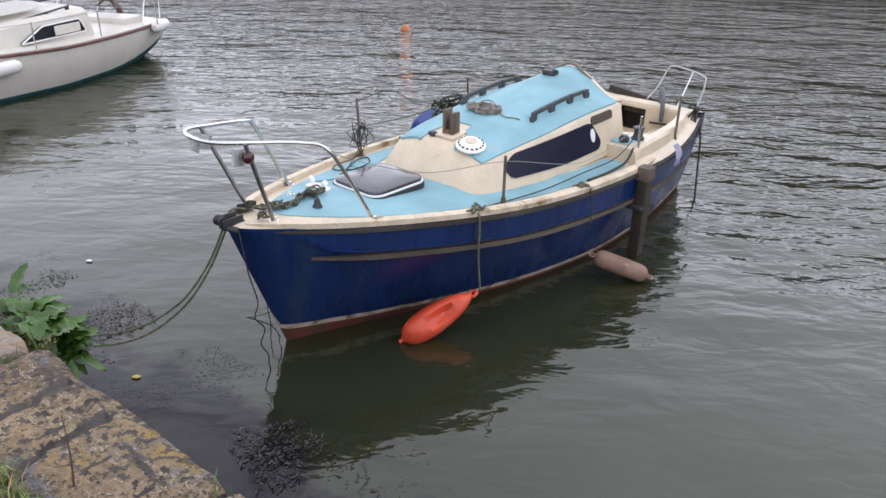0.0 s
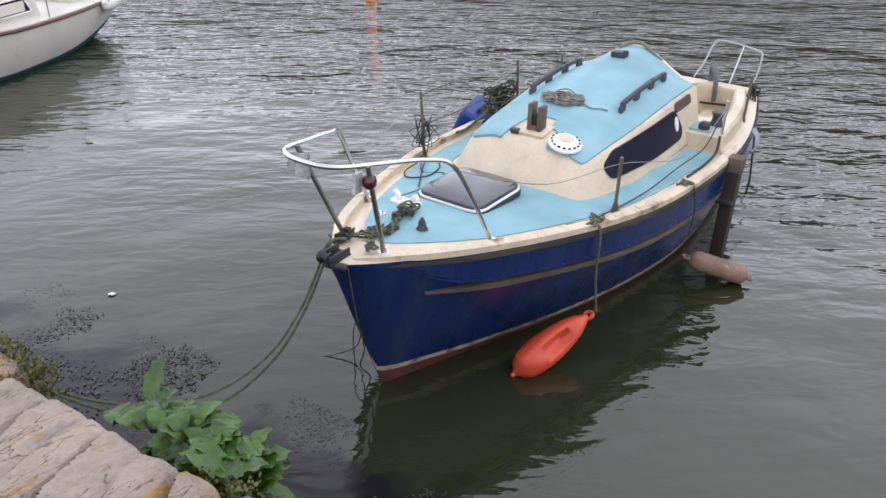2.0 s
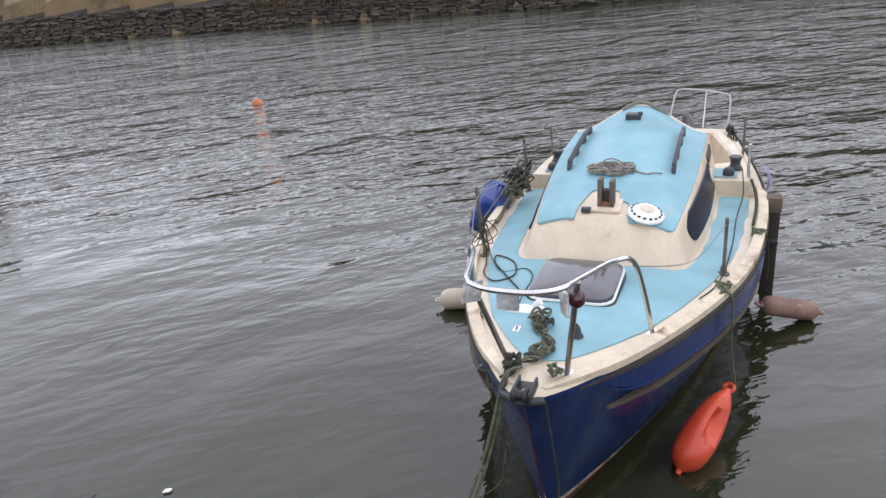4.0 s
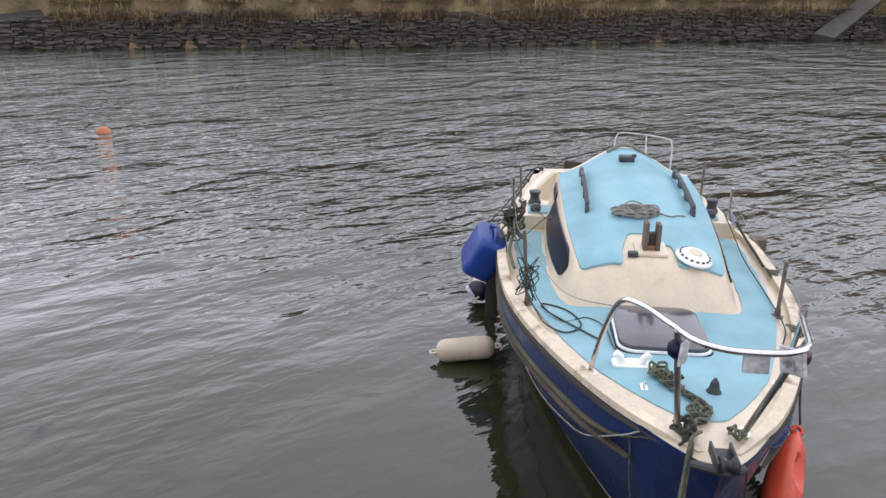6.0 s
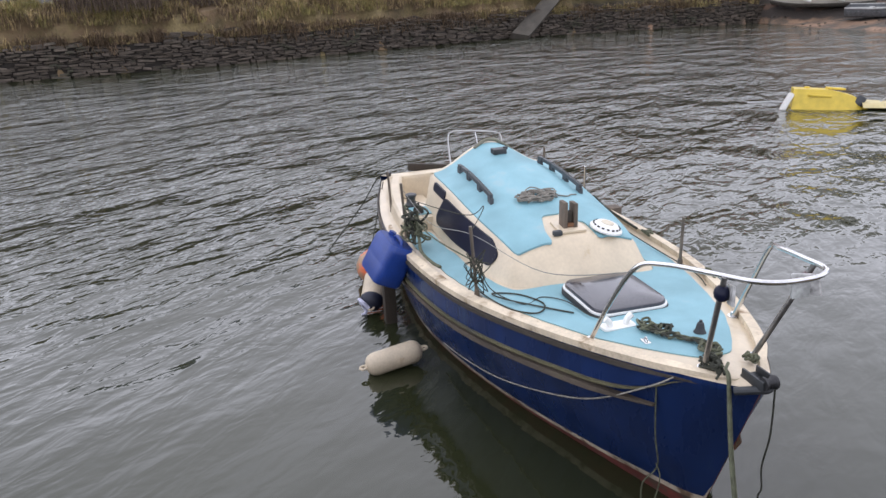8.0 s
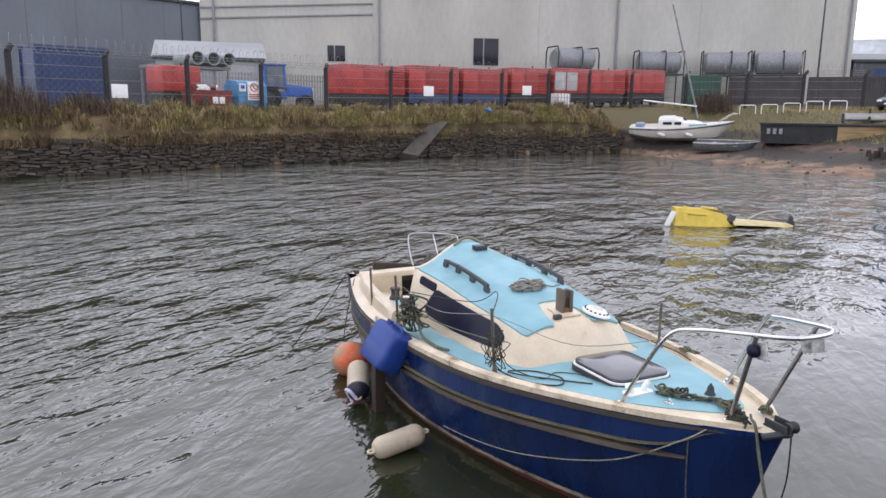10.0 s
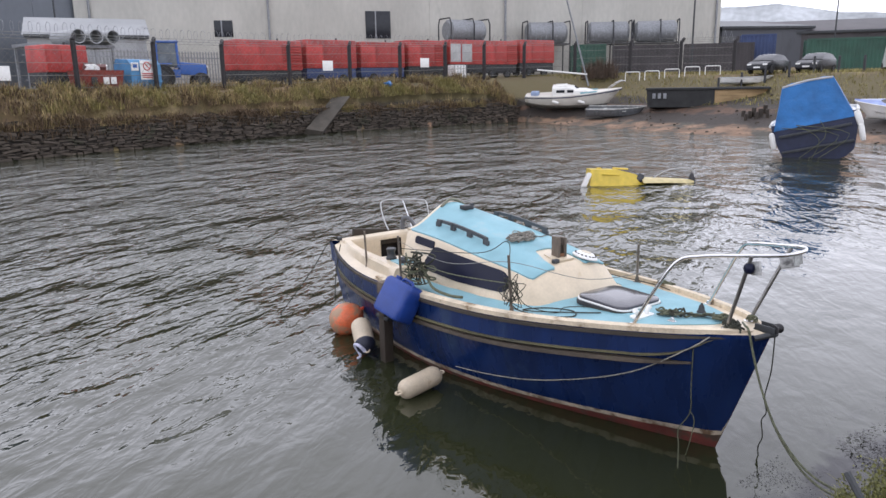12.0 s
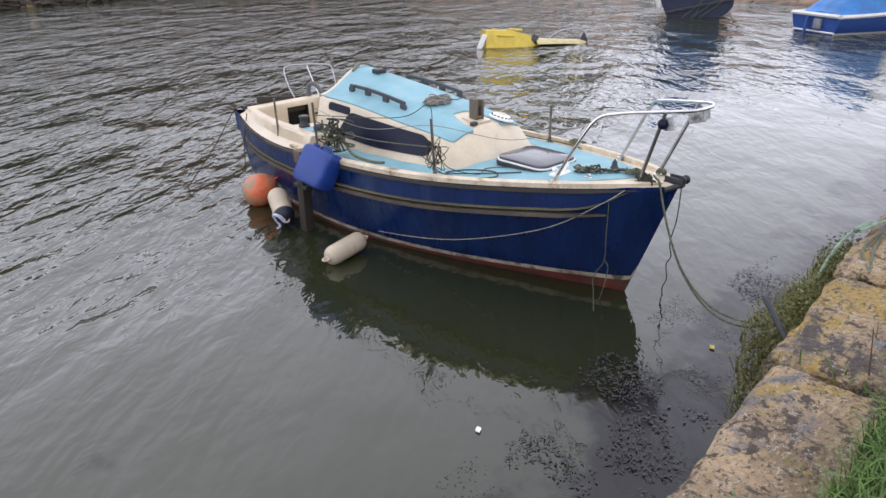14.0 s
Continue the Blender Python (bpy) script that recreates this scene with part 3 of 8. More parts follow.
def edge_run(bm, x0, x1, off_y, z_of, w, h, side, steps=60):
    """A strip of rectangular section along the side of the hull."""
    rows = []
    for i in range(steps + 1):
        x = x0 + (x1 - x0) * i / steps
        y, z = beam(x) + off_y, z_of(x)
        k = 0.35 + 0.65 * min(1, 14 * i / steps, 14 * (1 - i / steps))
        out, tall = y - w / 2 + w * k, h * k
        rows.append([(x, side * (y - w / 2), z - tall / 2), (x, side * out, z - tall * 0.36), (x, side * out, z + tall * 0.36), (x, side * (y - w / 2), z + tall / 2)])
    v = loft(bm, rows, close=True)
    bm.faces.new(v[0])
    bm.faces.new(v[-1][::-1])


def deck_z(x, y):
    b = beam(x)
    return sheer(x) + 0.035 * (1 - min(1, (y / b) ** 2)) - 0.004


for side in (-1, 1):
    bm = bmesh.new()
    edge_run(bm, 0.44, 5.5, -0.022, strake_z, 0.058, 0.05, side)
    part("rubbing_strake", bm, STRAKE, hull, "weathered brown wooden strake")
    bm = bmesh.new()
    edge_run(bm, 0.22, 5.5, -0.006, lambda x: ledge_z(x) + 0.004, 0.036, 0.022, side, 90)
    part("moulding", bm, GEL_BLUE if side < 0 else LEDGE, hull, "raised blue ledge above the strake" if side < 0 else "algae-stained ledge above the strake")
    bm = bmesh.new()
    edge_run(bm, 0.2, 5.6, 0.002, lambda x: sheer(x) - 0.030, 0.032, 0.04, side)
    part("edge_strip", bm, EDGE_WOOD, hull, "dark weathered strip under the deck edge")
    bm = bmesh.new()
    edge_run(bm, 0.1, 4.05, -0.03, lambda x: sheer(x) + 0.016, 0.075, 0.056, side)
    part("toe_rail", bm, TOERAIL, boat, "worn cream toe rail with brown patches")

# deck with its blue non-slip panels
bm = bmesh.new()
rows = [[(x, beam(x) * k * 0.985, deck_z(x, beam(x) * k * 0.985)) for k in np.linspace(-1, 1, 17)] for x in np.linspace(0.02, 4.1, 60)]
loft(bm, rows)
deck = part("deck", bm, GEL_CREAM, boat)


def masked(bm, x0, x1, y0, y1, step, inside, height, lift, warp=None):
    """A thin raised panel: a grid over a surface where inside(x, y) holds."""
    nx, ny = round((x1 - x0) / step), round((y1 - y0) / step)
    got = {}

    def vert(i, j):
        if (i, j) not in got:
            x, y = x0 + (x1 - x0) * i / nx, y0 + (y1 - y0) * j / ny
            y *= warp(x) if warp else 1
            got[i, j] = bm.verts.new((x, y, height(x, y) + lift))
        return got[i, j]

    for i in range(nx):
        for j in range(ny):
            x = x0 + (x1 - x0) * (i + 0.5) / nx
            if inside(x, (y0 + (y1 - y0) * (j + 0.5) / ny) * (warp(x) if warp else 1)):
                bm.faces.new((vert(i, j), vert(i + 1, j), vert(i + 1, j + 1), vert(i, j + 1)))
    for _ in range(10):
        rim = {v: [e.other_vert(v).co.copy() for e in v.link_edges if e.is_boundary] for v in bm.verts if v.is_boundary}
        for v, near in rim.items():
            if len(near) == 2:
                xy = v.co * 0.5 + (near[0] + near[1]) * 0.25
                v.co = (xy.x, xy.y, height(xy.x, xy.y) + lift)
    rim = [e for e in bm.edges if e.is_boundary]
    low = bmesh.ops.extrude_edge_only(bm, edges=rim)
    for v in [g for g in low["geom"] if isinstance(g, bmesh.types.BMVert)]:
        v.co.z -= lift + 0.004


cab_low = along([1.8, 1.93, 2.4, 3.0, 4.05], [0.52, 0.57, 0.66, 0.70, 0.70])
bm = bmesh.new()
masked(bm, 0.36, 3.72, -1.0, 1.0, 0.03, lambda x, y: abs(y) < beam(x) - 0.15 - 0.12 * max(0, 1 - x / 0.9) and (x < 1.9 or abs(y) > cab_low(x) + 0.015) and x < 3.7 + 0.0 * y, deck_z, 0.007)
part("deck_panel", bm, DECK_BLUE, deck, "light blue non-slip deck paint")

# coachroof
roof_w = along([1.9, 2.1, 2.85, 3.5, 4.08], [0.47, 0.50, 0.575, 0.60, 0.60])
roof_e = along([1.9, 2.1, 2.85, 3.5, 4.08], [1.06, 1.115, 1.215, 1.285, 1.305])
roof_c = along([1.9, 2.1, 2.3, 2.85, 3.72, 4.08], [1.12, 1.205, 1.25, 1.355, 1.515, 1.555])


def roof_z(x, y):
    s = min(1.0, abs(y) / roof_w(x))
    k = min(1, max(0, (x - 2.9) / 1.0))
    g = (1 - k) * (1 - s**2.4) + k * (0.5 + 0.5 * math.cos(math.pi * s))
    return roof_e(x) + (roof_c(x) - roof_e(x)) * g


def cab_side(x, z, out=0.0):
    """The place on the cabin's side at a height; out: metres proud of it."""
    z0, z1 = 0.86, roof_e(x)
    return cab_low(x) + (roof_w(x) - cab_low(x)) * (z - z0) / (z1 - z0) + out


bm = bmesh.new()
rows = []
front = along([0.0, 0.62], [1.80, 1.93])
for x in list(np.linspace(2.1, 4.06, 36)):
    row = [(x, -cab_low(x), 0.86), (x, -cab_side(x, roof_e(x) - 0.03) , roof_e(x) - 0.03)]
    row += [(x, y, roof_z(x, y)) for y in roof_w(x) * np.linspace(-0.97, 0.97, 25)]
    row += [(x, cab_side(x, roof_e(x) - 0.03), roof_e(x) - 0.03), (x, cab_low(x), 0.86)]
    rows.append(row)
# the sloping front: each column runs down and forward to the deck
head, foot = rows[0], []
for x, y, z in head:
    foot.append(y)
nose = []
for k in (1.0, 0.72, 0.4, 0.15):
    row = []
    for i, (x, y, z) in enumerate(head):
        fx = 1.80 + 0.13 * (abs(y) / 0.57) ** 2
        fy = y * 1.06 if 0 < i < len(head) - 1 else y
        zb = 0.86
        row.append((fx + (x - fx) * (1 - k), y + (fy - y) * k, zb + (z - zb) * (1 - k) ** 0.9))
    nose.append(row)
rows = nose + rows
vs = loft(bm, rows)
bm.faces.new(vs[-1][::-1])
cabin = part("cabin", bm, GEL_CREAM, boat, "cream moulded cabin with sloping front")


def roof_pad(x, y):
    if abs(y) > roof_w(x) * 0.975 or x > 4.05:
        return False
    lead = 2.07 + 0.03 * abs(y)
    if x < lead:
        return False
    notch = -0.155 - 0.06 * max(0, 2.3 - x) < y < 0.2 - 0.28 * max(0, x - 2.22) - 0.25 * max(0, x - 2.45)
    return not (notch and x < (2.30 if y < -0.08 else 2.44))


bm = bmesh.new()
masked(bm, 2.05, 4.06, -0.975, 0.975, 0.018, roof_pad, roof_z, 0.012, roof_w)
roof = part("roof_panel", bm, DECK_BLUE, cabin, "light blue painted cabin roof")


def side_pane(outline, side, out=0.012, thick=0.012):
    """A pane with the given outline in x and z, laid on the cabin's curved side."""
    bm = bmesh.new()
    xs = sorted({round(x, 4) for x, z in outline})
    xs = sorted(set(xs) | set(np.linspace(xs[0], xs[-1], 24).round(4).tolist()))
    rows = []
    for x in xs:
        zs = []
        for (ax, az), (bx, bz) in zip(outline, outline[1:] + outline[:1]):
            if min(ax, bx) - 2e-4 <= x <= max(ax, bx) + 2e-4:
                zs += [az, bz] if abs(bx - ax) < 1e-9 else [az + (bz - az) * (x - ax) / (bx - ax)]
        lo, hi = min(zs), max(zs)
        hi = max(hi, lo + 0.001)
        rows.append([(x, side * cab_side(x, lo, -thick), lo), (x, side * cab_side(x, lo, out), lo), (x, side * cab_side(x, hi, out), hi), (x, side * cab_side(x, hi, -thick), hi)])
    v = loft(bm, rows, close=True)
    bm.faces.new(v[0])
    bm.faces.new(v[-1][::-1])
    return bm


def rounder(poly, r=0.03, n=4):
    """The outline with its corners rounded."""
    out = []
    for i, p in enumerate(poly):
        a, p, b = Vector(poly[i - 1]), Vector(p), Vector(poly[(i + 1) % len(poly)])
        ra, rb = min(r, (a - p).length * 0.45), min(r, (b - p).length * 0.45)
        s, e = p + (a - p).normalized() * ra, p + (b - p).normalized() * rb
        for k in range(n + 1):
            t = k / n
            q = (1 - t) ** 2 * s + 2 * t * (1 - t) * p + t * t * e
            out.append((q.x, q.y))
    return out


big = rounder([(2.33, 0.965), (2.27, 1.07), (2.42, 1.15), (3.44, 1.215), (3.50, 1.205), (3.63, 1.02), (3.58, 0.955), (3.0, 0.94)], 0.05)
small_win = rounder([(3.50, 1.185), (3.50, 1.262), (3.86, 1.275), (3.87, 1.195)], 0.035)
for side in (-1, 1):
    win = part("cabin_window", side_pane(big, side), ACRYLIC, cabin, "dark smoked acrylic cabin window")
    part("cabin_window", side_pane(small_win, side), STRAKE if side < 0 else ACRYLIC, cabin, "small dim cabin window")
    for k in range(16):
        u = k / 16 * len(big)
        x, z = big[int(u)]
        x, z = 2.95 + (x - 2.95) * 0.965, 1.07 + (z - 1.07) * 0.90
        bm = bmesh.new()
        lathe(bm, [(0, 0.004), (0.005, 0.003), (0.007, 0)], Matrix.Translation((x, side * cab_side(x, z, 0.012), z)) @ Euler((radians(-90 * side), 0, 0)).to_matrix().to_4x4(), 8)
        part("screw", bm, GREY_DARK, win)
    if side < 0:
        bm = bmesh.new()
        ring = [(3.49 + 0.034 * math.cos(a), 1.10 + 0.062 * math.sin(a)) for a in np.linspace(0, math.tau, 18, endpoint=False)]
        part("vent_disc", side_pane(ring, side, 0.02, -0.008), PLASTIC_WHITE, win, "white round disc on the window")

# pulpit: two upper rails that meet at the bow, front legs and aft legs
pulpit = new("pulpit")
pulpit.parent = boat
pulpit["label"] = "bent stainless bow pulpit"
bm = bmesh.new()
top = [(0.88, 0.50, 1.0), (0.70, 0.47, 1.34), (0.55, 0.42, 1.585), (0.40, 0.345, 1.645), (0.12, 0.265, 1.69), (-0.06, 0.21, 1.715), (-0.13, 0.12, 1.72), (-0.145, 0.0, 1.72), (-0.13, -0.12, 1.72), (-0.06, -0.21, 1.715), (0.12, -0.265, 1.69), (0.40, -0.345, 1.645), (0.55, -0.42, 1.585), (0.70, -0.46, 1.34), (0.88, -0.49, 0.995)]
tube(bm, top, 0.0135, 10, 8)
part("top_rail", bm, STEEL, pulpit)
for s in (-1, 1):
    bm = bmesh.new()
    tube(bm, [(0.28, 0.145 * s, 1.07), (0.05, 0.255 * s, 1.70)], 0.0145, 10, 0)
    part("leg", bm, SHADED_STEEL, pulpit)
    for x, y in ((0.28, 0.145), (0.88, 0.495)):
        bm = bmesh.new()
        lathe(bm, [(0, 0.03), (0.019, 0.03), (0.021, 0.008), (0.036, 0.006), (0.036, -0.004)], Matrix.Translation((x, y * s, deck_z(x, y) + 0.002)), 14)
        part("foot_plate", bm, STEEL, pulpit)
# bow lights on clear plates, scuffed grey
CLEAR = mat("scuffed_clear_plastic", (0.40, 0.40, 0.39), 0.35, vary=0.35, scale=14, fine=50, bump=0.1, stain=(0.13, 0.13, 0.13), stain_at=0.52, stain_scale=9)
bm = bmesh.new()
box(bm, (0.13, 0.02, 0.11), (0.03, -0.20, 1.60), 0.008, (0, 15, 25))
part("light_bracket", bm, CLEAR, pulpit, "scuffed clear plate of the bow light")
for s, mt in ((-1, mat("dark_red_lens", (0.045, 0.010, 0.012), 0.2, coat=0.4, bump=0.02)), (1, ACRYLIC)):
    bm = bmesh.new()
    lathe(bm, [(0, 0.045), (0.022, 0.036), (0.035, 0.022), (0.04, 0.0), (0.035, -0.022), (0.022, -0.036), (0, -0.04)], Matrix.Translation((0.07, 0.245 * s, 1.605)), 16)
    part("navigation_lamp", bm, mt, pulpit, "round dark navigation lamp")
bm = bmesh.new()
box(bm, (0.12, 0.015, 0.10), (0.03, 0.225, 1.61), 0.008, (0, 15, -25))
part("light_bracket", bm, CLEAR, pulpit, "scuffed clear plate of the bow light")
bm = bmesh.new()
box(bm, (0.015, 0.10, 0.07), (-0.145, 0.0, 1.67), 0.008, (0, 10, 0))
part("bow_plate", bm, mat("scuffed_grey_plastic", (0.28, 0.29, 0.28), 0.5, vary=0.4, scale=12), pulpit, "scuffed clear grey plate")

# stem head: a roller between cheeks, worn dark patch on the prow
bm = bmesh.new()
for s in (-1, 1):
    box(bm, (0.16, 0.012, 0.055), (0.03, 0.042 * s, 1.12), 0.004)
box(bm, (0.14, 0.09, 0.012), (0.05, 0, 1.10), 0.003)
roller = part("bow_fitting", bm, GREY_DARK, boat, "dark corroded metal bow roller fitting")
bm = bmesh.new()
lathe(bm, [(0, -0.036), (0.036, -0.036), (0.036, -0.024), (0.022, -0.008), (0.022, 0.008), (0.036, 0.024), (0.036, 0.036), (0, 0.036)], Matrix.Translation((-0.035, 0, 1.13)) @ Euler((radians(90), 0, 0)).to_matrix().to_4x4(), 16)
part("roller", bm, RUBBER, roller)
bm = bmesh.new()
tube(bm, [(0.035, -0.085, 1.065), (-0.005, -0.04, 1.08), (-0.025, 0, 1.085), (0.0, 0.05, 1.08), (0.06, 0.12, 1.055)], 0.021, 10, 6)
part("prow_guard", bm, GREY_DARK, boat, "dark worn guard wrapped round the prow")

# fore hatch
hatch = new("fore_hatch")
hatch.parent = boat
hatch["label"] = "dark grey rounded fore hatch with white piping"
hx, hy, hz = 1.425, 0.045, deck_z(1.425, 0) + 0.006


def slab(w, h, r, levels):
    bm = bmesh.new()
    rows = [[(hx + px, hy + py, hz + z) for px, py in rounded(w * k, h * k, r * k, 6)] for k, z in levels]
    v = loft(bm, rows, close=True)
    bm.faces.new(v[-1])
    return bm


part("frame", slab(0.60, 0.56, 0.10, [(1.0, -0.01), (1.0, 0.022), (0.985, 0.03)]), RUBBER, hatch, "black rubber hatch frame")
part("piping", slab(0.585, 0.545, 0.10, [(1.0, 0.026), (1.005, 0.034), (1.0, 0.042), (0.98, 0.044)]), PLASTIC_WHITE, hatch, "white piping round the hatch")
part("lid", slab(0.565, 0.525, 0.095, [(1.0, 0.036), (1.0, 0.056), (0.985, 0.066), (0.93, 0.071), (0.4, 0.079)]), HATCH, hatch, "smoked grey hatch lid")

# white mooring cleat, small deck cleat, eye
bm = bmesh.new()
prism(bm, [(0.98 + x, 0.26 + y) for x, y in rounded(0.10, 0.22, 0.03)], deck_z(0.98, 0.26) + 0.004, deck_z(0.98, 0.26) + 0.018)
cleat = part("mooring_bollard", bm, PLASTIC_WHITE, boat, "white twin-post mooring bollard")
for dy in (-0.065, 0.065):
    bm = bmesh.new()
    z0 = deck_z(0.98, 0.26) + 0.016
    tube(bm, [(0.98, 0.26 + dy * 0.8, z0), (0.98, 0.26 + dy, z0 + 0.035), (0.98, 0.26 + dy * 1.45, z0 + 0.058)], (0.019, 0.022), 10, 4)
    part("post", bm, PLASTIC_WHITE, cleat)
bm = bmesh.new()
box(bm, (0.07, 0.04, 0.012), (0.70, 0.235, deck_z(0.7, 0.23) + 0.006), 0.004)
tube(bm, [(0.68, 0.235, deck_z(0.7, 0.23)), (0.69, 0.235, deck_z(0.7, 0.23) + 0.03), (0.71, 0.235, deck_z(0.7, 0.23) + 0.03), (0.72, 0.235, deck_z(0.7, 0.23))], 0.005, 6, 4)
part("deck_eye", bm, STEEL, boat)
bm = bmesh.new()
z0 = deck_z(0.62, -0.12)
lathe(bm, [(0, 0.078), (0.009, 0.078), (0.010, 0.066), (0.018, 0.062), (0.023, 0.045), (0.027, 0.02), (0.036, 0.006), (0.038, 0.0)], Matrix.Translation((0.68, -0.11, z0 + 0.004)), 14)
part("navel_pipe", bm, GREY_DARK, boat, "small grey chain pipe cap")

# stanchions
for x, y, h, lean in ((1.95, 0.845, 0.54, 0.04), (1.95, -0.82, 0.40, 0.0), (3.62, 0.97, 0.52, 0.03), (3.85, -0.95, 0.44, 0.0), (4.45, 0.93, 0.46, 0.02), (4.75, -0.90, 0.48, 0.0)):
    bm = bmesh.new()
    s = 1 if y > 0 else -1
    z0 = deck_z(x, y) if x < 4 else sheer(x)
    tube(bm, [(x, y, z0), (x, y + lean * s, z0 + h)], 0.0125, 8, 0)
    st = part("stanchion", bm, STANCHION if x < 3.7 else (STEEL if y < -0.92 else STANCHION), boat)
    bm = bmesh.new()
    lathe(bm, [(0, 0.06), (0.019, 0.06), (0.022, 0.012), (0.04, 0.008), (0.04, -0.006)], Matrix.Translation((x, y, z0)), 12)
    part("base", bm, STANCHION, st)

# grab rails on the roof: a batten on feet with gaps
for s in (-1, 1):
    bm = bmesh.new()
    n = 50
    for i in range(n):
        x0, x1 = 2.84 + 0.92 * i / n, 2.84 + 0.92 * (i + 1) / n
        u = (i + 0.5) / n
        foot = min(abs(u - c) for c in (0.03, 0.345, 0.655, 0.97)) < 0.045
        y = s * 0.405
        low = roof_z((x0 + x1) / 2, y) + (0.008 if foot else 0.056)
        high = roof_z((x0 + x1) / 2, y) + 0.088 - (0.03 if u < 0.02 or u > 0.98 else 0)
        box(bm, (x1 - x0 + 0.001, 0.03, high - low), ((x0 + x1) / 2, y, (high + low) / 2), 0)
    bmesh.ops.remove_doubles(bm, verts=bm.verts, dist=0.0015)
    part("grab_rail", bm, IROKO, cabin, "dark wooden roof grab rail")

# dome vent
vz = roof_z(2.17, -0.285) + 0.012
bm = bmesh.new()
lathe(bm, [(0.128, 0.0), (0.128, 0.012), (0.118, 0.020), (0.100, 0.030), (0.082, 0.046), (0.060, 0.050), (0, 0.051)], Matrix.Translation((2.17, -0.285, vz)) @ Euler((radians(12), radians(-9), 0)).to_matrix().to_4x4(), 28)
vent = part("roof_vent", bm, PLASTIC_WHITE, cabin, "white round mushroom vent with slots")
bm = bmesh.new()
lathe(bm, [(0.052, 0.050), (0.05, 0.055), (0, 0.056)], Matrix.Translation((2.17, -0.285, vz)) @ Euler((radians(12), radians(-9), 0)).to_matrix().to_4x4(), 24)
part("cap", bm, mat("beige_vent_cap", (0.62, 0.55, 0.42), 0.5), vent, "beige vent cap")
for k in range(16):
    a = math.tau * k / 16
    # raised dark block, coloured as the shade in a vent slot
    bm = bmesh.new()
    box(bm, (0.012, 0.02, 0.008), (0.104, 0, 0.0305), 0.002, (0, 32, 0))
    bm.transform(Matrix.Translation((2.17, -0.285, vz)) @ Euler((radians(12), radians(-9), 0)).to_matrix().to_4x4() @ Matrix.Rotation(a, 4, "Z"))
    part("slot", bm, DARK, vent)

# mast step: two upright planks on a cream pad
mz = roof_z(2.23, 0) + 0.004
bm = bmesh.new()
box(bm, (0.20, 0.22, 0.02), (2.24, 0.0, mz + 0.004), 0.006, (0, -8, 0))
step = part("mast_step", bm, GEL_CREAM, cabin, "mast step of two weathered upright planks")
for y, h in ((-0.042, 0.19), (0.042, 0.205)):
    bm = bmesh.new()
    box(bm, (0.095, 0.032, h), (2.24, y, mz + h / 2 + 0.005), 0.004, (0, 0, 0))
    part("plank", bm, PLANK, step)
bm = bmesh.new()
box(bm, (0.06, 0.05, 0.12), (2.245, 0, mz + 0.065), 0.004)
part("inner_block", bm, POST_WOOD, step, "dark wet block between the planks")
bm = bmesh.new()
box(bm, (0.10, 0.05, 0.03), (2.24, 0, mz + 0.03), 0.004)
part("foot", bm, mat("rusty_iron", (0.16, 0.075, 0.035), 0.8, vary=0.4, bump=0.4), step, "rusty iron foot")
bm = bmesh.new()
box(bm, (0.05, 0.07, 0.04), (2.15, 0.13, roof_z(2.15, 0.13) + 0.02), 0.012)
part("block", bm, GREY_DARK, step, "small dark pulley block")

# black box and sliding garage on the roof's aft end
bm = bmesh.new()
box(bm, (0.10, 0.13, 0.05), (3.72, 0.02, roof_z(3.72, 0.02) + 0.03), 0.008)
box(bm, (0.03, 0.04, 0.03), (3.70, -0.04, roof_z(3.7, 0) + 0.06), 0.006)
part("roof_clamp", bm, GREY_DARK, cabin, "small black fitting on the roof")
bm = bmesh.new()
tube(bm, [(4.02, 0.16, 1.525), (4.05, 0.05, 1.585), (4.05, -0.06, 1.585), (4.03, -0.17, 1.52), (4.06, -0.25, 1.46)], 0.017, 8, 5)
part("roof_edge_strip", bm, mat("grey_olive_strip", (0.17, 0.165, 0.12), 0.7), cabin, "loose grey edging at the roof's aft lip")
bm = bmesh.new()
rows = []
for s in np.linspace(-0.985, 0.985, 41):
    y = s * roof_w(4.07)
    rows.append([(4.04, y, roof_z(4.06, y) + 0.012), (4.075, y, roof_z(4.06, y) + 0.016), (4.085, y, roof_z(4.06, y) - 0.005), (4.06, y, roof_z(4.06, y) - 0.02)])
loft(bm, rows, close=True)
part("roof_lip", bm, GEL_CREAM, cabin, "cream lip at the aft edge of the roof")
# solid dark slab painted as the shade in the companionway, no real hole
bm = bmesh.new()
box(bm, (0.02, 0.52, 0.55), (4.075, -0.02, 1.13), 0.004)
part("companionway", bm, DARK, cabin, "dark panel painted as the shade inside the companionway")

# cockpit: coamings with blue tops, well, aft deck, cave lockers
bm = bmesh.new()


def coam_out(x):
    return beam(x) - 0.11


def coam_in(x):
    """The inside of the coaming: a solid block forward, thin round the well."""
    t = min(1, max(0, (x - 4.12) / 0.16))
    return 0.46 + (coam_out(x) - 0.15 - 0.46) * t


coam_z = along([3.72, 4.1, 4.5, 5.0, LOA], [0.97, 0.985, 0.975, 0.955, 0.945])
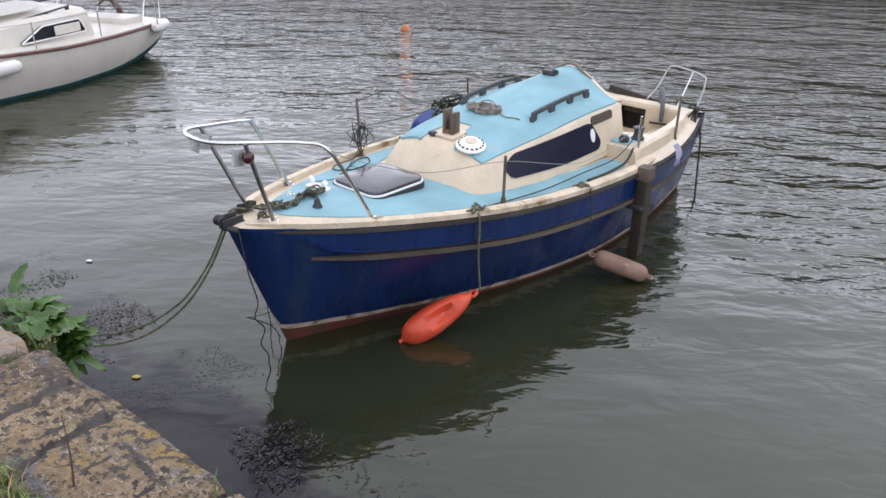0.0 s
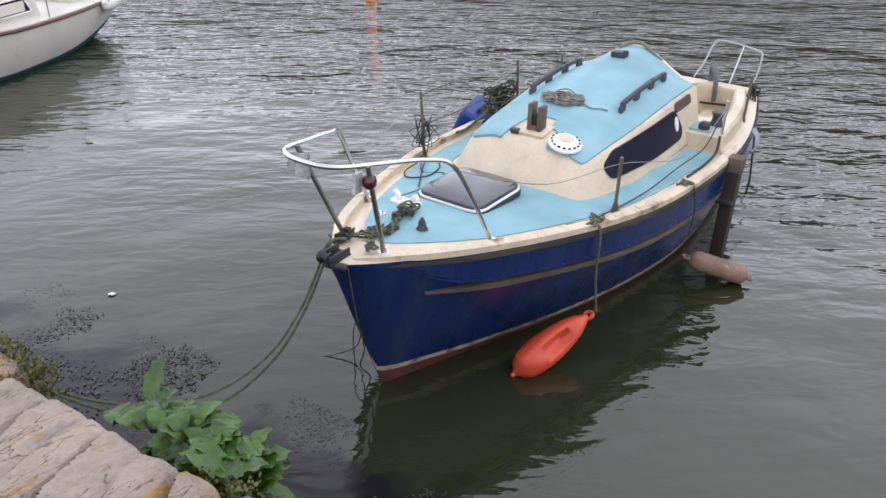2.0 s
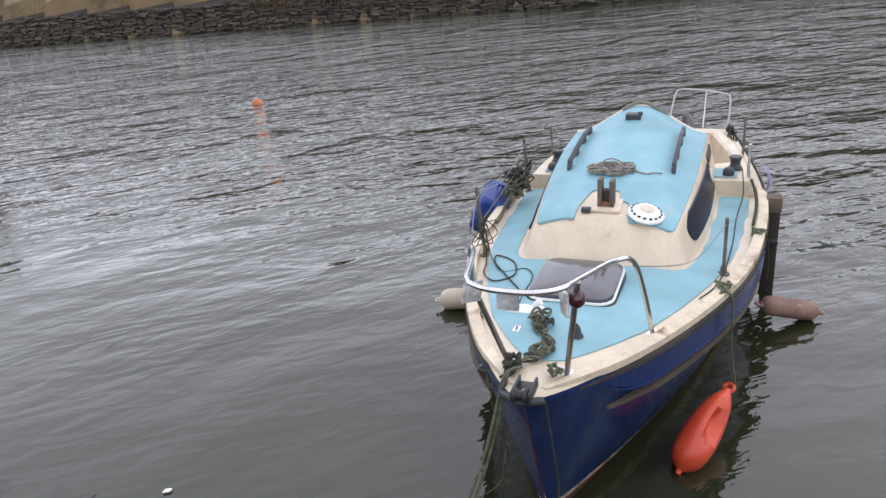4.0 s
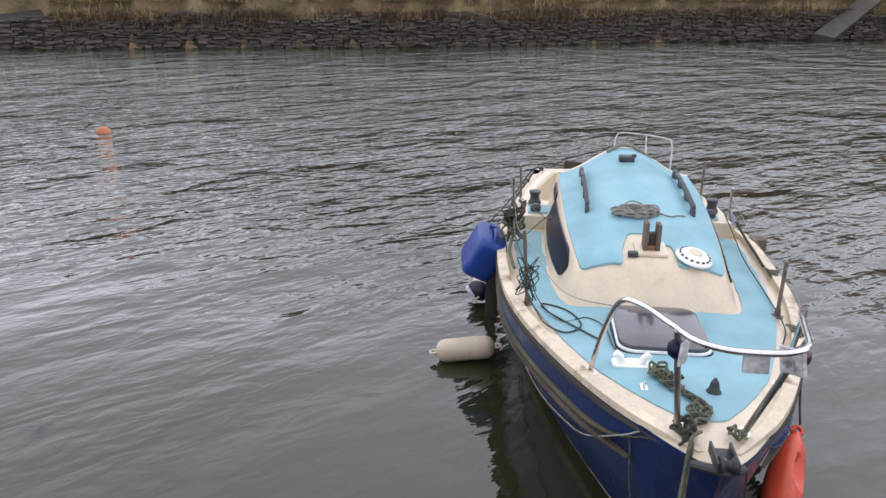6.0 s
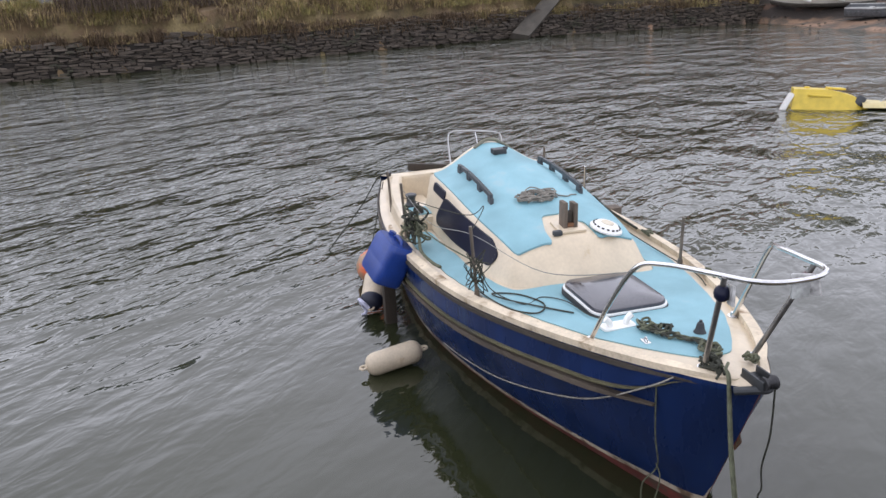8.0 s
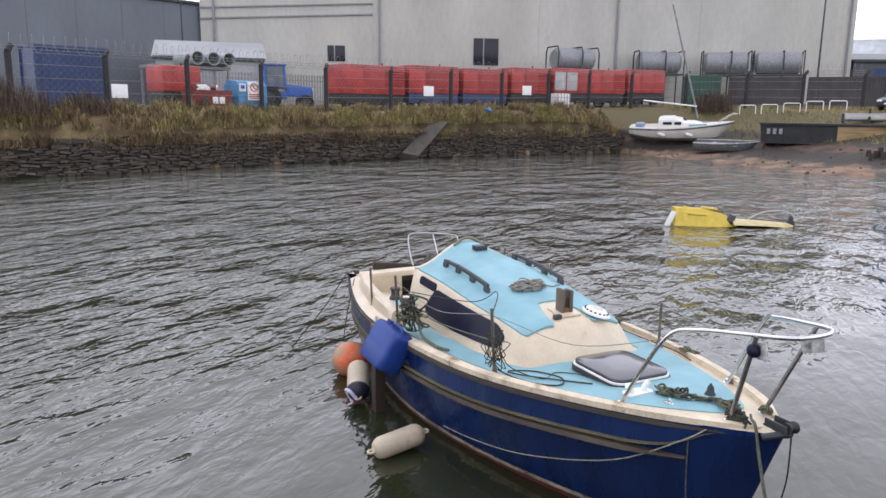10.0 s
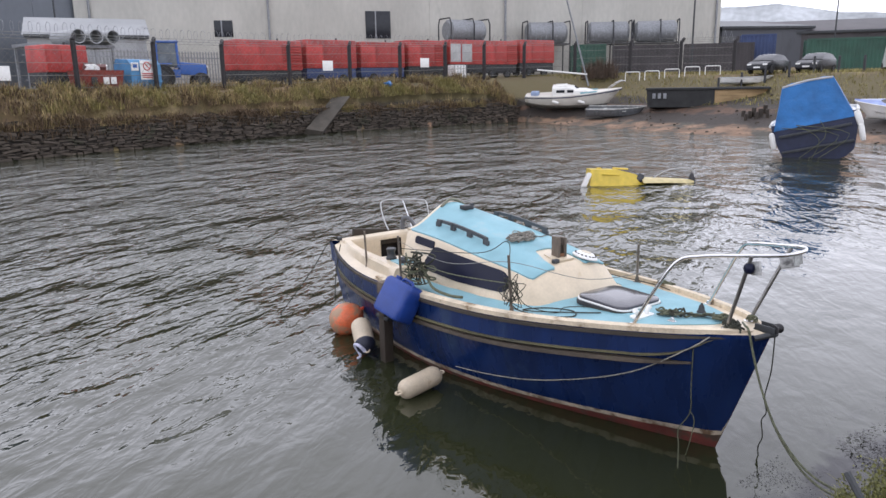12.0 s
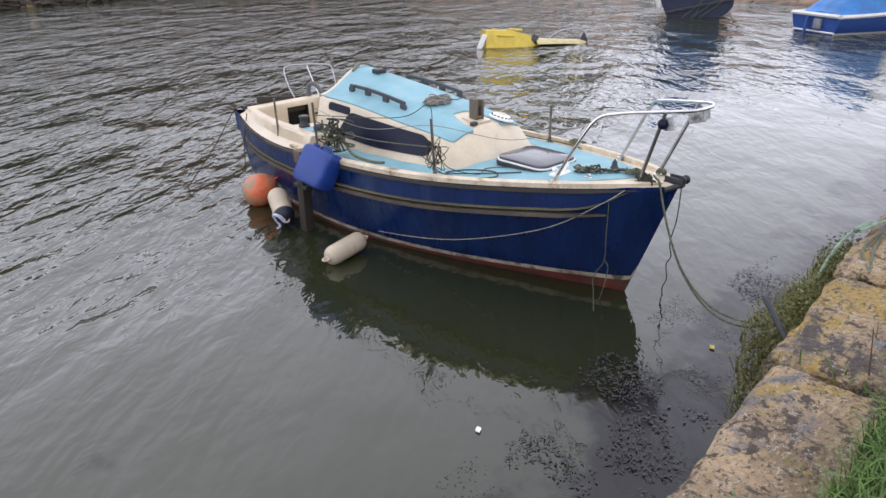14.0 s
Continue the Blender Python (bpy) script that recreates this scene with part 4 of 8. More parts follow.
for s in (-1, 1):
    rows = []
    for x in np.linspace(3.74, 5.52, 34):
        o, i, z = coam_out(x), coam_in(x), coam_z(x)
        rows.append([(x, s * (beam(x) - 0.01), sheer(x) - 0.01), (x, s * (o + 0.03), sheer(x) + 0.012), (x, s * o, sheer(x) + 0.04), (x, s * (o - 0.015), z - 0.025), (x, s * (o - 0.04), z), (x, s * (i + 0.03), z), (x, s * (i + 0.005), z - 0.025), (x, s * (i - 0.02), 0.70), (x, s * 0.34, 0.695), (x, s * 0.33, 0.42)])
    v = loft(bm, rows)
    bm.faces.new(v[0])
loft(bm, [[(x, y, 0.43) for y in (-0.36, 0.36)] for x in (4.05, 5.5)])
rows = []
for y in np.linspace(-1, 1, 13):
    row = []
    for x, z in ((5.492, 0.895), (5.502, 0.93), (5.53, 0.945), (5.60, 0.947), (LOA + 0.05, 0.935), (LOA + 0.07, 0.91), (LOA + 0.06, 0.80)):
        row.append((x, y * (coam_out(min(x, LOA)) + (0.10 if x > 5.59 else 0.02)), z + 0.012 * (1 - y * y)))
    rows.append(row)
loft(bm, rows)
# the inner face of the stern, with a square opening in the middle
WIDE = coam_out(5.48)
cols, lines = (-WIDE, -0.17, 0.15, WIDE), (0.43, 0.625, 0.88, 0.91)
for i in range(3):
    for j in range(3):
        if (i, j) != (1, 1):
            bm.faces.new([bm.verts.new((5.46 + 0.068 * (z - 0.43), y, z)) for y, z in ((cols[i], lines[j]), (cols[i + 1], lines[j]), (cols[i + 1], lines[j + 1]), (cols[i], lines[j + 1]))])
cockpit = part("cockpit", bm, GEL_CREAM, boat, "cream moulded cockpit and coamings")
for s in (-1, 1):
    bm = bmesh.new()
    prism(bm, [(3.93 + px, s * 0.74 + py) for px, py in rounded(0.24, 0.24, 0.02)], coam_z(3.95) - 0.004, coam_z(3.95) + 0.008)
    part("coaming_panel", bm, DECK_BLUE, cockpit, "light blue non-slip square")
    bm = bmesh.new()
    wx, wy = (4.04, -0.84) if s < 0 else (4.11, 0.80)
    lathe(bm, [(0.062, 0), (0.062, 0.02), (0.048, 0.035), (0.042, 0.07), (0.05, 0.10), (0.058, 0.115), (0.05, 0.125), (0, 0.125)], Matrix.Translation((wx, wy, coam_z(wx))), 18)
    part("winch", bm, GREY_DARK, cockpit, "dark grey sheet winch")
    bm = bmesh.new()
    lathe(bm, [(0.05, 0), (0.05, 0.05), (0.03, 0.075), (0, 0.08)], Matrix.Translation((3.86, s * 0.79, coam_z(3.9))), 14)
    part("winch_base", bm, GREY_DARK, cockpit, "small dark deck fitting")
# recess behind the opening, its inner shade painted near-black
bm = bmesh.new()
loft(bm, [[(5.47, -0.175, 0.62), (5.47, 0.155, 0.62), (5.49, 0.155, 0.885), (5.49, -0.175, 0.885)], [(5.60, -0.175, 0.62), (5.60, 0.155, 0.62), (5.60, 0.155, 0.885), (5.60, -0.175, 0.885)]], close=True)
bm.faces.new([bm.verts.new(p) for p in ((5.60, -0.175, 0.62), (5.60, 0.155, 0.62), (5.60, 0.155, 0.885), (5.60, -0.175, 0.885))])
part("stern_locker", bm, DARK, cockpit, "square opening in the stern, its shade painted dark")
bm = bmesh.new()
box(bm, (0.05, 0.30, 0.09), (5.56, -0.01, 0.85), 0.004)
part("locker_board", bm, POST_WOOD, cockpit)
# tiller bent over the stern
bm = bmesh.new()
tube(bm, [(5.62, -0.28, 0.96), (5.60, -0.28, 1.10), (5.52, -0.32, 1.12), (5.46, -0.38, 1.0), (5.43, -0.40, 0.79)], (0.032, 0.024), 8, 6)
part("tiller", bm, mat("grey_weathered_tiller", (0.12, 0.125, 0.135), 0.7, vary=0.3), boat, "dark grey weathered tiller")
# thin dark bar on the inner face of the stern, port side
bm = bmesh.new()
box(bm, (0.03, 0.30, 0.018), (5.455, -0.40, 0.76), 0.004, (-4, 0, 0))
part("tiller_bar", bm, RUBBER, boat)
# pushpit hoop
pushpit = new("pushpit")
pushpit.parent = boat
pushpit["label"] = "white coated tube stern rail"
bm = bmesh.new()
tube(bm, [(5.57, -0.72, 0.93), (5.66, -0.74, 1.15), (5.70, -0.735, 1.27), (5.75, -0.69, 1.31), (5.90, -0.42, 1.325), (5.97, -0.20, 1.32), (5.96, -0.14, 1.26), (5.83, -0.11, 1.08), (5.66, -0.08, 0.96)], 0.0088, 8, 7)
part("hoop", bm, WHITE_TUBE, pushpit)
bm = bmesh.new()
tube(bm, [(5.66, -0.47, 0.94), (5.92, -0.48, 1.30)], 0.008, 8, 0)
part("leg", bm, STEEL, pushpit)
bm = bmesh.new()
box(bm, (0.05, 0.85, 0.09), (5.70, 0.03, 0.945), 0.01, (7, 0, 0))
part("stern_board", bm, POST_WOOD, boat, "dark wooden board across the stern")
for s, y in ((1, 0.72), (-1, -0.74)):
    bm = bmesh.new()
    box(bm, (0.08, 0.05, 0.05), (5.57, y, 0.965), 0.01)
    part("stern_cleat", bm, GREY_DARK, boat)

# drying-out legs bolted to the sides
for s in (-1, 1):
    bm = bmesh.new()
    box(bm, (0.115, 0.11, 2.2), (3.64, s * 1.17, -0.22), 0.012)
    leg = part("drying_leg", bm, POST_WOOD, boat, "dark wet timber leg strapped upright to the side")
    bm = bmesh.new()
    box(bm, (0.24, 0.15, 0.035), (3.64, s * 1.15, 0.50), 0.006)
    part("bracket", bm, GREY_DARK, leg)
    bm = bmesh.new()
    box(bm, (0.13, 0.125, 0.13), (3.64, s * 1.17, 0.82), 0.012)
    part("head_block", bm, PLANK, leg, "paler bleached head of the leg")


# ropes and lines that belong to the boat
def line(name, pts, r, m, parent=None, label="", n=7, sides=6):
    bm = bmesh.new()
    tube(bm, pts, r, sides, n)
    return part(name, bm, m, parent, label)


def coil(cx, cy, z_of, rad, turns, r, seed, squash=0.75, rise=0.03):
    """A loose flat coil of line lying on a surface."""
    rg = random.Random(seed)
    pts = []
    for k in range(turns * 10):
        a = math.tau * k / 10
        q = rad * rg.uniform(0.30, 1.05)
        x, y = cx + q * math.cos(a), cy + q * squash * math.sin(a)
        pts.append((x, y, z_of(x, y) + r + rise * rg.random() + 0.012))
    return pts


line("rope_coil", coil(2.74, 0.05, roof_z, 0.105, 17, 0.005, 3, 1.8, 0.045) + [(2.72, -0.20, roof_z(2.72, -0.20) + 0.02), (2.76, -0.27, roof_z(2.76, -0.27) + 0.02), (2.78, -0.33, roof_z(2.78, -0.33) + 0.02)], 0.0055, mat("grey_brown_line", (0.215, 0.20, 0.17), 0.9, vary=0.35, scale=30, fine=150, bump=0.3), boat, "coil of grey line on the cabin roof", n=4, sides=5)
# two strands lie from the stem to a small knotted bundle beside the chain pipe, wound round the pulpit's feet
STRAND = [(0.16, 0.13), (0.27, 0.10), (0.36, 0.02), (0.48, -0.01), (0.60, 0.03), (0.70, 0.10), (0.80, 0.14), (0.90, 0.16)]
rg = random.Random(8)
for k in range(5):
    pts = []
    for q in smooth_path([(x, y, 0) for x, y in STRAND], 3)[k % 2:]:
        x, y = q.x + rg.uniform(-0.02, 0.02), q.y + rg.uniform(-0.035, 0.035)
        pts.append((x, y, deck_z(x, y) + 0.016 + 0.025 * rg.random()))
    line("mooring_rope", pts, 0.0075, ROPE_GREEN if k % 2 else ROPE_DARK, boat, "tangled green mooring rope on the foredeck", n=4)
for cx, cy, rad, turns, seed in ((0.84, 0.13, 0.085, 3, 21), (0.76, 0.08, 0.06, 2, 22), (0.40, 0.02, 0.075, 3, 23), (0.25, 0.13, 0.07, 4, 24), (0.22, -0.10, 0.05, 2, 25)):
    line("mooring_rope", coil(cx, cy, deck_z, rad, turns, 0.0075, seed, 0.8, 0.045), 0.0075, ROPE_GREEN if seed % 2 else ROPE_DARK, boat, "tangled green mooring rope on the foredeck", n=4)
# hank of cord on the starboard stanchion, trailing over the side deck
hank = []
rg = random.Random(5)
for k in range(26):
    a = k * 2.2
    hank.append((1.95 + 0.13 * math.cos(a) * rg.uniform(0.4, 1.1), 0.85 + 0.08 * math.sin(a * 1.3), 1.10 + 0.17 * math.sin(a) * rg.uniform(0.5, 1)))
line("cord_hank", hank, 0.004, ROPE_DARK, boat, "hank of thin dark cord hung on a stanchion", n=5, sides=5)
loop = [(1.93, 0.83, 0.95), (1.78, 0.78, deck_z(1.78, 0.78) + 0.015), (1.55, 0.72, deck_z(1.55, 0.72) + 0.015), (1.42, 0.60, deck_z(1.42, 0.6) + 0.015), (1.55, 0.50, deck_z(1.55, 0.5) + 0.015), (1.80, 0.58, deck_z(1.8, 0.58) + 0.015), (1.92, 0.74, deck_z(1.92, 0.74) + 0.015), (1.75, 0.70, deck_z(1.75, 0.7) + 0.02), (1.45, 0.50, deck_z(1.45, 0.5) + 0.015), (1.30, 0.40, deck_z(1.3, 0.4) + 0.015)]
line("loose_cord", loop, 0.0055, ROPE_DARK, boat, "loose cord lying over the side deck")
line("loose_cord", [(1.94, 0.84, 1.2), (1.85, 0.78, 1.0), (1.62, 0.62, deck_z(1.62, 0.62) + 0.012), (1.68, 0.46, deck_z(1.68, 0.46) + 0.012), (1.50, 0.36, deck_z(1.5, 0.3) + 0.02), (1.2, 0.34, deck_z(1.2, 0.3) + 0.02), (0.98, 0.30, deck_z(0.98, 0.3) + 0.05)], 0.004, ROPE_DARK, boat)
# guard wires sagging from pulpit aft
line("guard_wire", [(0.55, -0.42, 1.56), (1.2, -0.66, 1.32), (1.95, -0.82, 1.26), (2.9, -0.95, 1.06), (3.85, -0.95, 1.2)], 0.003, WIRE, boat, "thin slack guard wire", sides=4)
line("guard_wire", [(0.55, 0.42, 1.56), (1.2, 0.66, 1.35), (1.95, 0.87, 1.38), (2.8, 0.95, 1.22), (3.62, 0.99, 1.30)], 0.003, WIRE, boat, "thin slack guard wire", sides=4)
line("guard_wire", [(1.95, 0.87, 1.42), (2.2, 0.70, 1.50), (2.6, 0.72, 1.32), (3.62, 0.98, 1.22)], 0.004, ROPE_DARK, boat, "", sides=4)
line("guard_wire", [(1.95, 0.86, 1.18), (2.8, 0.96, 1.12), (3.62, 0.99, 1.16)], 0.006, ROPE_GREEN, boat, "slack rope between stanchions", sides=5)
# tangle of ropes at the starboard quarter beside the can
for seed in (1, 2, 3, 4):
    rg = random.Random(40 + seed)
    pts = [(3.30 + 0.24 * rg.uniform(-1, 1), 0.98 + 0.10 * rg.uniform(-1, 1), 1.0 + 0.16 * rg.uniform(-0.6, 1.5) * (1 if seed < 4 else 0.3)) for _ in range(16)]
    line("rope_tangle", pts, 0.007 if seed < 3 else 0.010, ROPE_DARK if seed % 2 else ROPE_GREEN, boat, "tangle of green and black ropes by the rail", n=6, sides=5)
line("rope_tangle", [(3.28, 0.96, 1.15), (3.1, 0.98, 1.0), (2.95, 1.0, 0.93), (2.72, 0.97, 0.91), (2.55, 0.95, 0.93)], 0.014, ROPE_GREEN, boat)
# line round the port toe rail with knots
line("jib_sheet", [(1.45, -0.70, 0.96), (1.75, -0.80, 0.94), (2.4, -0.86, 0.905), (3.0, -0.88, 0.91), (3.5, -0.92, 0.94), (3.85, -0.90, 1.05)], 0.005, ROPE_DARK, boat)
for x in (1.60, 2.75):
    rg = random.Random(int(x * 100))
    line("lashing", [(x + 0.09 * rg.uniform(-1, 1), -beam(x) + 0.04 + 0.05 * rg.uniform(-1, 1), sheer(x) + 0.035 + 0.03 * rg.random()) for _ in range(12)], 0.009, ROPE_GREEN, boat, "knotted rope lashing on the rail", n=5)
line("jib_sheet", [(2.9, -1.0, 0.90), (3.2, -1.02, 0.90), (3.5, -1.02, 0.92), (3.7, -0.98, 1.0)], 0.012, ROPE_DARK, boat, "dark rope along the rail")
line("hanging_line", [(2.80, -1.09, 0.88), (2.81, -1.125, 0.7), (2.80, -1.125, 0.50)], 0.006, ROPE_DARK, boat)
# long line sagging along the starboard topsides
sag = []
for x, z in ((0.30, 1.04), (0.42, 0.93), (0.80, 0.66), (1.25, 0.46), (1.80, 0.29), (2.3, 0.20), (2.75, 0.15)):
    h = hull_section(x)
    sag.append((x, float(np.interp(z, [q[1] for q in h], [q[0] for q in h])) + (0.04 if z > 0.6 else 0.014), z))
line("hanging_line", sag, 0.005, ROPE_PALE, boat, "pale line sagging along the hull")
# cords off the bow into the water
line("hanging_line", [(0.03, -0.10, 1.07), (0.05, -0.13, 0.75), (0.09, -0.14, 0.52), (0.06, -0.13, 0.40), (0.11, -0.16, 0.30), (0.08, -0.14, 0.18), (0.12, -0.16, 0.06), (0.09, -0.16, -0.08)], 0.005, ROPE_DARK, boat)
line("hanging_line", [(0.42, 0.335, 1.02), (0.44, 0.30, 0.6), (0.47, 0.25, 0.35), (0.53, 0.30, 0.2), (0.50, 0.33, 0.08), (0.40, 0.46, 0.01), (0.28, 0.62, -0.02)], 0.0045, ROPE_GREEN, boat)
line("hanging_line", [(0.47, 0.26, 0.37), (0.42, 0.26, 0.30), (0.43, 0.28, 0.14), (0.46, 0.30, -0.04)], 0.004, ROPE_GREEN, boat)
# stern lines
line("stern_line", [(5.58, 0.74, 0.98), (5.66, 0.84, 0.90), (5.75, 1.05, 0.55), (5.85, 1.35, 0.15), (5.9, 1.5, -0.05)], 0.007, ROPE_DARK, boat)
line("stern_line", [(5.3, 0.84, 0.95), (5.28, 0.93, 0.6), (5.1, 1.05, 0.3)], 0.006, ROPE_DARK, boat)
line("stern_line", [(5.56, -0.74, 0.98), (5.58, -0.83, 0.7), (5.5, -0.9, 0.3), (5.45, -0.95, -0.05)], 0.012, ROPE_DARK, boat)
rg = random.Random(77)
line("stern_line", [(5.45 + 0.12 * rg.uniform(-1, 1), -0.78 + 0.06 * rg.uniform(-1, 1), 0.95 + 0.10 * rg.uniform(-1, 1)) for _ in range(14)], 0.010, ROPE_DARK, boat, "knot of dark rope at the quarter")

# ---- things hung on or floating beside the boat ----
def on_boat(x, y, z):
    return BOAT @ Vector((x, y, z))


def fender(name, a, b, r, m, label, m_eye=None, both=True):
    """A torpedo fender between two boat places, with a moulded eye at its ends."""
    a, b = on_boat(*a), on_boat(*b)
    L = (b - a).length
    ob = thing(name, aim(a, b), label, "fender")
    bm = bmesh.new()
    prof = [(0, 0.02)] + [(r * math.sin(math.pi / 2 * k / 7) ** 0.8, 0.02 + 0.17 * L * (1 - math.cos(math.pi / 2 * k / 7))) for k in range(1, 8)]
    prof += [(r * 1.0, L * 0.5)] + [(q, L - z) for q, z in prof[::-1]]
    lathe(bm, prof, None, 20)
    part("body", bm, m, ob)
    for z in ((0.0, L) if both else (L,)):
        bm = bmesh.new()
        k = [(0.03 * math.cos(t), 0, z + 0.03 * math.sin(t)) for t in np.linspace(0, math.tau, 13)]
        tube(bm, k, 0.011, 6, 0, False)
        lathe(bm, [(0.0, z - 0.05 if z else 0.05), (0.03, z - 0.045 if z else 0.045), (0.022, z - 0.01 if z else 0.01), (0, z)], None, 10)
        part("eye", bm, m_eye or m, ob)
    return ob


pear_a, pear_b = on_boat(0.98, -0.66, 0.02), on_boat(1.56, -0.93, 0.335)
pear = thing("pear_fender", aim(pear_a, pear_b), "half-deflated red-orange pear fender hung at the waterline", "fender")
bm = bmesh.new()
lathe(bm, [(0, -0.03), (0.016, -0.025), (0.018, 0.0), (0.03, 0.012), (0.07, 0.04), (0.098, 0.09), (0.112, 0.16), (0.116, 0.23), (0.113, 0.31), (0.104, 0.39), (0.090, 0.47), (0.070, 0.54), (0.046, 0.59), (0.03, 0.62), (0.026, 0.64)], None, 28)
# the vinyl has sunk in along one flank
inward = aim(pear_a, pear_b).to_3x3().transposed() @ (BOAT.to_3x3() @ Vector((-0.25, -0.75, 0.6))).normalized()
for q in bm.verts:
    flat = Vector((inward.x, inward.y, 0)).normalized()
    d, across = q.co.dot(flat), q.co.cross(flat).z
    if d > 0:
        q.co -= flat * min(d, 0.105 * math.exp(-((q.co.z - 0.35) / 0.10) ** 2 - (across / 0.045) ** 2))
part("body", bm, ORANGE, pear)
bm = bmesh.new()
tube(bm, [(0.030 * math.cos(t), 0, 0.655 + 0.030 * math.sin(t)) for t in np.linspace(0, math.tau, 13)], 0.014, 7, 0, False)
part("eye", bm, ORANGE, pear)
fender("fender", (3.19, -1.56, 0.055), (2.95, -1.10, 0.20), 0.082, FENDER_BROWN, "brown stained fender beside the timber leg")
fender("fender", (2.69, 1.60, 0.075), (2.76, 1.07, 0.13), 0.098, FENDER_WHITE, "dirty white fender floating at the waterline")
f2 = fender("fender", (3.80, 1.33, 0.10), (4.24, 1.17, 0.29), 0.112, FENDER_WHITE, "dirty white fender with a dark end")
bm = bmesh.new()
lathe(bm, [(0.0, -0.01), (0.055, 0.012), (0.095, 0.04), (0.117, 0.09), (0.118, 0.105), (0.116, 0.11)], None, 18)
part("end_cap", bm, mat("navy_fender_end", (0.012, 0.014, 0.03), 0.5), f2, "dark blue end")
bm = bmesh.new()
tube(bm, [(0.02, 0, -0.01), (0.08, 0.06, 0.02), (0.12, 0.02, 0.08), (0.06, -0.09, 0.03), (0.1, -0.1, 0.0)], (0.022, 0.012), 7, 5)
part("rag_tie", bm, CLOTH, f2, "pale rag tied on the end")
ball = thing("buoy", Matrix.Translation(on_boat(4.72, 1.10, 0.17)) @ pose(0, 0, 0, 55, 20, 0), "faded orange ball buoy afloat beside the stern", "buoy")
bm = bmesh.new()
lathe(bm, [(0, 0.235), (0.05, 0.22), (0.11, 0.18), (0.17, 0.11), (0.195, 0.02), (0.185, -0.07), (0.14, -0.15), (0.07, -0.19), (0, -0.2)], None, 24)
part("body", bm, mat("stained_orange_ball", (0.75, 0.16, 0.06), 0.5, vary=0.2, bump=0.05, stain=(0.36, 0.24, 0.15), stain_at=0.45, stain_scale=4.5), ball)
bm = bmesh.new()
tube(bm, [(0.035 * math.cos(t), 0, 0.24 + 0.035 * math.sin(t)) for t in np.linspace(0, math.tau, 13)], 0.013, 6, 0, False)
part("eye", bm, ORANGE, ball)
# lines to the fenders
tagged(line("fender_line", [on_boat(1.56, -0.94, 0.33), on_boat(1.57, -0.90, 0.6), on_boat(1.58, -0.89, 0.9), on_boat(1.60, -0.83, 0.98)], 0.008, ROPE_GREEN), "green rope holding the orange fender", "rope")

# blue plastic jerrycan tied outside the starboard rail
can = thing("jerrycan", BOAT @ pose(3.25, 1.23, 0.79, 27, -10, 8), "blue plastic jerrycan hung over the starboard rail", "jerrycan")
bm = bmesh.new()
rows = []
for z, k in ((-0.19, 0.84), (-0.18, 0.94), (-0.155, 1.0), (-0.02, 1.0), (-0.01, 0.992), (0.0, 1.0), (0.13, 1.0), (0.16, 0.97), (0.185, 0.86)):
    rows.append([(x, y, z) for x, y in rounded(0.40 * k, 0.27 * k, 0.06 * k, 5)])
v = loft(bm, rows, close=True)
bm.faces.new(v[0][::-1])
bm.faces.new(v[-1])
part("body", bm, CAN_BLUE, can)
bm = bmesh.new()
tube(bm, [(-0.10, 0, 0.16), (-0.08, 0, 0.205), (0.0, 0, 0.212), (0.05, 0, 0.205), (0.07, 0, 0.16)], 0.016, 8, 4)
part("handle", bm, CAN_BLUE, can)
bm = bmesh.new()
lathe(bm, [(0.03, 0.16), (0.03, 0.19), (0.034, 0.19), (0.034, 0.212), (0, 0.212)], Matrix.Translation((0.13, 0, 0)), 14)
part("cap", bm, CAN_BLUE, can)
# rag on the port quarter
rag = thing("rag", BOAT @ pose(4.35, -1.09, 0.86), "pale lilac rag tied on the rail", "rag")
bm = bmesh.new()
loft(bm, [[(0.10 * (i / 6 - 0.5) * (1 + 0.3 * j / 6) + 0.02 * noise.noise((i, j, 1)), -0.06 * math.sin(j / 6 * 2.2) - 0.03 * noise.noise((i * 0.7, j * 0.7, 5)), 0.06 - 0.20 * (j / 6) ** 1.3 + 0.02 * noise.noise((i * 0.9, j, 9))) for i in range(7)] for j in range(7)])
bmesh.ops.solidify(bm, geom=bm.faces[:], thickness=0.012)
part("cloth", bm, CLOTH, rag)

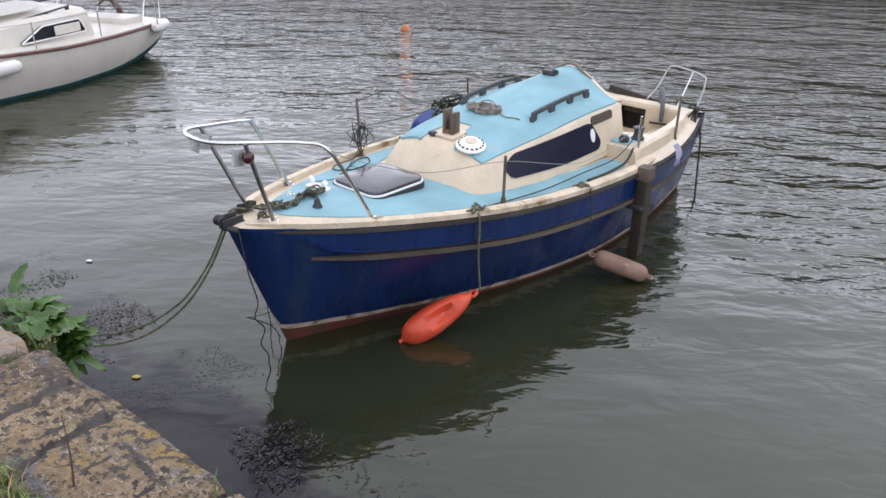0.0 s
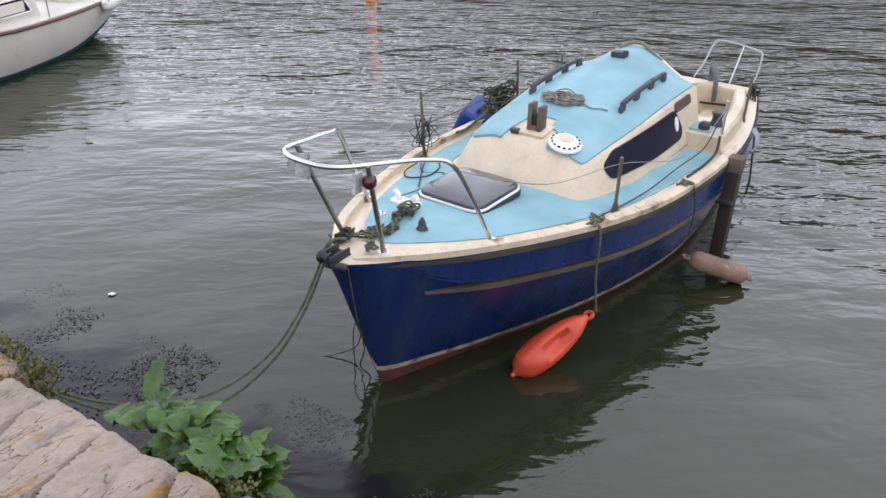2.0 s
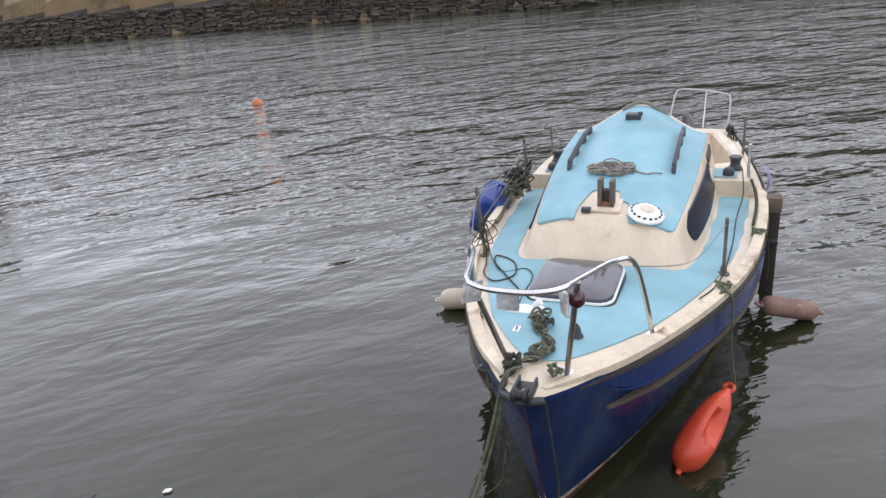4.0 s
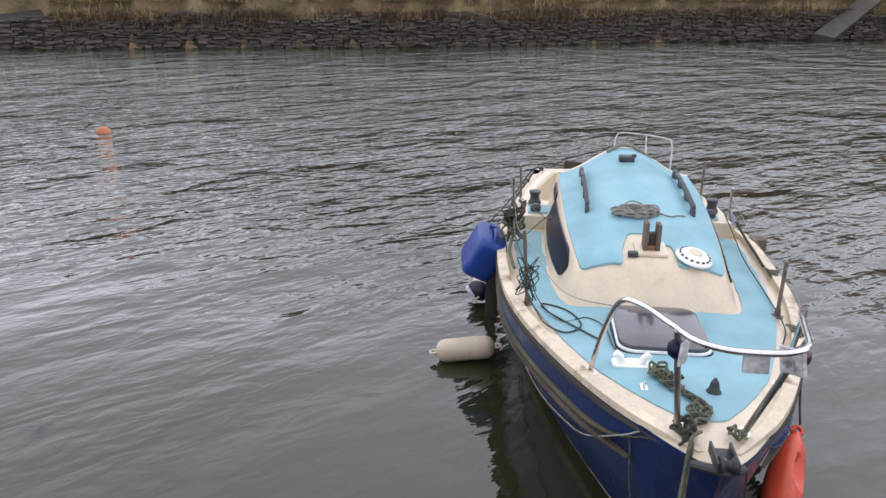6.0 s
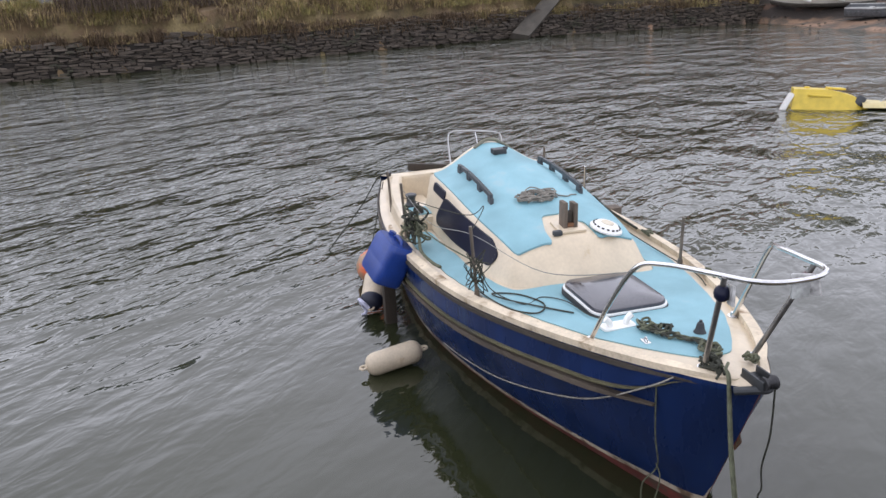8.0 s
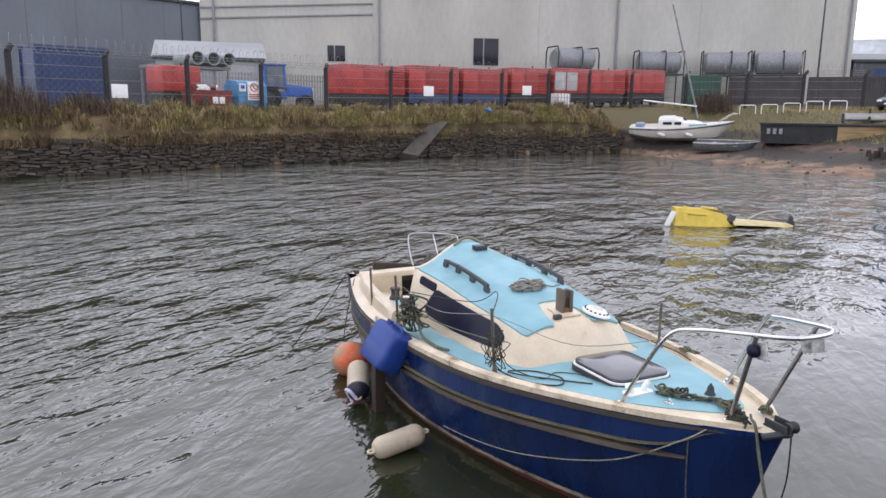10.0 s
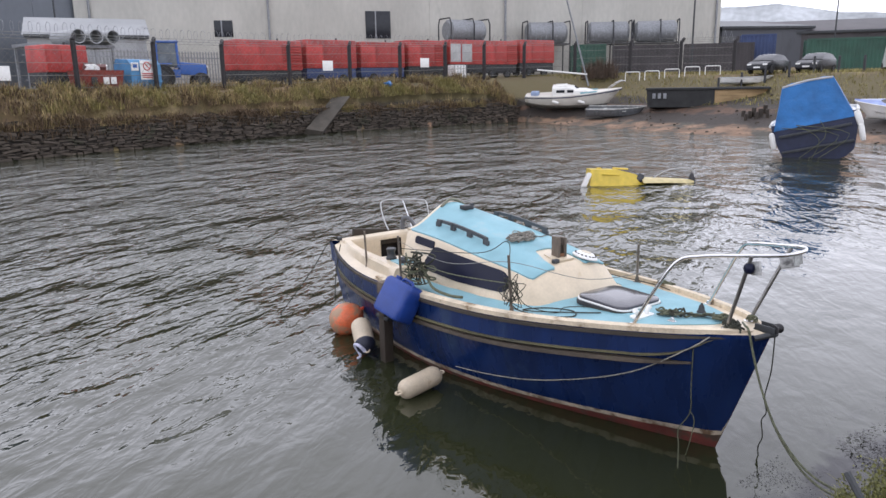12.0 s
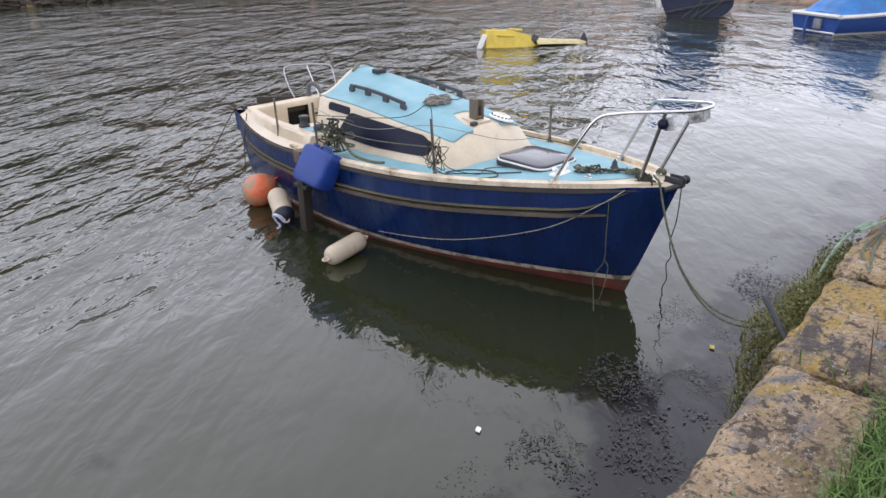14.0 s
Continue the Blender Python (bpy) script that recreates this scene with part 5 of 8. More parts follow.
# ---- the near quay: coping stones, turf, weeds ----
def layered(m, layers):
    """Patches of other colours over a material's base; a negative width draws thin veins instead."""
    n, l = m.node_tree.nodes, m.node_tree.links
    b = n["Principled BSDF"]
    was = b.inputs["Base Color"].links[0].from_socket
    co = n.new("ShaderNodeTexCoord")
    for colour, scale, at, width, stretch, turn in layers:
        t = n.new("ShaderNodeTexNoise")
        t.inputs["Scale"].default_value, t.inputs["Detail"].default_value, t.inputs["Roughness"].default_value = scale, 9, 0.68
        t.inputs["Distortion"].default_value = 0.4
        mp = n.new("ShaderNodeMapping")
        mp.inputs["Location"].default_value = (scale, at * 9, 0)
        mp.inputs["Rotation"].default_value = (0, 0, radians(turn))
        mp.inputs["Scale"].default_value = stretch
        l.new(co.outputs["Object"], mp.inputs["Vector"])
        l.new(mp.outputs["Vector"], t.inputs["Vector"])
        r = n.new("ShaderNodeMapRange")
        if width > 0:
            r.inputs[1].default_value, r.inputs[2].default_value = at, at + width
            l.new(t.outputs["Fac"], r.inputs[0])
        else:
            t.inputs["Detail"].default_value = 4
            less, size = n.new("ShaderNodeMath"), n.new("ShaderNodeMath")
            less.operation, size.operation = "SUBTRACT", "ABSOLUTE"
            less.inputs[1].default_value = at
            l.new(t.outputs["Fac"], less.inputs[0])
            l.new(less.outputs[0], size.inputs[0])
            r.inputs[1].default_value, r.inputs[2].default_value = -width, -width * 0.3
            l.new(size.outputs[0], r.inputs[0])
        x = n.new("ShaderNodeMix")
        x.data_type = "RGBA"
        l.new(r.outputs[0], x.inputs[0])
        l.new(was, x.inputs[6])
        x.inputs[7].default_value = (*colour, 1)
        was = x.outputs[2]
    l.new(was, b.inputs["Base Color"])
    return m


EVEN = (1, 1, 1)
# old sandstone: tan, ochre and blue-grey patches, dark bedding seams, cream veins, specks
COPING = layered(mat("sandstone_coping", (0.235, 0.168, 0.098), 0.88, vary=0.5, scale=2.0, fine=34, bump=1.0, piece=0.2, depth=0.035), (
    ((0.125, 0.125, 0.135), 1.9, 0.52, 0.06, EVEN, 0),
    ((0.29, 0.195, 0.052), 2.6, 0.53, 0.08, EVEN, 0),
    ((0.16, 0.15, 0.05), 5.0, 0.58, 0.10, EVEN, 0),
    ((0.36, 0.31, 0.235), 2.2, 0.5, -0.005, (1.0, 2.6, 1.5), 30),
    ((0.36, 0.32, 0.25), 3.4, 0.47, -0.0035, (1.0, 1.8, 1.5), 50),
    ((0.055, 0.048, 0.045), 1.3, 0.575, 0.05, (0.9, 3.6, 2), 38),
    ((0.060, 0.045, 0.032), 13.0, 0.55, 0.04, EVEN, 0),
    ((0.34, 0.30, 0.25), 9.0, 0.63, 0.05, EVEN, 0),
    ((0.34, 0.31, 0.27), 38.0, 0.61, 0.05, EVEN, 0),
    ((0.07, 0.055, 0.04), 50.0, 0.55, 0.05, EVEN, 0),
))
PALE_COPING = layered(mat("pale_split_limestone", (0.305, 0.25, 0.20), 0.82, vary=0.25, scale=3, fine=40, bump=0.8, depth=0.02), (
    ((0.22, 0.198, 0.19), 2.4, 0.54, 0.10, (2.4, 0.9, 1), 13),
    ((0.34, 0.30, 0.255), 4.5, 0.56, 0.08, (2.0, 0.9, 1), 13),
    ((0.30, 0.18, 0.06), 2.8, 0.57, 0.06, (3.2, 0.7, 1), 13),
    ((0.13, 0.085, 0.05), 2.0, 0.5, -0.008, (3.0, 0.6, 1), 13),
    ((0.22, 0.19, 0.07), 4.0, 0.62, 0.08, EVEN, 0),
    ((0.12, 0.10, 0.085), 24.0, 0.63, 0.05, EVEN, 0),
))
LEAF = mat("dock_leaf", (0.036, 0.086, 0.009), 0.42, vary=0.35, scale=14, fine=60, bump=0.3, island=True)
LEAF_OLIVE = mat("olive_weed_leaf", (0.095, 0.098, 0.024), 0.6, vary=0.4, scale=20, bump=0.2, island=True)
BLADE = mat("green_grass_blade", (0.072, 0.135, 0.020), 0.6, vary=0.3, scale=20, bump=0.0, island=True)
STRAW = mat("dry_grass_blade", (0.30, 0.22, 0.10), 0.8, vary=0.3, scale=20, bump=0.0, island=True)
WEED = mat("black_seaweed", (0.022, 0.019, 0.019), 0.4, vary=0.4, scale=20, bump=0.2, island=True)


def q_at(s, d, z):
    """A place s metres along the quay and d metres out from its edge."""
    p = QP + QE * s + QN * d
    return Vector((p.x, p.y, z))


QUAY = Matrix(((QE.x, QN.x, 0, QP.x), (QE.y, QN.y, 0, QP.y), (0, 0, 1, 0), (0, 0, 0, 1)))
quay = thing("quay", QUAY, "old sandstone quay edge with lichen and weeds", "quay", kind="structure")
bm = bmesh.new()
loft(bm, [[(s, -0.03, -1.2), (s, -0.05, QTOP - 0.36), (s, -0.9, QTOP - 0.34), (s, -2.5, QTOP - 0.02), (s, -300, QTOP)] for s in (-320, 320)])
part("fill", bm, EARTH, quay, "dark earth and turf behind the coping", smooth=False)
DARK_SEAM = layered(mat("dark_lichen_seam", (0.062, 0.052, 0.046), 0.9, vary=0.5, scale=9, fine=60, bump=0.8, depth=0.02), (((0.16, 0.12, 0.08), 16.0, 0.58, 0.08, EVEN, 0),))


def seam(s, d):
    """How deep a point lies in the two worn seams that cross one coping stone."""
    best = 0.0
    for at, slant, d0, d1 in ((-2.30, 0.17, -0.40, -0.03), (-2.60, 0.10, -0.42, -0.05)):
        mid = at + slant * d + 0.035 * noise.noise((d * 7, at, 3)) + 0.02 * noise.noise((s * 20, d * 20, 3))
        half = 0.030 + 0.020 * noise.noise((d * 9, at, 8))
        if d0 < d < d1:
            best = max(best, 1 - abs(s - mid) / half)
    return best


JOINTS = [-14, -12.4, -11, -9.6, -8.3, -6.9, -5.7, -4.55, -3.22, -1.98, -0.95, -0.25, 0.79, 1.74, 2.75, 3.9, 5.2, 6.5, 7.7, 9.0]
rng = random.Random(12)
for k, (a, b) in enumerate(zip(JOINTS, JOINTS[1:])):
    bm = bmesh.new()
    wdt = rng.uniform(0.62, 0.80)
    jag = rng.uniform(-0.006, 0.012) + (0.115 if -0.3 < a < 0.7 else 0.08 if 0.7 < a < 1.0 else 0.03 if 1 < a < 2 else -0.035 if -2 < a < -1 else 0.01)
    rot = rng.uniform(-0.02, 0.02)
    dz = rng.uniform(-0.015, 0.015)
    seed = k * 7.3
    pale = a == -1.98
    seamed = a == -3.22
    nx, ny = (130, 60) if pale else (140, 70) if seamed else (48, 30)
    rows = []
    for i in range(nx + 1):
        u = i / nx
        s = a + 0.012 + (b - a - 0.024) * u
        row = []
        for j in range(-1, ny + 2):
            v = min(1, max(0, j / ny))
            d = -wdt * v + jag + rot * (u - 0.5)
            edge = min(u, 1 - u) * (b - a)
            worn = 0.024 * max(0, 1 - edge / 0.035) ** 2 + 0.026 * max(0, 1 - v * wdt / 0.045) ** 2
            wob = (0.010 if pale else 0.018) * noise.noise((s * 1.8, d * 1.8, seed)) + (0.006 if pale else 0.012) * noise.noise((s * 6, d * 6, seed)) + 0.009 * noise.noise((s * 17, d * 17, seed)) + 0.004 * noise.noise((s * 40, d * 40, seed))
            if pale:
                bed = (s * 3.3 - d * 0.8 + 0.22 * noise.noise((s * 2, d * 2, 1)) + 0.05 * noise.noise((s * 11, d * 11, 1))) % 1.0
                wob += 0.030 * bed - 0.045 * max(0, 1 - abs(bed - 0.06) / 0.09) - 0.015 * max(0, 1 - abs(bed - 0.55) / 0.06)
            elif seamed:
                wob -= 0.014 * seam(s, d)
            z = QTOP + dz - worn + wob
            out = 0.022 * noise.noise((s * 3.1, z * 3, seed + 5)) + 0.012 * noise.noise((s * 9, 0, seed + 5))
            side = 0.015 * noise.noise((d * 5, u * 3, seed + 2)) * (1 if u in (0, 1) else 0)
            if j == -1:
                row.append((s + side, d + out - 0.02, QTOP - 0.38))
            elif j == ny + 1:
                row.append((s + side, d, QTOP - 0.38))
            else:
                row.append((s + side, d + (out if v == 0 else 0), z))
        rows.append(row)
    v = loft(bm, rows)
    bm.faces.new(v[0])
    bm.faces.new(v[-1][::-1])
    if seamed:
        for face in bm.faces:
            c = face.calc_center_median()
            face.material_index = int(seam(c.x, c.y) > 0.12 + 0.5 * noise.noise((c.x * 30, c.y * 30, 5)))
    part("coping_stone", bm, PALE_COPING if pale else [COPING, DARK_SEAM] if seamed else COPING, quay)
# the face below: squared blocks
for z in (-0.35, 0.05, 0.42, 0.76):
    s = -8 + rng.uniform(-0.4, 0)
    while s < 8:
        w = rng.uniform(0.5, 1.1)
        bm = bmesh.new()
        box(bm, (w - 0.02, 0.2, 0.33), (s + w / 2, -0.09 + rng.uniform(-0.02, 0.01), z + 0.16), 0.03, (0, 0, 0), 1.0, 1)
        part("face_block", bm, COPING, quay)
        s += w


def blades(spots, lengths, widths, lean, seed, clump=0.0):
    """Grass blades as bent two-piece strips: vertices and faces; clump: how much the height varies from tuft to tuft."""
    rg = random.Random(seed)
    v, f = [], []
    for p in spots:
        L, w = rg.uniform(*lengths), rg.uniform(*widths)
        if clump:
            L *= max(0.25, 1 + clump * (noise.noise((p.x * 0.9, p.y * 0.9, 21)) + 0.6 * noise.noise((p.x * 2.6, p.y * 2.6, 22))))
        a, t = rg.uniform(0, math.tau), rg.uniform(*lean)
        d = Vector((math.cos(a), math.sin(a), 0))
        side = Vector((-d.y, d.x, 0)) * w
        mid = p + Vector((0, 0, L * 0.55)) + d * L * 0.25 * t
        tip = p + Vector((0, 0, L * (1 - 0.35 * t))) + d * L * 0.8 * t
        n = len(v)
        v += [tuple(p - side), tuple(p + side), tuple(mid + side * 0.8), tuple(mid - side * 0.8), tuple(tip)]
        f += [(n, n + 1, n + 2, n + 3), (n + 3, n + 2, n + 4)]
    return v, f


def stuff(name, v, f, material, label, category):
    me = bpy.data.meshes.new(name)
    me.from_pydata(v, [], f)
    me.materials.append(material)
    return tagged(new(name, me), label, category, kind="stuff")


rg = random.Random(31)
turf, dry, short = [], [], []
for _ in range(64000):
    s, d = rg.uniform(-5, 5), -0.42 - 1.5 * rg.random() ** 1.3
    clump = noise.noise((s * 2.0, d * 2.0, 2.5)) + 0.35 * noise.noise((s * 6, d * 6, 8))
    rim = -0.40 - 0.16 * noise.noise((s * 1.3, 0, 4)) - 0.12 * noise.noise((s * 4, 0, 4))
    if d > rim + 0.06 * rg.random() or clump < -0.45:
        continue
    z = QTOP - 0.03 + (0.0 if d > -0.8 else -0.02)
    (dry if rg.random() < 0.10 else turf if s > 0.6 else short).append(q_at(s, d, z))
for _ in range(16000):
    s, d = rg.uniform(1.35, 3.2), -0.34 - 0.9 * rg.random() ** 1.2
    if d < -0.34 - 0.10 * noise.noise((s * 3, 1, 4)) - 0.06 * rg.random():
        turf.append(q_at(s, d, QTOP - 0.03))
for _ in range(420):
    s = rg.choice(JOINTS) + rg.gauss(0, 0.025)
    turf.append(q_at(s, -rg.uniform(0.0, 0.7), QTOP - 0.03))
for _ in range(750):
    short.append(q_at(-1.98 + rg.gauss(0, 0.05), -0.06 - 0.7 * rg.random() ** 0.6, QTOP - 0.06))
v, f = blades(short, (0.03, 0.12), (0.0018, 0.004), (0.3, 1.4), 8)
stuff("turf", v, f, BLADE, "short green turf behind the coping stones", "grass")
v, f = [], []
for p in short[::3]:
    c = p + Vector((0, 0, 0.02 + 0.05 * rg.random()))
    a, L = rg.uniform(0, math.tau), rg.uniform(0.008, 0.02)
    way, side = Vector((math.cos(a), math.sin(a), 0.3 * rg.random())) * L, Vector((-math.sin(a), math.cos(a), 0.1)) * L * 0.45
    m = len(v)
    v += [tuple(c), tuple(c + way * 0.5 + side), tuple(c + way), tuple(c + way * 0.5 - side)]
    f += [(m, m + 1, m + 2, m + 3)]
stuff("clover", v, f, mat("small_turf_leaf", (0.085, 0.135, 0.022), 0.6, vary=0.4, scale=20, bump=0, island=True), "small round weed leaves in the turf", "weed")
v, f = blades(turf, (0.06, 0.19), (0.002, 0.0045), (0.2, 1.1), 1)
stuff("turf", v, f, BLADE, "lush green grass behind the coping stones", "grass")
v, f = blades(dry, (0.06, 0.22), (0.0015, 0.003), (0.1, 0.9), 2)
stuff("dry_grass", v, f, STRAW, "dry straw-coloured grass stalks among the turf", "grass")


# big-leaved dock growing out of the wall
def leaf(bm, base, way, length, width, droop, seed):
    """A long wavy leaf with a midrib, on a short stalk."""
    rg = random.Random(seed)
    way = Vector(way).normalized()
    side = way.cross(Vector((0, 0, 1))).normalized()
    up = side.cross(way)
    rows = []
    for i in range(13):
        t = i / 12
        w = width * math.sin(math.pi * min(1, 0.06 + 0.94 * t) ** 0.75) ** 0.8 + 0.003
        c = Vector(base) + way * length * t + Vector((0, 0, -droop * t * t * length))
        wave = 0.17 * width * math.sin(t * 19 + seed)
        kink = 0.07 * width * math.sin(t * 31 + seed * 2)
        rows.append([c - side * w + up * (0.30 * w + wave), c - side * w * 0.5 + up * (0.16 * w + kink), c, c + side * w * 0.5 + up * (0.16 * w - kink), c + side * w + up * (0.30 * w - wave)])
    loft(bm, rows)


dock = thing("dock_plant", Matrix.Translation(q_at(-1.69, 0.05, 1.22)), "bright green dock plant growing from the quay wall", "plant")
bm = bmesh.new()
rg = random.Random(9)
for k in range(16):
    a = rg.uniform(-0.2, math.pi + 0.2)
    tube(bm, [(0, 0, -0.06), tuple(QE * 0.10 * math.cos(a) + QN * 0.05 * math.sin(a) + Vector((0, 0, 0.10)))], 0.006, 5, 0)
part("stem", bm, mat("reddish_stem", (0.12, 0.10, 0.04), 0.6), dock)
for k in range(96):
    a = rg.uniform(-0.35, math.pi + 0.35)
    s0 = rg.uniform(-0.20, 0.26)
    base = QE * (s0 + 0.08 * math.cos(a)) + QN * (0.08 * math.sin(a) + 0.03) + Vector((0, 0, rg.uniform(0.0, 0.17)))
    way = QE * math.cos(a) + QN * (0.9 * math.sin(a) + 0.25) + Vector((0, 0, rg.uniform(0.1, 1.5)))
    bm = bmesh.new()
    leaf(bm, base, way, rg.uniform(0.09, 0.19), rg.uniform(0.028, 0.050), rg.uniform(0.2, 1.3), k)
    part("leaf", bm, LEAF, dock)


# olive weeds hanging from the face, many small leaves on stems
def shrub(name, s0, s1, n, reach, z0, z1, material, label, seed, size=(0.008, 0.024)):
    rg = random.Random(seed)
    v, f = [], []
    for _ in range(n):
        s = rg.uniform(s0, s1)
        k = 0.55 + 0.45 * noise.noise((s * 3.0, seed, 0))
        d = reach * k * rg.random() ** 0.7
        z = z0 + (z1 - z0) * rg.random() ** 0.8 - 0.35 * d * rg.random()
        z += 0.08 * noise.noise((s * 5, d * 6, seed))
        c = q_at(s, d, z)
        L, w = rg.uniform(*size), rg.uniform(*size) * 0.4
        a, b = rg.uniform(0, math.tau), rg.uniform(-0.3, 1.2)
        way = Vector((math.cos(a) * math.cos(b), math.sin(a) * math.cos(b), math.sin(b)))
        side = way.orthogonal().normalized() * w
        m = len(v)
        v += [tuple(c), tuple(c + way * L * 0.5 + side), tuple(c + way * L), tuple(c + way * L * 0.5 - side)]
        f += [(m, m + 1, m + 2, m + 3)]
    return stuff(name, v, f, material, label, "weed")


shrub("wall_weed", 0.35, 1.2, 5000, 0.50, 0.80, 1.40, mat("yellow_green_weed_leaf", (0.125, 0.125, 0.028), 0.6, vary=0.4, scale=20, bump=0.2, island=True), "yellow-green weeds topping the growth on the quay wall", 3, (0.005, 0.014))
shrub("wall_weed", -0.15, 1.25, 19000, 0.50, 0.30, 1.36, LEAF_OLIVE, "olive-green weeds hanging over the quay wall", 3)
shrub("wall_weed", -1.0, -0.15, 5200, 0.17, 0.9, 1.44, LEAF_OLIVE, "yellow-green moss and weeds on the stone edge", 4)
shrub("wall_weed", -2.05, -1.8, 500, 0.10, 1.2, 1.42, LEAF_OLIVE, "small weeds in a joint of the quay", 5, (0.006, 0.02))
shrub("wall_weed", 1.25, 5.0, 3000, 0.16, 0.5, 1.25, LEAF_OLIVE, "weeds clinging to the quay wall", 6)

# fine stems among the hanging weeds
rg = random.Random(55)
stems = []
for _ in range(7000):
    s = rg.uniform(-0.1, 1.25)
    k = 0.55 + 0.45 * noise.noise((s * 3.0, 3, 0))
    d = 0.05 + 0.46 * k * rg.random() ** 0.7
    stems.append(q_at(s, d, 0.45 + 0.85 * rg.random() ** 0.7 - 0.3 * d))
v, f = blades(stems, (0.04, 0.12), (0.0012, 0.003), (0.4, 1.6), 56)
stuff("wall_weed", v, f, mat("olive_stem", (0.13, 0.125, 0.035), 0.7, vary=0.4, scale=20, bump=0, island=True), "fine olive stems of the weeds on the quay wall", "weed")

# floating seaweed along the wall and out to the bow
rg = random.Random(17)
v, f = [], []
for _ in range(34000):
    s = rg.uniform(-8.0, 3.2) if rg.random() < 0.3 else rg.uniform(-3.4, 2.4)
    d = rg.uniform(0.05, 2.0)
    dens = 0.62 * noise.noise((s * 1.1, d * 1.4, 6)) + 0.5 * noise.noise((s * 3.4, d * 3.4, 2)) + 0.35 * noise.noise((s * 9, d * 9, 2)) - 0.5 * max(0, d - 0.85) + 0.28 * max(0, 0.7 - d) + (0.30 if 0.3 < s < 2.0 and d < 1.55 else 0) - 0.05
    thick = min(math.hypot((s - 0.30) * 0.8, d - 1.36), math.hypot((s + 1.88) * 0.9, d - 1.16)) < 0.24 + 0.16 * noise.noise((s * 4, d * 4, 3))
    if dens < 0.16 + (0.5 if s > 0.3 else 0.8) * rg.random() and not (thick and rg.random() < 0.8):
        continue
    c = q_at(s, d, 0.004 + 0.02 * rg.random() * (1.6 if thick else 0.5))
    a = rg.uniform(0, math.tau)
    L, w = rg.uniform(0.012, 0.05), rg.uniform(0.003, 0.009)
    way, side = Vector((math.cos(a), math.sin(a), rg.uniform(-0.1, 0.35))), Vector((-math.sin(a), math.cos(a), 0)) * w
    m = len(v)
    v += [tuple(c), tuple(c + way * L * 0.5 + side), tuple(c + way * L), tuple(c + way * L * 0.5 - side)]
    f += [(m, m + 1, m + 2, m + 3)]
for _ in range(60000):
    s, d = rg.uniform(-3.4, 3.4), 0.05 + 1.6 * rg.random() ** 1.3
    if noise.noise((s * 1.6, d * 1.6, 9)) + 0.4 * noise.noise((s * 5, d * 5, 9)) - 0.3 * max(0, d - 0.8) < 0.06 + 0.5 * rg.random():
        continue
    c = q_at(s, d, 0.003)
    a, L = rg.uniform(0, math.tau), rg.uniform(0.004, 0.014)
    way, side = Vector((math.cos(a), math.sin(a), 0)), Vector((-math.sin(a), math.cos(a), 0)) * L * 0.35
    m = len(v)
    v += [tuple(c), tuple(c + way * L * 0.5 + side), tuple(c + way * L), tuple(c + way * L * 0.5 - side)]
    f += [(m, m + 1, m + 2, m + 3)]
stuff("seaweed", v, f, WEED, "black floating seaweed fragments along the quay", "seaweed")
for s, d, c in ((-0.55, 1.05, "yellow"), (1.41, 1.77, "white")):
    ob = thing("litter", Matrix.Translation(q_at(s, d, 0.006)), "small %s scrap floating on the water" % c, "litter")
    bm = bmesh.new()
    prism(bm, rounder([(-0.03, -0.012), (0.02, -0.02), (0.035, 0.01), (-0.01, 0.02)], 0.01), 0, 0.008)
    part("scrap", bm, mat("yellow_leaf_scrap", (0.5, 0.42, 0.08), 0.6) if c == "yellow" else PLASTIC_WHITE, ob)

# old tyre and rope over the edge, iron spike, twigs
tyre = thing("tyre", Matrix.Translation(q_at(0.40, 0.24, 0.97)) @ QUAY.to_3x3().to_4x4() @ pose(0, 0, 0, 22, 8, 0), "old black tyre hung as a fender on the quay", "tyre")
bm = bmesh.new()
ring = [(0.15 * math.cos(a), 0.15 * math.sin(a), 0) for a in np.linspace(0, math.tau, 25)]
tube(bm, ring, 0.055, 10, 0, False)
part("casing", bm, RUBBER, tyre)
tagged(line("tyre_rope", [q_at(0.80, 0.24, 1.05), q_at(0.60, 0.22, 1.22), q_at(0.40, 0.20, 1.36), q_at(0.26, 0.17, 1.43), q_at(0.12, 0.13, 1.46), q_at(0.24, 0.15, 1.46), q_at(0.08, 0.11, 1.47), q_at(0.22, 0.13, 1.45), q_at(0.05, 0.08, 1.46), q_at(0.16, 0.16, 1.42), q_at(-0.02, 0.05, 1.46)], 0.010, mat("pale_green_rope", (0.20, 0.27, 0.20), 0.9, vary=0.3, scale=30, fine=200, bump=0.5)), "pale green rope tying the tyre to the quay", "rope")
spike = thing("iron_spike", Matrix.Translation(q_at(1.36, 0.08, 1.18)), "dark rusty iron spike leaning from the wall", "spike")
bm = bmesh.new()
tube(bm, [tuple(QN * -0.02 + Vector((0, 0, 0.05))), tuple(QE * -0.07 + QN * 0.17 + Vector((0, 0, 0.25)))], 0.014, 6, 0)
part("bar", bm, GREY_DARK, spike)
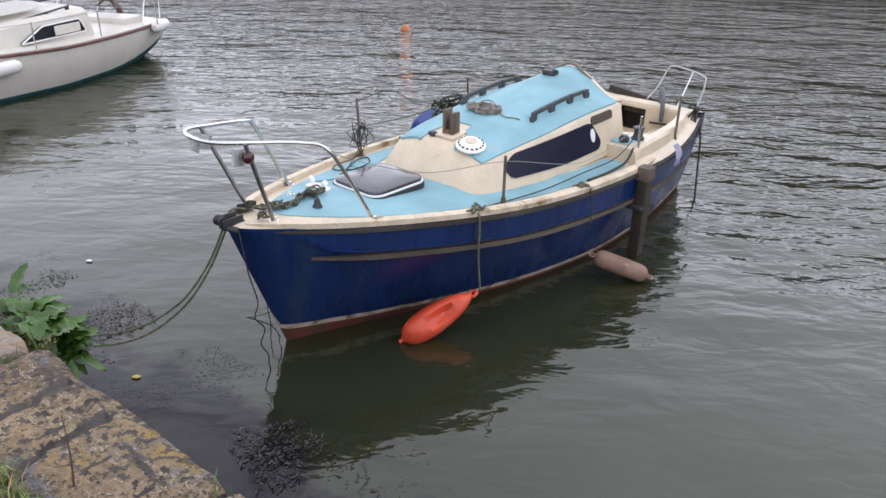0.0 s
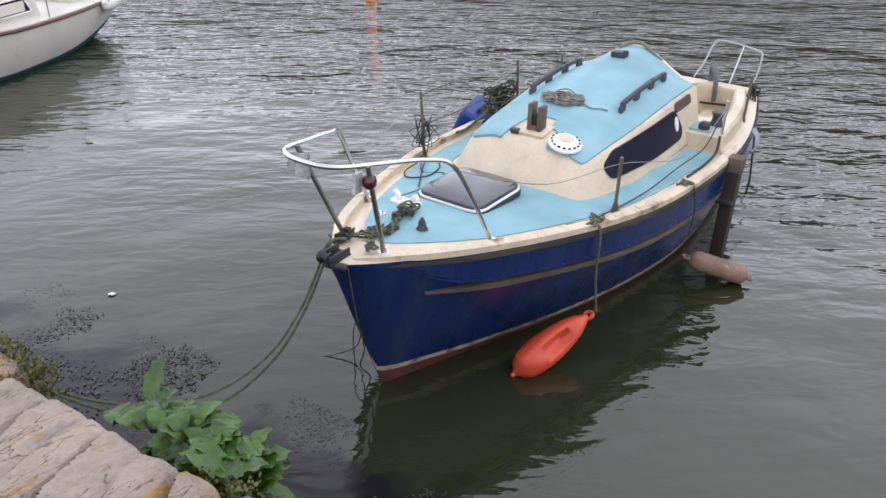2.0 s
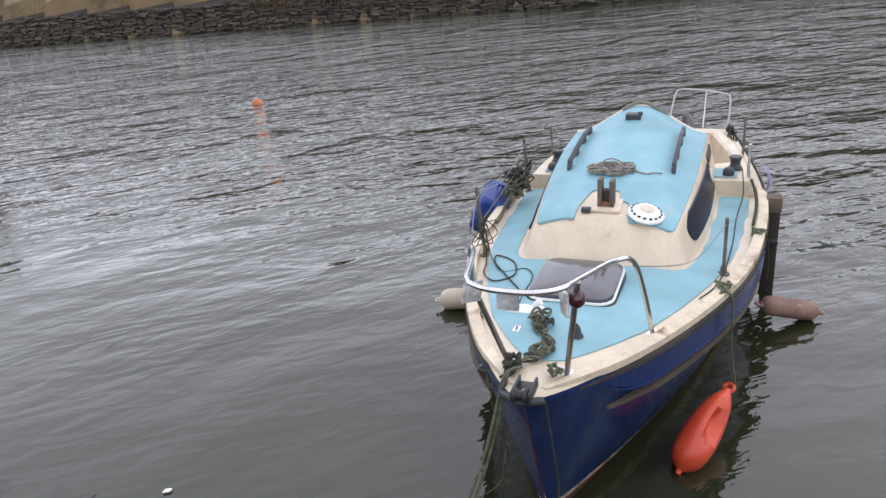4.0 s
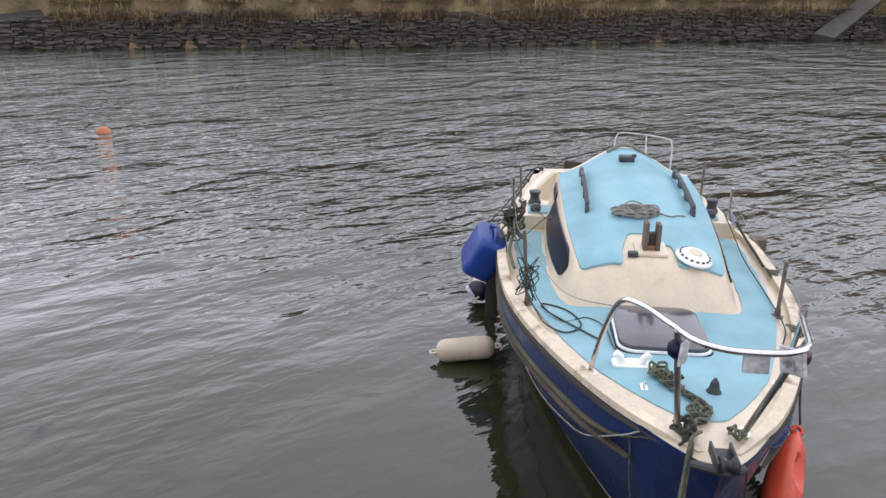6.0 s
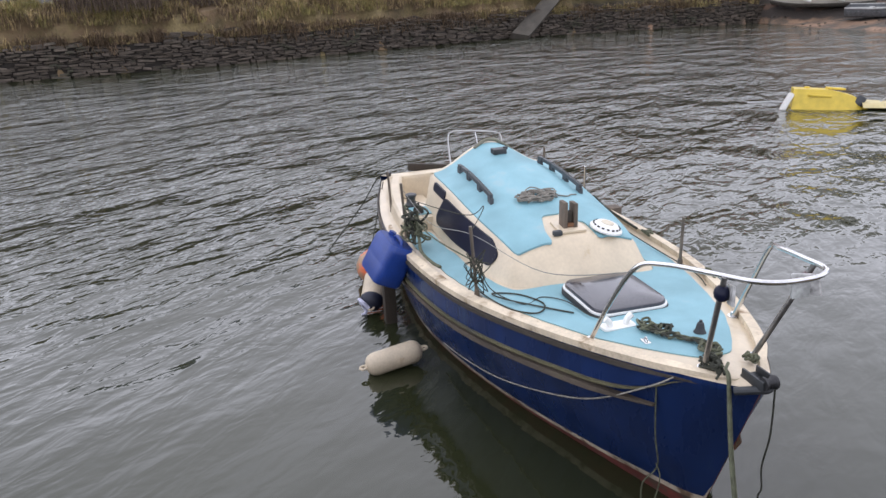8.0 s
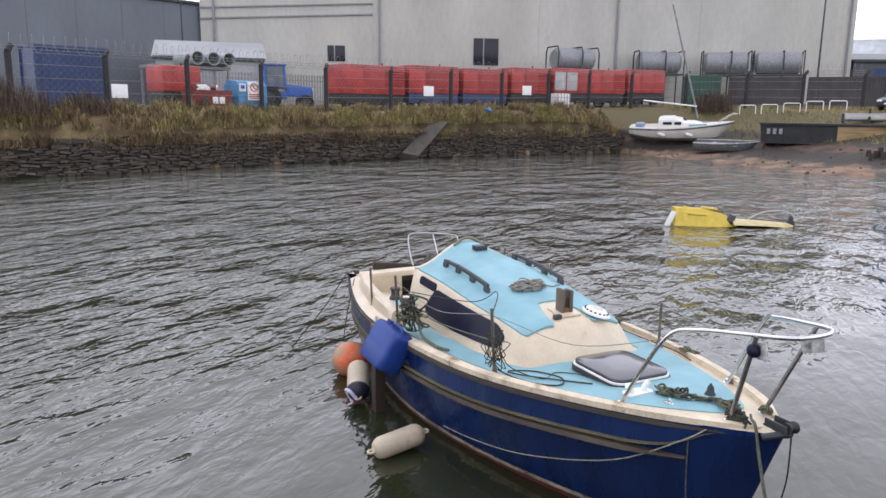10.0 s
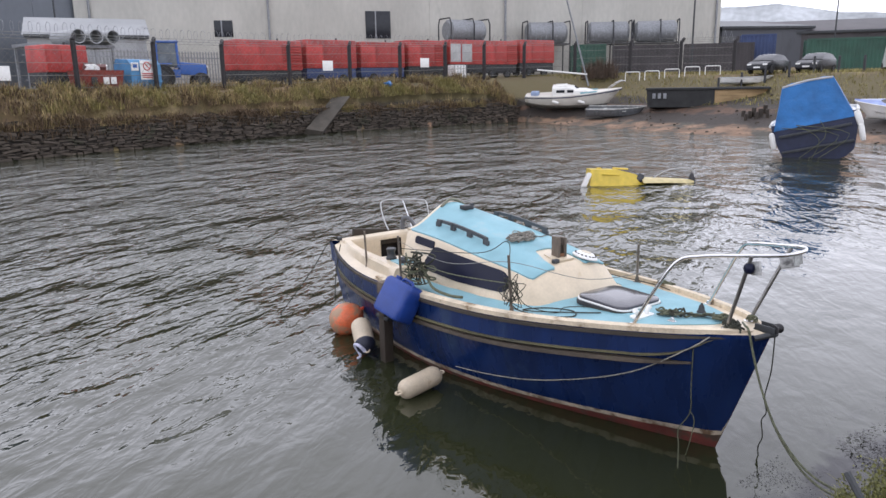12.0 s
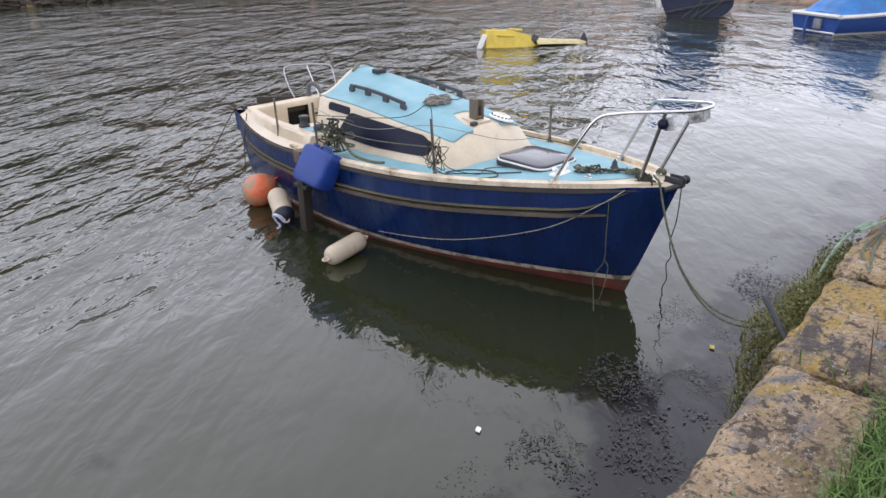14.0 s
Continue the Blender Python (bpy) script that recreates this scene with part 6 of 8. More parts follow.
for s, d, hgt in ((-2.85, -0.30, 0.26), (1.66, -0.26, 0.22), (1.45, -0.30, 0.18)):
    ob = thing("twig", Matrix.Translation(q_at(s, d, QTOP - 0.02)), "dead brown weed stalk on the quay", "twig")
    bm = bmesh.new()
    rg = random.Random(int(s * 100))
    tube(bm, [(0, 0, 0), (0.01, 0.01, hgt * 0.5), (0.0, 0.03, hgt)], (0.004, 0.0015), 5, 4)
    for k in range(4):
        z = hgt * rg.uniform(0.3, 0.85)
        tube(bm, [(0.005, 0.01, z), (rg.uniform(-0.08, 0.08), rg.uniform(-0.08, 0.08), z + 0.05)], (0.002, 0.001), 4, 0)
    part("stalk", bm, mat("dead_stalk", (0.09, 0.05, 0.035), 0.8), ob)

# two mooring ropes from the bow to the quay
bow = Vector(on_boat(0.10, 0.13, 1.10))
SHAPE_OF_ROPE = ((0.0, 1.10), (0.04, 0.93), (0.10, 0.72), (0.20, 0.50), (0.34, 0.37), (0.48, 0.37), (0.62, 0.47), (0.78, 0.72), (0.92, 1.12))
for k in range(2):
    end_s = 0.02 - 0.06 * k
    b = q_at(end_s, 0.02, 1.38)
    pts = [on_boat(0.20, 0.06, 1.13), on_boat(0.15, 0.11, 1.13)]
    pts += [Vector((bow.x + (b.x - bow.x) * t + 0.02 * k, bow.y + (b.y - bow.y) * t, z - (0.07 * math.sin(math.pi * t) ** 2 if k else 0))) for t, z in SHAPE_OF_ROPE]
    pts += [q_at(end_s + 0.10, 0.03, QTOP + 0.02), q_at(end_s + 0.4, 0.06 - 0.04 * k, QTOP + 0.01), q_at(0.75, -0.04, QTOP + 0.02)]
    bm = bmesh.new()
    tube(bm, pts, 0.0085, 7, 10)
    tagged(part("mooring_line", bm, ROPE_GREEN), "green-grey mooring rope from the bow to the quay", "rope", group="mooring lines")

# ---- the far side: fence, yard, buildings ----
def cladding(name, base, pitch=0.35, rough=0.55):
    """Painted profiled sheet."""
    return mat(name, base, rough, vary=0.12, scale=0.25, fine=3.0, bump=0.1, stain=tuple(c * 0.8 for c in base), stain_at=0.6, stain_scale=0.4, stretch=(1, 1, 0.4))


RED = mat("red_machine_paint", (0.37, 0.040, 0.034), 0.5, piece=0.16, vary=0.28, scale=1.5, fine=10, bump=0.05, stain=(0.25, 0.07, 0.06), stain_at=0.6)
MACHINE_BLACK = mat("black_chassis", (0.022, 0.023, 0.026), 0.6, vary=0.3)
MACHINE_BLUE = mat("bright_blue_paint", (0.025, 0.10, 0.36), 0.4, vary=0.15, scale=2, bump=0.05)
SKIP_BLUE = mat("faded_blue_skip_paint", (0.075, 0.24, 0.44), 0.5, vary=0.2, scale=2, stain=(0.12, 0.2, 0.28), stain_at=0.62)
NAVY_BOX = mat("navy_container_paint", (0.028, 0.05, 0.13), 0.5, vary=0.2, scale=0.8, stain=(0.05, 0.07, 0.14), stain_at=0.6)
GREEN_BOX = mat("green_container_paint", (0.02, 0.075, 0.05), 0.5, vary=0.25, scale=0.8)
BROWN_BOX = mat("dark_brown_container_paint", (0.045, 0.04, 0.042), 0.6, vary=0.25, scale=0.8)
CREAM_WALL = cladding("cream_warehouse_cladding", (0.43, 0.42, 0.375))
GREY_WALL = cladding("blue_grey_cladding", (0.13, 0.145, 0.165))
SLATE = cladding("slate_cladding", (0.060, 0.064, 0.074))
PALE_ROOF = cladding("pale_sheet_roof", (0.30, 0.31, 0.315))
GALV = mat("galvanised_steel", (0.24, 0.25, 0.26), 0.55, metal=0.3, vary=0.2)
FENCE_POST = mat("dark_fence_post", (0.026, 0.024, 0.025), 0.8, vary=0.3)
TARP = mat("blue_tarpaulin", (0.022, 0.15, 0.40), 0.5, vary=0.25, scale=1.6, fine=3, bump=0.5, depth=0.07)
BOAT_WHITE = mat("white_gelcoat", (0.72, 0.71, 0.67), 0.35, vary=0.08, scale=2, bump=0.03, stain=(0.5, 0.46, 0.38), stain_at=0.64, coat=0.2)
CREAM_WHITE = mat("creamy_aged_gelcoat", (0.60, 0.575, 0.51), 0.4, vary=0.1, scale=1.5, bump=0.03, stain=(0.50, 0.45, 0.36), stain_at=0.60, stain_scale=2.0, coat=0.1, stretch=(1, 1, 0.4))
BOAT_NAVY = mat("navy_boat_paint", (0.012, 0.018, 0.05), 0.4, vary=0.2)
BOAT_BLUE = mat("blue_boat_paint", (0.02, 0.065, 0.25), 0.35, vary=0.15)
TEAL = mat("teal_antifouling", (0.012, 0.085, 0.09), 0.7, vary=0.25)
YELLOW = mat("yellow_gelcoat", (0.60, 0.44, 0.05), 0.4, vary=0.12, stain=(0.6, 0.45, 0.15), stain_at=0.62)
HULK = mat("tarred_black_planks", (0.024, 0.025, 0.025), 0.75, vary=0.35, scale=2)
TAN_HULK = mat("bare_tan_planks", (0.34, 0.235, 0.12), 0.85, vary=0.3, scale=2, stretch=(0.4, 1, 3))
MAROON = mat("maroon_rubbing_strip", (0.11, 0.035, 0.03), 0.6, vary=0.25)
GLASS = mat("dark_window_glass", (0.02, 0.023, 0.028), 0.22, vary=0.2, bump=0.0, coat=0.05, spec=0.25)
CAR_BLACK = mat("black_car_paint", (0.011, 0.012, 0.015), 0.3, vary=0.1, bump=0.0, coat=0.15, spec=0.3)
VAN_WHITE = mat("white_van_paint", (0.72, 0.73, 0.73), 0.3, vary=0.06, bump=0.0, coat=0.5)
TYRE = mat("tyre_rubber", (0.02, 0.02, 0.02), 0.8, vary=0.2)
# woods lightened to a pale grey-blue: the haze is in this base colour
HILL = mat("haze_tinted_wooded_hill", (0.40, 0.42, 0.43), 0.95, vary=0.3, scale=0.02, fine=0.2, bump=0)
SIGN_RED = mat("sign_red", (0.5, 0.05, 0.04), 0.5, vary=0.05, bump=0)
ASPHALT = mat("yard_asphalt", (0.075, 0.075, 0.075), 0.9, vary=0.25, scale=0.5, fine=8, bump=0.2)


def rest(x, y):
    return land_z(x, y)


def stand(name, x, y, heading, label, category, group="", z=None, tilt=(0, 0)):
    """A thing on the ground whose x axis points along heading, in degrees."""
    return thing(name, pose(x, y, rest(x, y) if z is None else z, tilt[0], tilt[1], heading), label, category, group)


# yard surface behind the fence
bm = bmesh.new()
loft(bm, [[(x + 6.0, y + 9.5, 2.78 + 0.02 * max(0, x - 30)), (x + 45, y + 48, 2.9 + 0.02 * max(0, x - 30))] for x, y in ((0, 40), (16.6, 31.2), (26.4, 28.2), (35.3, 24.6), (45.8, 17.0), (52, 9), (56, -4), (50, -24))])
tagged(part("yard", bm, ASPHALT), "grey asphalt works yard", "yard", kind="structure")

# security fence: cranked posts, wires and a razor coil
fence = thing("security_fence", Matrix(), "tall dark security fence with cranked posts and razor wire", "fence")
tops = []
for k, (x, y) in enumerate(FENCE):
    z = rest(x, y)
    a, b = Vector(FENCE[max(0, k - 1)]), Vector(FENCE[min(len(FENCE) - 1, k + 1)])
    d = (b - a).normalized()
    out = Vector((d.y, -d.x, 0))
    h = 2.55
    bm = bmesh.new()
    p = Vector((x, y, z))
    tube(bm, [p - Vector((0, 0, 0.4)), p + Vector((0, 0, h))], 0.14, 6, 0)
    tube(bm, [p + Vector((0, 0, h - 0.02)), p + Vector((0, 0, h + 0.30)) + (d.to_3d() * 0.22 - out * 0.18)], (0.14, 0.115), 6, 0)
    part("post", bm, FENCE_POST, fence)
    tops.append(p + Vector((0, 0, h)))
for h in (-2.3, -1.7, -1.1, -0.5, 0.0, 0.14, 0.28):
    bm = bmesh.new()
    tube(bm, [t + Vector((0, 0, h)) for t in tops], 0.012, 4, 0)
    part("wire", bm, WIRE, fence)
coilpts = []
for a, b in zip(tops[2:], tops[3:]):
    n = int((b - a).length / 0.42)
    d = (b - a).normalized()
    side = Vector((d.y, -d.x, 0))
    for k in range(n * 8):
        t = k / (n * 8)
        c = a.lerp(b, t) + Vector((0, 0, 0.42))
        r = 0.36 + 0.06 * math.sin(k * 0.37)
        coilpts.append(c + r * math.cos(k * math.tau / 8) * side + Vector((0, 0, r * math.sin(k * math.tau / 8))))
bm = bmesh.new()
tube(bm, coilpts, 0.010, 3, 0)
part("razor_coil", bm, GALV, fence, "silver razor wire coil")


def chain_panel(bm, a, b, h, step=0.32):
    """Diagonal wires of a chain-link panel, thinned out."""
    L = (b - a).length
    d = (b - a) / L
    n = int(L / step)
    for k in range(-int(h / step), n + 1):
        for sgn in (1, -1):
            s0, s1 = k * step, k * step + h
            z0, z1 = (0, h) if sgn > 0 else (h, 0)
            t0, t1 = max(0, -s0 / h), min(1, (L - s0) / h)
            if t1 > t0:
                q = [a + d * (s0 + h * t) + Vector((0, 0, z0 + (z1 - z0) * t - h)) for t in (t0, t1)]
                tube(bm, q, 0.0035, 3, 0, False)


for a, b in list(zip(tops, tops[1:]))[3:]:
    bm = bmesh.new()
    chain_panel(bm, a, b, 2.35)
    part("mesh_panel", bm, WIRE, fence)


def plate_sign(x, y, z, heading, w, h, label, bars=()):
    ob = thing("sign", pose(x, y, z, 0, 0, heading), label, "sign")
    bm = bmesh.new()
    box(bm, (w, 0.03, h), (0, 0, 0), 0.004)
    part("plate", bm, PLASTIC_WHITE, ob)
    for bx, bz, bw, bh, m in bars:
        bm = bmesh.new()
        box(bm, (bw, 0.012, bh), (bx, -0.021, bz), 0)
        part("bar", bm, m, ob)
    return ob


for x, y, z, hd in ((20.40, 33.62, 3.67, -20), (39.26, 25.90, 4.2, -35), (45.9, 21.1, 4.44, -37)):
    plate_sign(x, y, z, hd, 0.78, 0.66, "blank white sign wired to the fence")


def ridged_box(bm, L, W, H, z0, pitch=0.28, depth=0.035):
    """A shipping container's corrugated body, centred in plan."""
    outline = []
    n = max(2, int(L / pitch))
    for sgn in (-1, 1):
        pts = []
        for k in range(n):
            x = -L / 2 + L * k / n
            for u, dd in ((0.0, 0), (0.28, 0), (0.42, depth), (0.78, depth), (0.92, 0)):
                pts.append((x + u * L / n, sgn * (W / 2 - dd)))
        pts.append((L / 2, sgn * W / 2))
        outline += pts if sgn < 0 else pts[::-1]
    prism(bm, outline, z0, z0 + H)


def container(x, y, heading, L, H, m, label, z=None):
    ob = stand("shipping_container", x, y, heading, label, "container", z=z)
    bm = bmesh.new()
    ridged_box(bm, L - 0.2, 2.36, H - 0.3, 0.15)
    part("body", bm, m, ob, smooth=False)
    for z0 in (0.08, H - 0.08):
        for sgn in (-1, 1):
            bm = bmesh.new()
            box(bm, (L, 0.12, 0.16), (0, sgn * 1.16, z0))
            part("rail", bm, m, ob)
    for sx in (-1, 1):
        for sy in (-1, 1):
            bm = bmesh.new()
            box(bm, (0.14, 0.14, H), (sx * (L / 2 - 0.07), sy * 1.16, H / 2))
            part("corner_post", bm, m, ob)
    for sgn in (-0.55, 0.55):
        bm = bmesh.new()
        box(bm, (0.05, 1.05, H - 0.35), (L / 2 - 0.06, sgn, H / 2), 0.01)
        tube(bm, [(L / 2, sgn * 0.7, 0.2), (L / 2, sgn * 0.7, H - 0.2)], 0.025, 6, 0)
        part("door", bm, m, ob)
    return ob


def wheel(ob, x, y, r, w):
    bm = bmesh.new()
    m = Matrix.Translation((x, y, r)) @ Euler((radians(90), 0, 0)).to_matrix().to_4x4()
    lathe(bm, [(r * 0.55, -w / 2), (r * 0.95, -w / 2), (r, -w * 0.3), (r, w * 0.3), (r * 0.95, w / 2), (r * 0.55, w / 2)], m, 18)
    wh = part("wheel", bm, TYRE, ob)
    bm = bmesh.new()
    lathe(bm, [(0, -w * 0.42), (r * 0.3, -w * 0.44), (r * 0.57, -w * 0.36), (r * 0.57, w * 0.36), (r * 0.3, w * 0.44), (0, w * 0.42)], m, 14)
    part("rim", bm, GREY_DARK, wh)


PALE_PANEL = mat("dirty_pale_panel", (0.42, 0.42, 0.41), 0.5, vary=0.2, scale=1.5, bump=0.05)


def generator(x, y, heading, L, H, front="red", louvre=True, frame_paint=None):
    """A canopied compressor set: painted hood with doors and louvres on a dark wheeled chassis."""
    ob = stand("compressor", x, y, heading, "large red canopied compressor on a black chassis behind the fence", "compressor", "red compressors")
    base = 1.08
    bm = bmesh.new()
    box(bm, (L * 0.97, 1.9, 0.72), (0, 0, base - 0.34), 0.03)
    part("chassis", bm, frame_paint or MACHINE_BLACK, ob)
    bm = bmesh.new()
    box(bm, (L, 2.1, H - base), (0, 0, base + (H - base) / 2), 0.09, (0, 0, 0), 0.985)
    hood = part("hood", bm, RED, ob)
    nd = 3
    for k in range(nd):
        bm = bmesh.new()
        box(bm, (L / nd - 0.14, 0.03, (H - base) * 0.74), (-L / 2 + L * (k + 0.5) / nd, -1.05, base + (H - base) * 0.47), 0.012)
        part("door", bm, PALE_PANEL if front == "white" and k < 2 else RED, hood, "pale panel" if front == "white" and k < 2 else "")
    if louvre:
        for k in range(8):
            bm = bmesh.new()
            box(bm, (L / 3 - 0.25, 0.05, 0.07), (L / 3, -1.08, base + 0.3 + (H - base - 0.5) * k / 8), 0.0, (25, 0, 0))
            part("louvre", bm, RED, hood)
    bm = bmesh.new()
    tube(bm, [(L * 0.3, 0.4, H - 0.05), (L * 0.3, 0.4, H + 0.22)], 0.06, 8, 0)
    part("exhaust", bm, MACHINE_BLACK, hood)
    for sx in (-0.22, 0.22):
        for sy in (-0.9, 0.9):
            wheel(ob, sx * L, sy, 0.34, 0.22)
    return ob


generator(26.2, 35.8, -19, 2.3, 2.5, louvre=False)
generator(38.7, 30.45, -29, 5.1, 3.05)
generator(43.0, 27.8, -35, 4.2, 3.05, louvre=False, frame_paint=NAVY_BOX)
generator(46.6, 25.2, -36, 4.0, 2.95, louvre=False, frame_paint=NAVY_BOX)
generator(49.9, 22.7, -37, 3.7, 3.05)
generator(52.9, 20.2, -40, 3.4, 3.0, "white", False)
generator(55.5, 17.9, -43, 3.6, 3.0)
generator(58.4, 15.2, -43, 3.8, 3.0, louvre=False)
container(19.95, 36.8, -21, 3.4, 3.05, NAVY_BOX, "navy blue shipping container behind the fence")
container(11.5, 41.5, -24, 6.0, 2.4, GREY_WALL, "grey shipping container far behind the fence")
container(62.2, 10.5, -80, 3.0, 2.6, GREEN_BOX, "green steel container beside the yard")
container(66.5, 5.5, -88, 6.0, 2.5, BROWN_BOX, "dark brown shipping container in the yard")
container(66.5, -1.0, -91, 6.0, 2.5, BROWN_BOX, "dark brown shipping container in the yard")
container(68.5, -4.6, -93, 3.0, 3.2, NAVY_BOX, "blue shipping container in the yard")
container(63.0, -12.0, -94, 8.5, 2.6, GREEN_BOX, "long green shipping container behind the cars")


# lidded skip with a warning sign, open red skip, tractor
skip = stand("waste_skip", 28.2, 32.35, -20, "faded blue lidded waste skip with a warning sign", "skip")
bm = bmesh.new()
loft_rows = []
for x in (-0.9, 0.9):
    loft_rows.append([(x, -0.75, 0.08), (x, -0.85, 1.0), (x, -0.82, 1.45), (x, -0.55, 1.72), (x, 0.55, 1.80), (x, 0.8, 1.5), (x, 0.8, 0.08)])
v = loft(bm, loft_rows, close=True)
bm.faces.new(v[0])
bm.faces.new(v[-1][::-1])
body = part("body", bm, SKIP_BLUE, skip)
for k in range(4):
    bm = bmesh.new()
    box(bm, (1.84, 0.06, 0.07), (0, -0.85 + 0.015 * k, 0.25 + 0.33 * k), 0.01)
    part("rib", bm, SKIP_BLUE, body)
plate_sign(27.86, 31.47, 3.88, -20, 0.80, 1.02, "white warning sign with a red circle and bars", ((0, -0.30, 0.66, 0.06, SIGN_RED), (0, -0.40, 0.6, 0.05, SIGN_RED), (0, -0.2, 0.66, 0.06, SIGN_RED)))
ring = thing("sign_roundel", pose(27.85, 31.445, 4.08, 90, 0, -20), "red prohibition ring painted on the warning sign", "sign")
bm = bmesh.new()
tube(bm, [(0.21 * math.cos(a), 0.21 * math.sin(a), 0) for a in np.linspace(0, math.tau, 21)], 0.028, 5, 0, False)
tube(bm, [(-0.15, 0.15, 0), (0.15, -0.15, 0)], 0.022, 5, 0)
part("ring", bm, SIGN_RED, ring)
plate_sign(27.20, 31.72, 4.05, -20, 0.42, 0.42, "small white square sign with a blue bar", ((0, 0.03, 0.24, 0.18, MACHINE_BLUE),))
red_skip = stand("open_skip", 25.9, 33.15, -20, "rusty red open skip heaped with rubbish", "skip")
bm = bmesh.new()
v = loft(bm, [[(x * k, y * k, z) for x, y in ((-1.15, -0.75), (1.15, -0.75), (1.15, 0.75), (-1.15, 0.75))] for z, k in ((0.05, 0.86), (1.15, 1.0), (1.15, 0.94), (0.9, 0.93))], close=True)
bm.faces.new(v[0])
bm.faces.new(v[-1])
part("body", bm, mat("rusty_red_steel", (0.20, 0.035, 0.025), 0.7, vary=0.3, stain=(0.12, 0.06, 0.04), stain_at=0.55), red_skip)
for sx in (-0.55, 0.1, 0.5):
    bm = bmesh.new()
    box(bm, (0.32, 0.04, 0.36), (sx, -0.77, 0.62), 0.01)
    part("panel", bm, PLASTIC_WHITE if sx > 0 else GREY_DARK, red_skip)
rg = random.Random(6)
for k in range(9):
    bm = bmesh.new()
    box(bm, (rg.uniform(0.3, 0.7), rg.uniform(0.3, 0.6), rg.uniform(0.2, 0.45)), (rg.uniform(-0.8, 0.8), rg.uniform(-0.4, 0.4), 1.1 + 0.2 * rg.random()), 0.06, (rg.uniform(-30, 30), rg.uniform(-30, 30), rg.uniform(0, 90)))
    part("rubbish_bag", bm, PLASTIC_WHITE if k < 4 else MAROON, red_skip)

tractor = stand("tractor", 32.9, 33.2, -48, "bright blue tractor with a glazed cab parked in the yard", "tractor")
bm = bmesh.new()
box(bm, (1.7, 0.95, 0.75), (0.95, 0, 1.25), 0.10, (0, 5, 0), 0.92)
box(bm, (1.2, 1.0, 0.5), (-0.4, 0, 1.0), 0.06)
part("bonnet", bm, MACHINE_BLUE, tractor)
bm = bmesh.new()
box(bm, (1.45, 1.55, 0.14), (-0.55, 0, 2.86), 0.05)
part("cab_roof", bm, MACHINE_BLUE, tractor)
bm = bmesh.new()
box(bm, (1.25, 1.4, 1.4), (-0.55, 0, 2.1), 0.05, (0, 0, 0), 0.92)
# the glass's sky reflection is put into its pale base colour
part("cab_glazing", bm, mat("painted_reflection_cab_glass", (0.13, 0.15, 0.165), 0.25, vary=0.25, scale=2, bump=0, spec=0.3), tractor, "cab windows with a pale reflection painted into their colour")
for sx in (-1.15, 0.08):
    for sy in (-0.69, 0.69):
        bm = bmesh.new()
        tube(bm, [(sx, sy, 1.35), (sx * 0.94 - 0.03, sy * 0.95, 2.82)], 0.075, 6, 0)
        part("cab_pillar", bm, MACHINE_BLUE, tractor)
for sy in (-0.72, 0.72):
    bm = bmesh.new()
    box(bm, (1.3, 0.4, 0.10), (-0.95, sy, 1.55), 0.05)
    part("mudguard", bm, MACHINE_BLUE, tractor)
bm = bmesh.new()
box(bm, (0.06, 0.6, 0.5), (1.79, 0, 1.15), 0.02)
part("grille", bm, MACHINE_BLACK, tractor)
for sy in (-0.28, 0.28):
    bm = bmesh.new()
    lathe(bm, [(0.13, 0), (0.11, 0.04), (0, 0.06)], Matrix.Translation((1.8, sy, 1.35)) @ Euler((0, radians(90), 0)).to_matrix().to_4x4(), 10)
    part("headlight", bm, PLASTIC_WHITE, tractor)
for x, y, r, w in ((-0.95, -0.78, 0.78, 0.42), (-0.95, 0.78, 0.78, 0.42), (1.35, -0.72, 0.52, 0.32), (1.35, 0.72, 0.52, 0.32)):
    wheel(tractor, x, y, r, w)

# palisade fence inside the yard
palisade = stand("palisade_fence", 33, 40.6, -24, "pale galvanised palisade fence in the yard", "fence", z=2.9)
for k in range(70):
    bm = bmesh.new()
    box(bm, (0.10, 0.03, 2.5), (-3 + 0.24 * k, 0, 1.3), 0)
    part("pale", bm, GALV, palisade)
for z in (0.6, 2.1):
    bm = bmesh.new()
    box(bm, (17, 0.05, 0.08), (5.3, 0.04, z))
    part("rail", bm, GALV, palisade)

# stacks of pale pipes
for k, (x, y) in enumerate(((34.0, 42.0), (35.05, 41.55), (36.1, 41.1))):
    ob = stand("pipe", x, y, -115, "wide pale plastic pipe stacked in the yard", "pipe", "stacked pipes", z=6.25)
    bm = bmesh.new()
    lathe(bm, [(0.46, -1.7), (0.46, 1.7), (0.40, 1.7), (0.40, -1.7), (0.46, -1.7)], Euler((0, radians(90), 0)).to_matrix().to_4x4(), 18)
    part("wall", bm, PALE_ROOF, ob)
ob = stand("pipe_rack", 33.9, 42.2, -24, "steel rack under the stacked pipes", "rack", z=2.9)
bm = bmesh.new()
box(bm, (5.5, 2.6, 0.2), (0, 0, 2.75))
for sx in (-2.6, 0, 2.6):
    for sy in (-1.2, 1.2):
        box(bm, (0.14, 0.14, 2.7), (sx, sy, 1.35))
part("frame", bm, GALV, ob)

